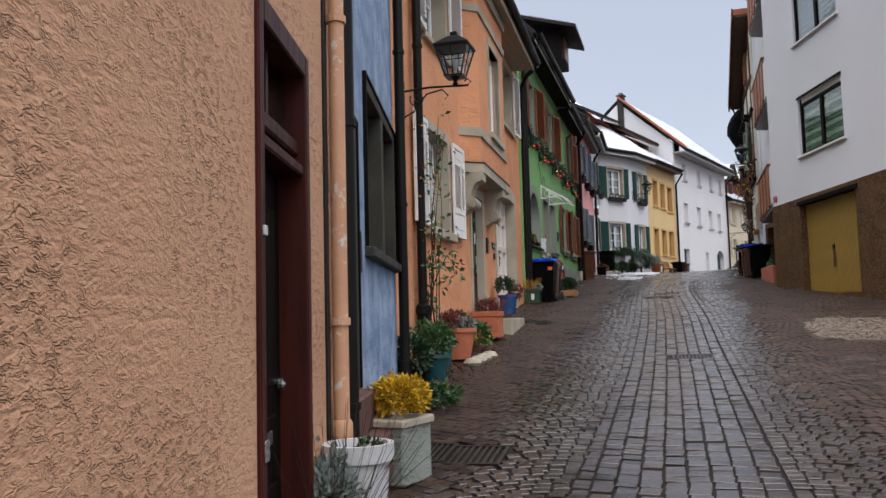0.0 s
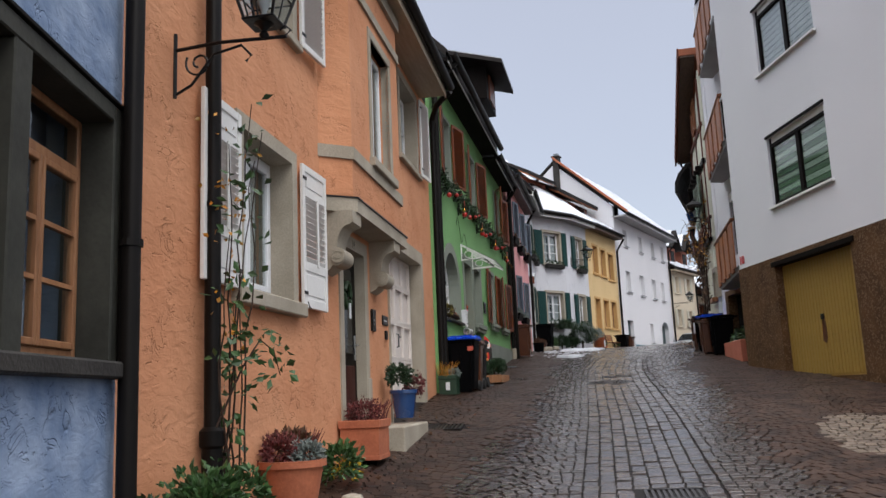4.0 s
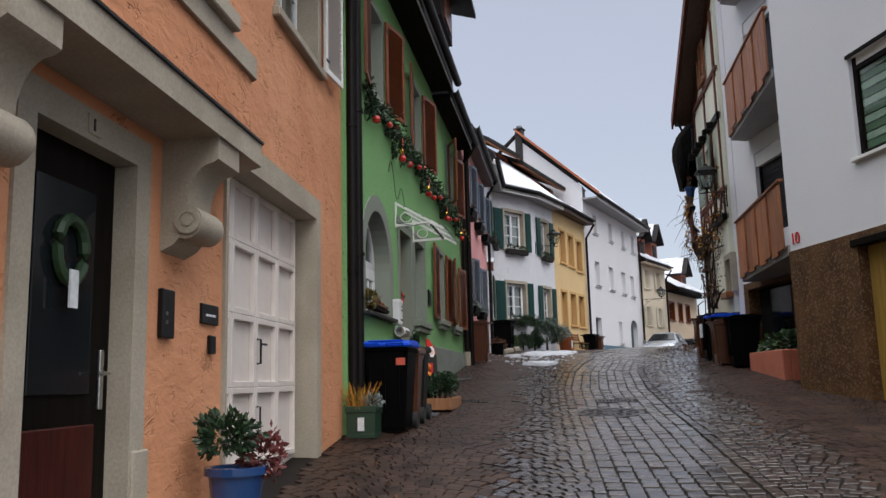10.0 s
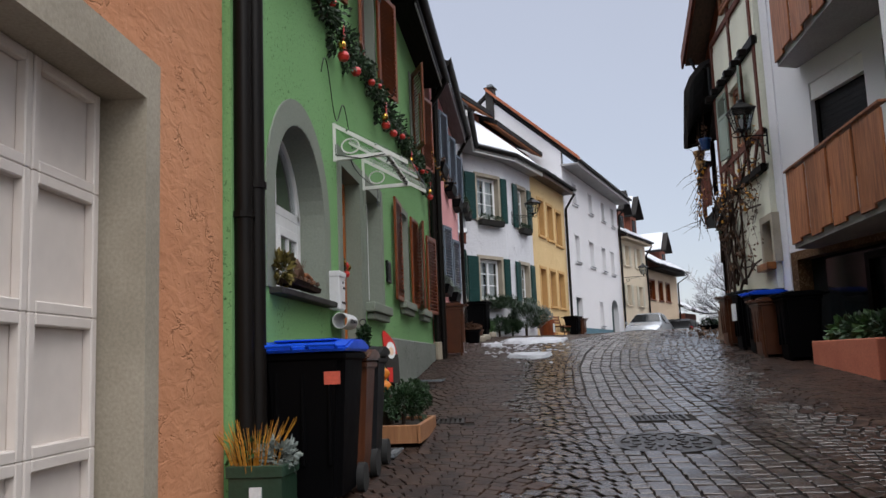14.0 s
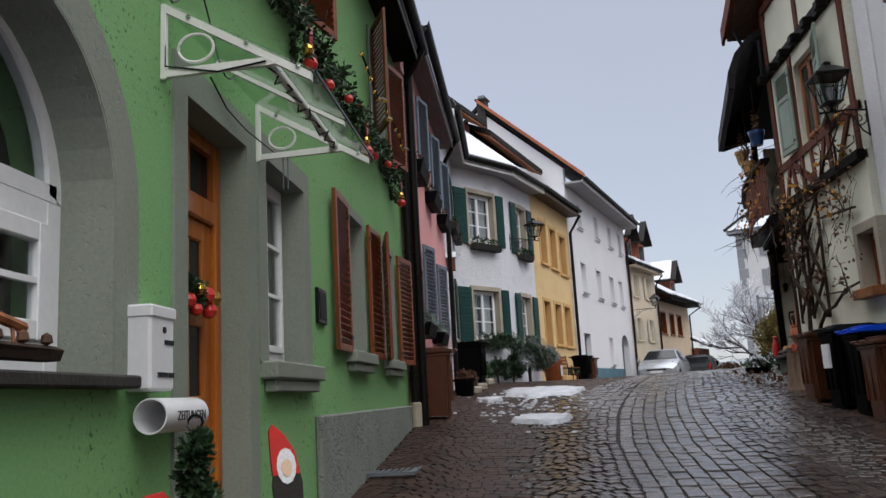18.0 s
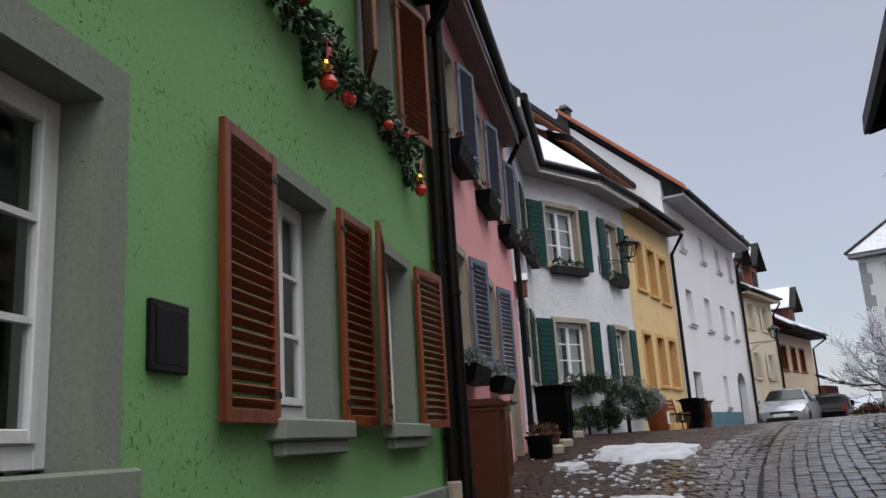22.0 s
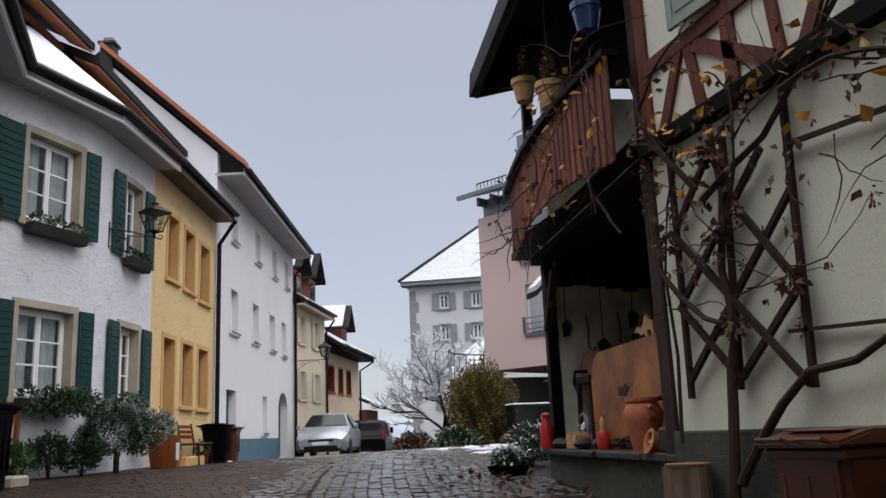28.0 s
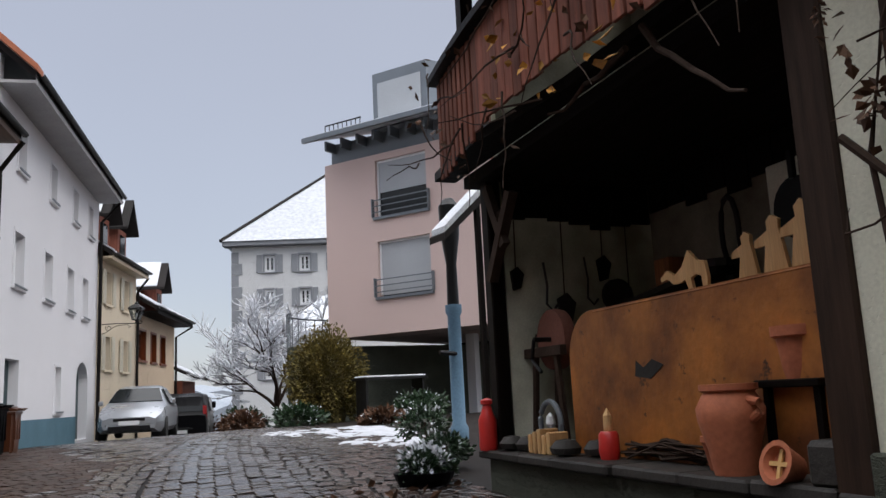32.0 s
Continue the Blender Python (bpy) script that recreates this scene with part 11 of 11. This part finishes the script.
def setts():
    rnd_ = random.Random(7)
    verts, faces, near, mv, mf, pv_, pf_ = [], [], [], [], [], [], []
    def blocked(x, y, m=0.05):
        return any(math.hypot(x - a, y - b) < w + m if w == d else abs(x - a) < w + m and abs(y - b) < d + m for a, b, w, d in COVERS)
    def add(cx, cy, w, d, turn):
        if blocked(cx, cy):
            return
        if len(near) < 300 and 7.0 < cy < 9.4 and -1.6 < cx < 1.2:
            near.append((cx, cy, w, d, turn))
        elif ((cx - PALE[0]) / PALE[2]) ** 2 + ((cy - PALE[1]) / PALE[3]) ** 2 + 0.6 * noise.noise((cx * 2, cy * 2, 3)) < 1:
            sett_block(pv_, pf_, cx, cy, w, d, turn, rnd_)
        elif on_margin(cx, cy):
            sett_block(mv, mf, cx, cy, w + 0.013, d + 0.013, turn, rnd_, 0.5)
        else:
            sett_block(verts, faces, cx, cy, w, d, turn, rnd_)
    # the strip: eight columns of larger setts
    y = -1.0
    cols = 8
    while y < 60:
        d = rnd_.uniform(0.12, 0.18) if y < 40 else 0.25
        for k in range(cols):
            w = 0.158
            off = rnd_.uniform(-0.03, 0.03)
            add(strip_x(y) + (k - (cols - 1) / 2) * 0.158 + rnd_.uniform(-0.006, 0.006), y + d / 2 + off, w - 0.017, d - 0.017, -0.05 + rnd_.uniform(-0.05, 0.05))
        y += d
    # small setts in shallow arcs on both sides
    y = -1.2
    while y < 62:
        size = 0.118 if y < 30 else 0.14 if y < 42 else 0.24
        a, b = lane_edges(y)
        for side, end in ((-1, a + 0.1), (1, b - 0.05)):
            x = strip_x(y) + side * 0.636
            while (end - x) * side > 0:
                w = size * rnd_.uniform(0.85, 1.2)
                xm = x + side * w / 2
                ph = (xm / 1.5) % 1.0
                yy = y + 0.26 * math.sin(math.pi * ph) + rnd_.uniform(-0.012, 0.012)
                add(xm, yy, w - 0.016, size * rnd_.uniform(0.92, 1.02) - 0.015, 0.26 * math.pi / 1.5 * math.cos(math.pi * ph) * 0.9 + rnd_.uniform(-0.08, 0.08))
                x += side * w
        y += size
    me = bpy.data.meshes.new("cobbles")
    me.from_pydata(verts, [], faces)
    me.materials.append(M["sett"])
    ob = tagged(new("cobbles", me), "wet granite cobbles laid in arcs with a lengthwise strip", "cobbles", kind="stuff")
    me = bpy.data.meshes.new("muddy_cobbles")
    me.from_pydata(mv, [], mf)
    me.materials.append(M["sidesett"])
    tagged(new("muddy_cobbles", me), "dull brown cobbles along the house fronts", "cobbles", kind="stuff")
    me = bpy.data.meshes.new("pale_cobbles")
    me.from_pydata(pv_, [], pf_)
    me.materials.append(M["palesett"])
    tagged(new("pale_cobbles", me), "patch of pale sanded cobbles by the garage", "cobbles", kind="stuff")
    pv = tagged(new("pavement"), "wet granite setts in the middle of the lane", "pavement", kind="structure")
    for cx, cy, w, d, turn in near:
        v, f = [], []
        sett_block(v, f, cx, cy, w, d, turn, rnd_)
        m2 = bpy.data.meshes.new("sett")
        m2.from_pydata(v, [], f)
        m2.materials.append(M["sett"])
        s = new("sett", m2)
        s.parent = pv


setts()
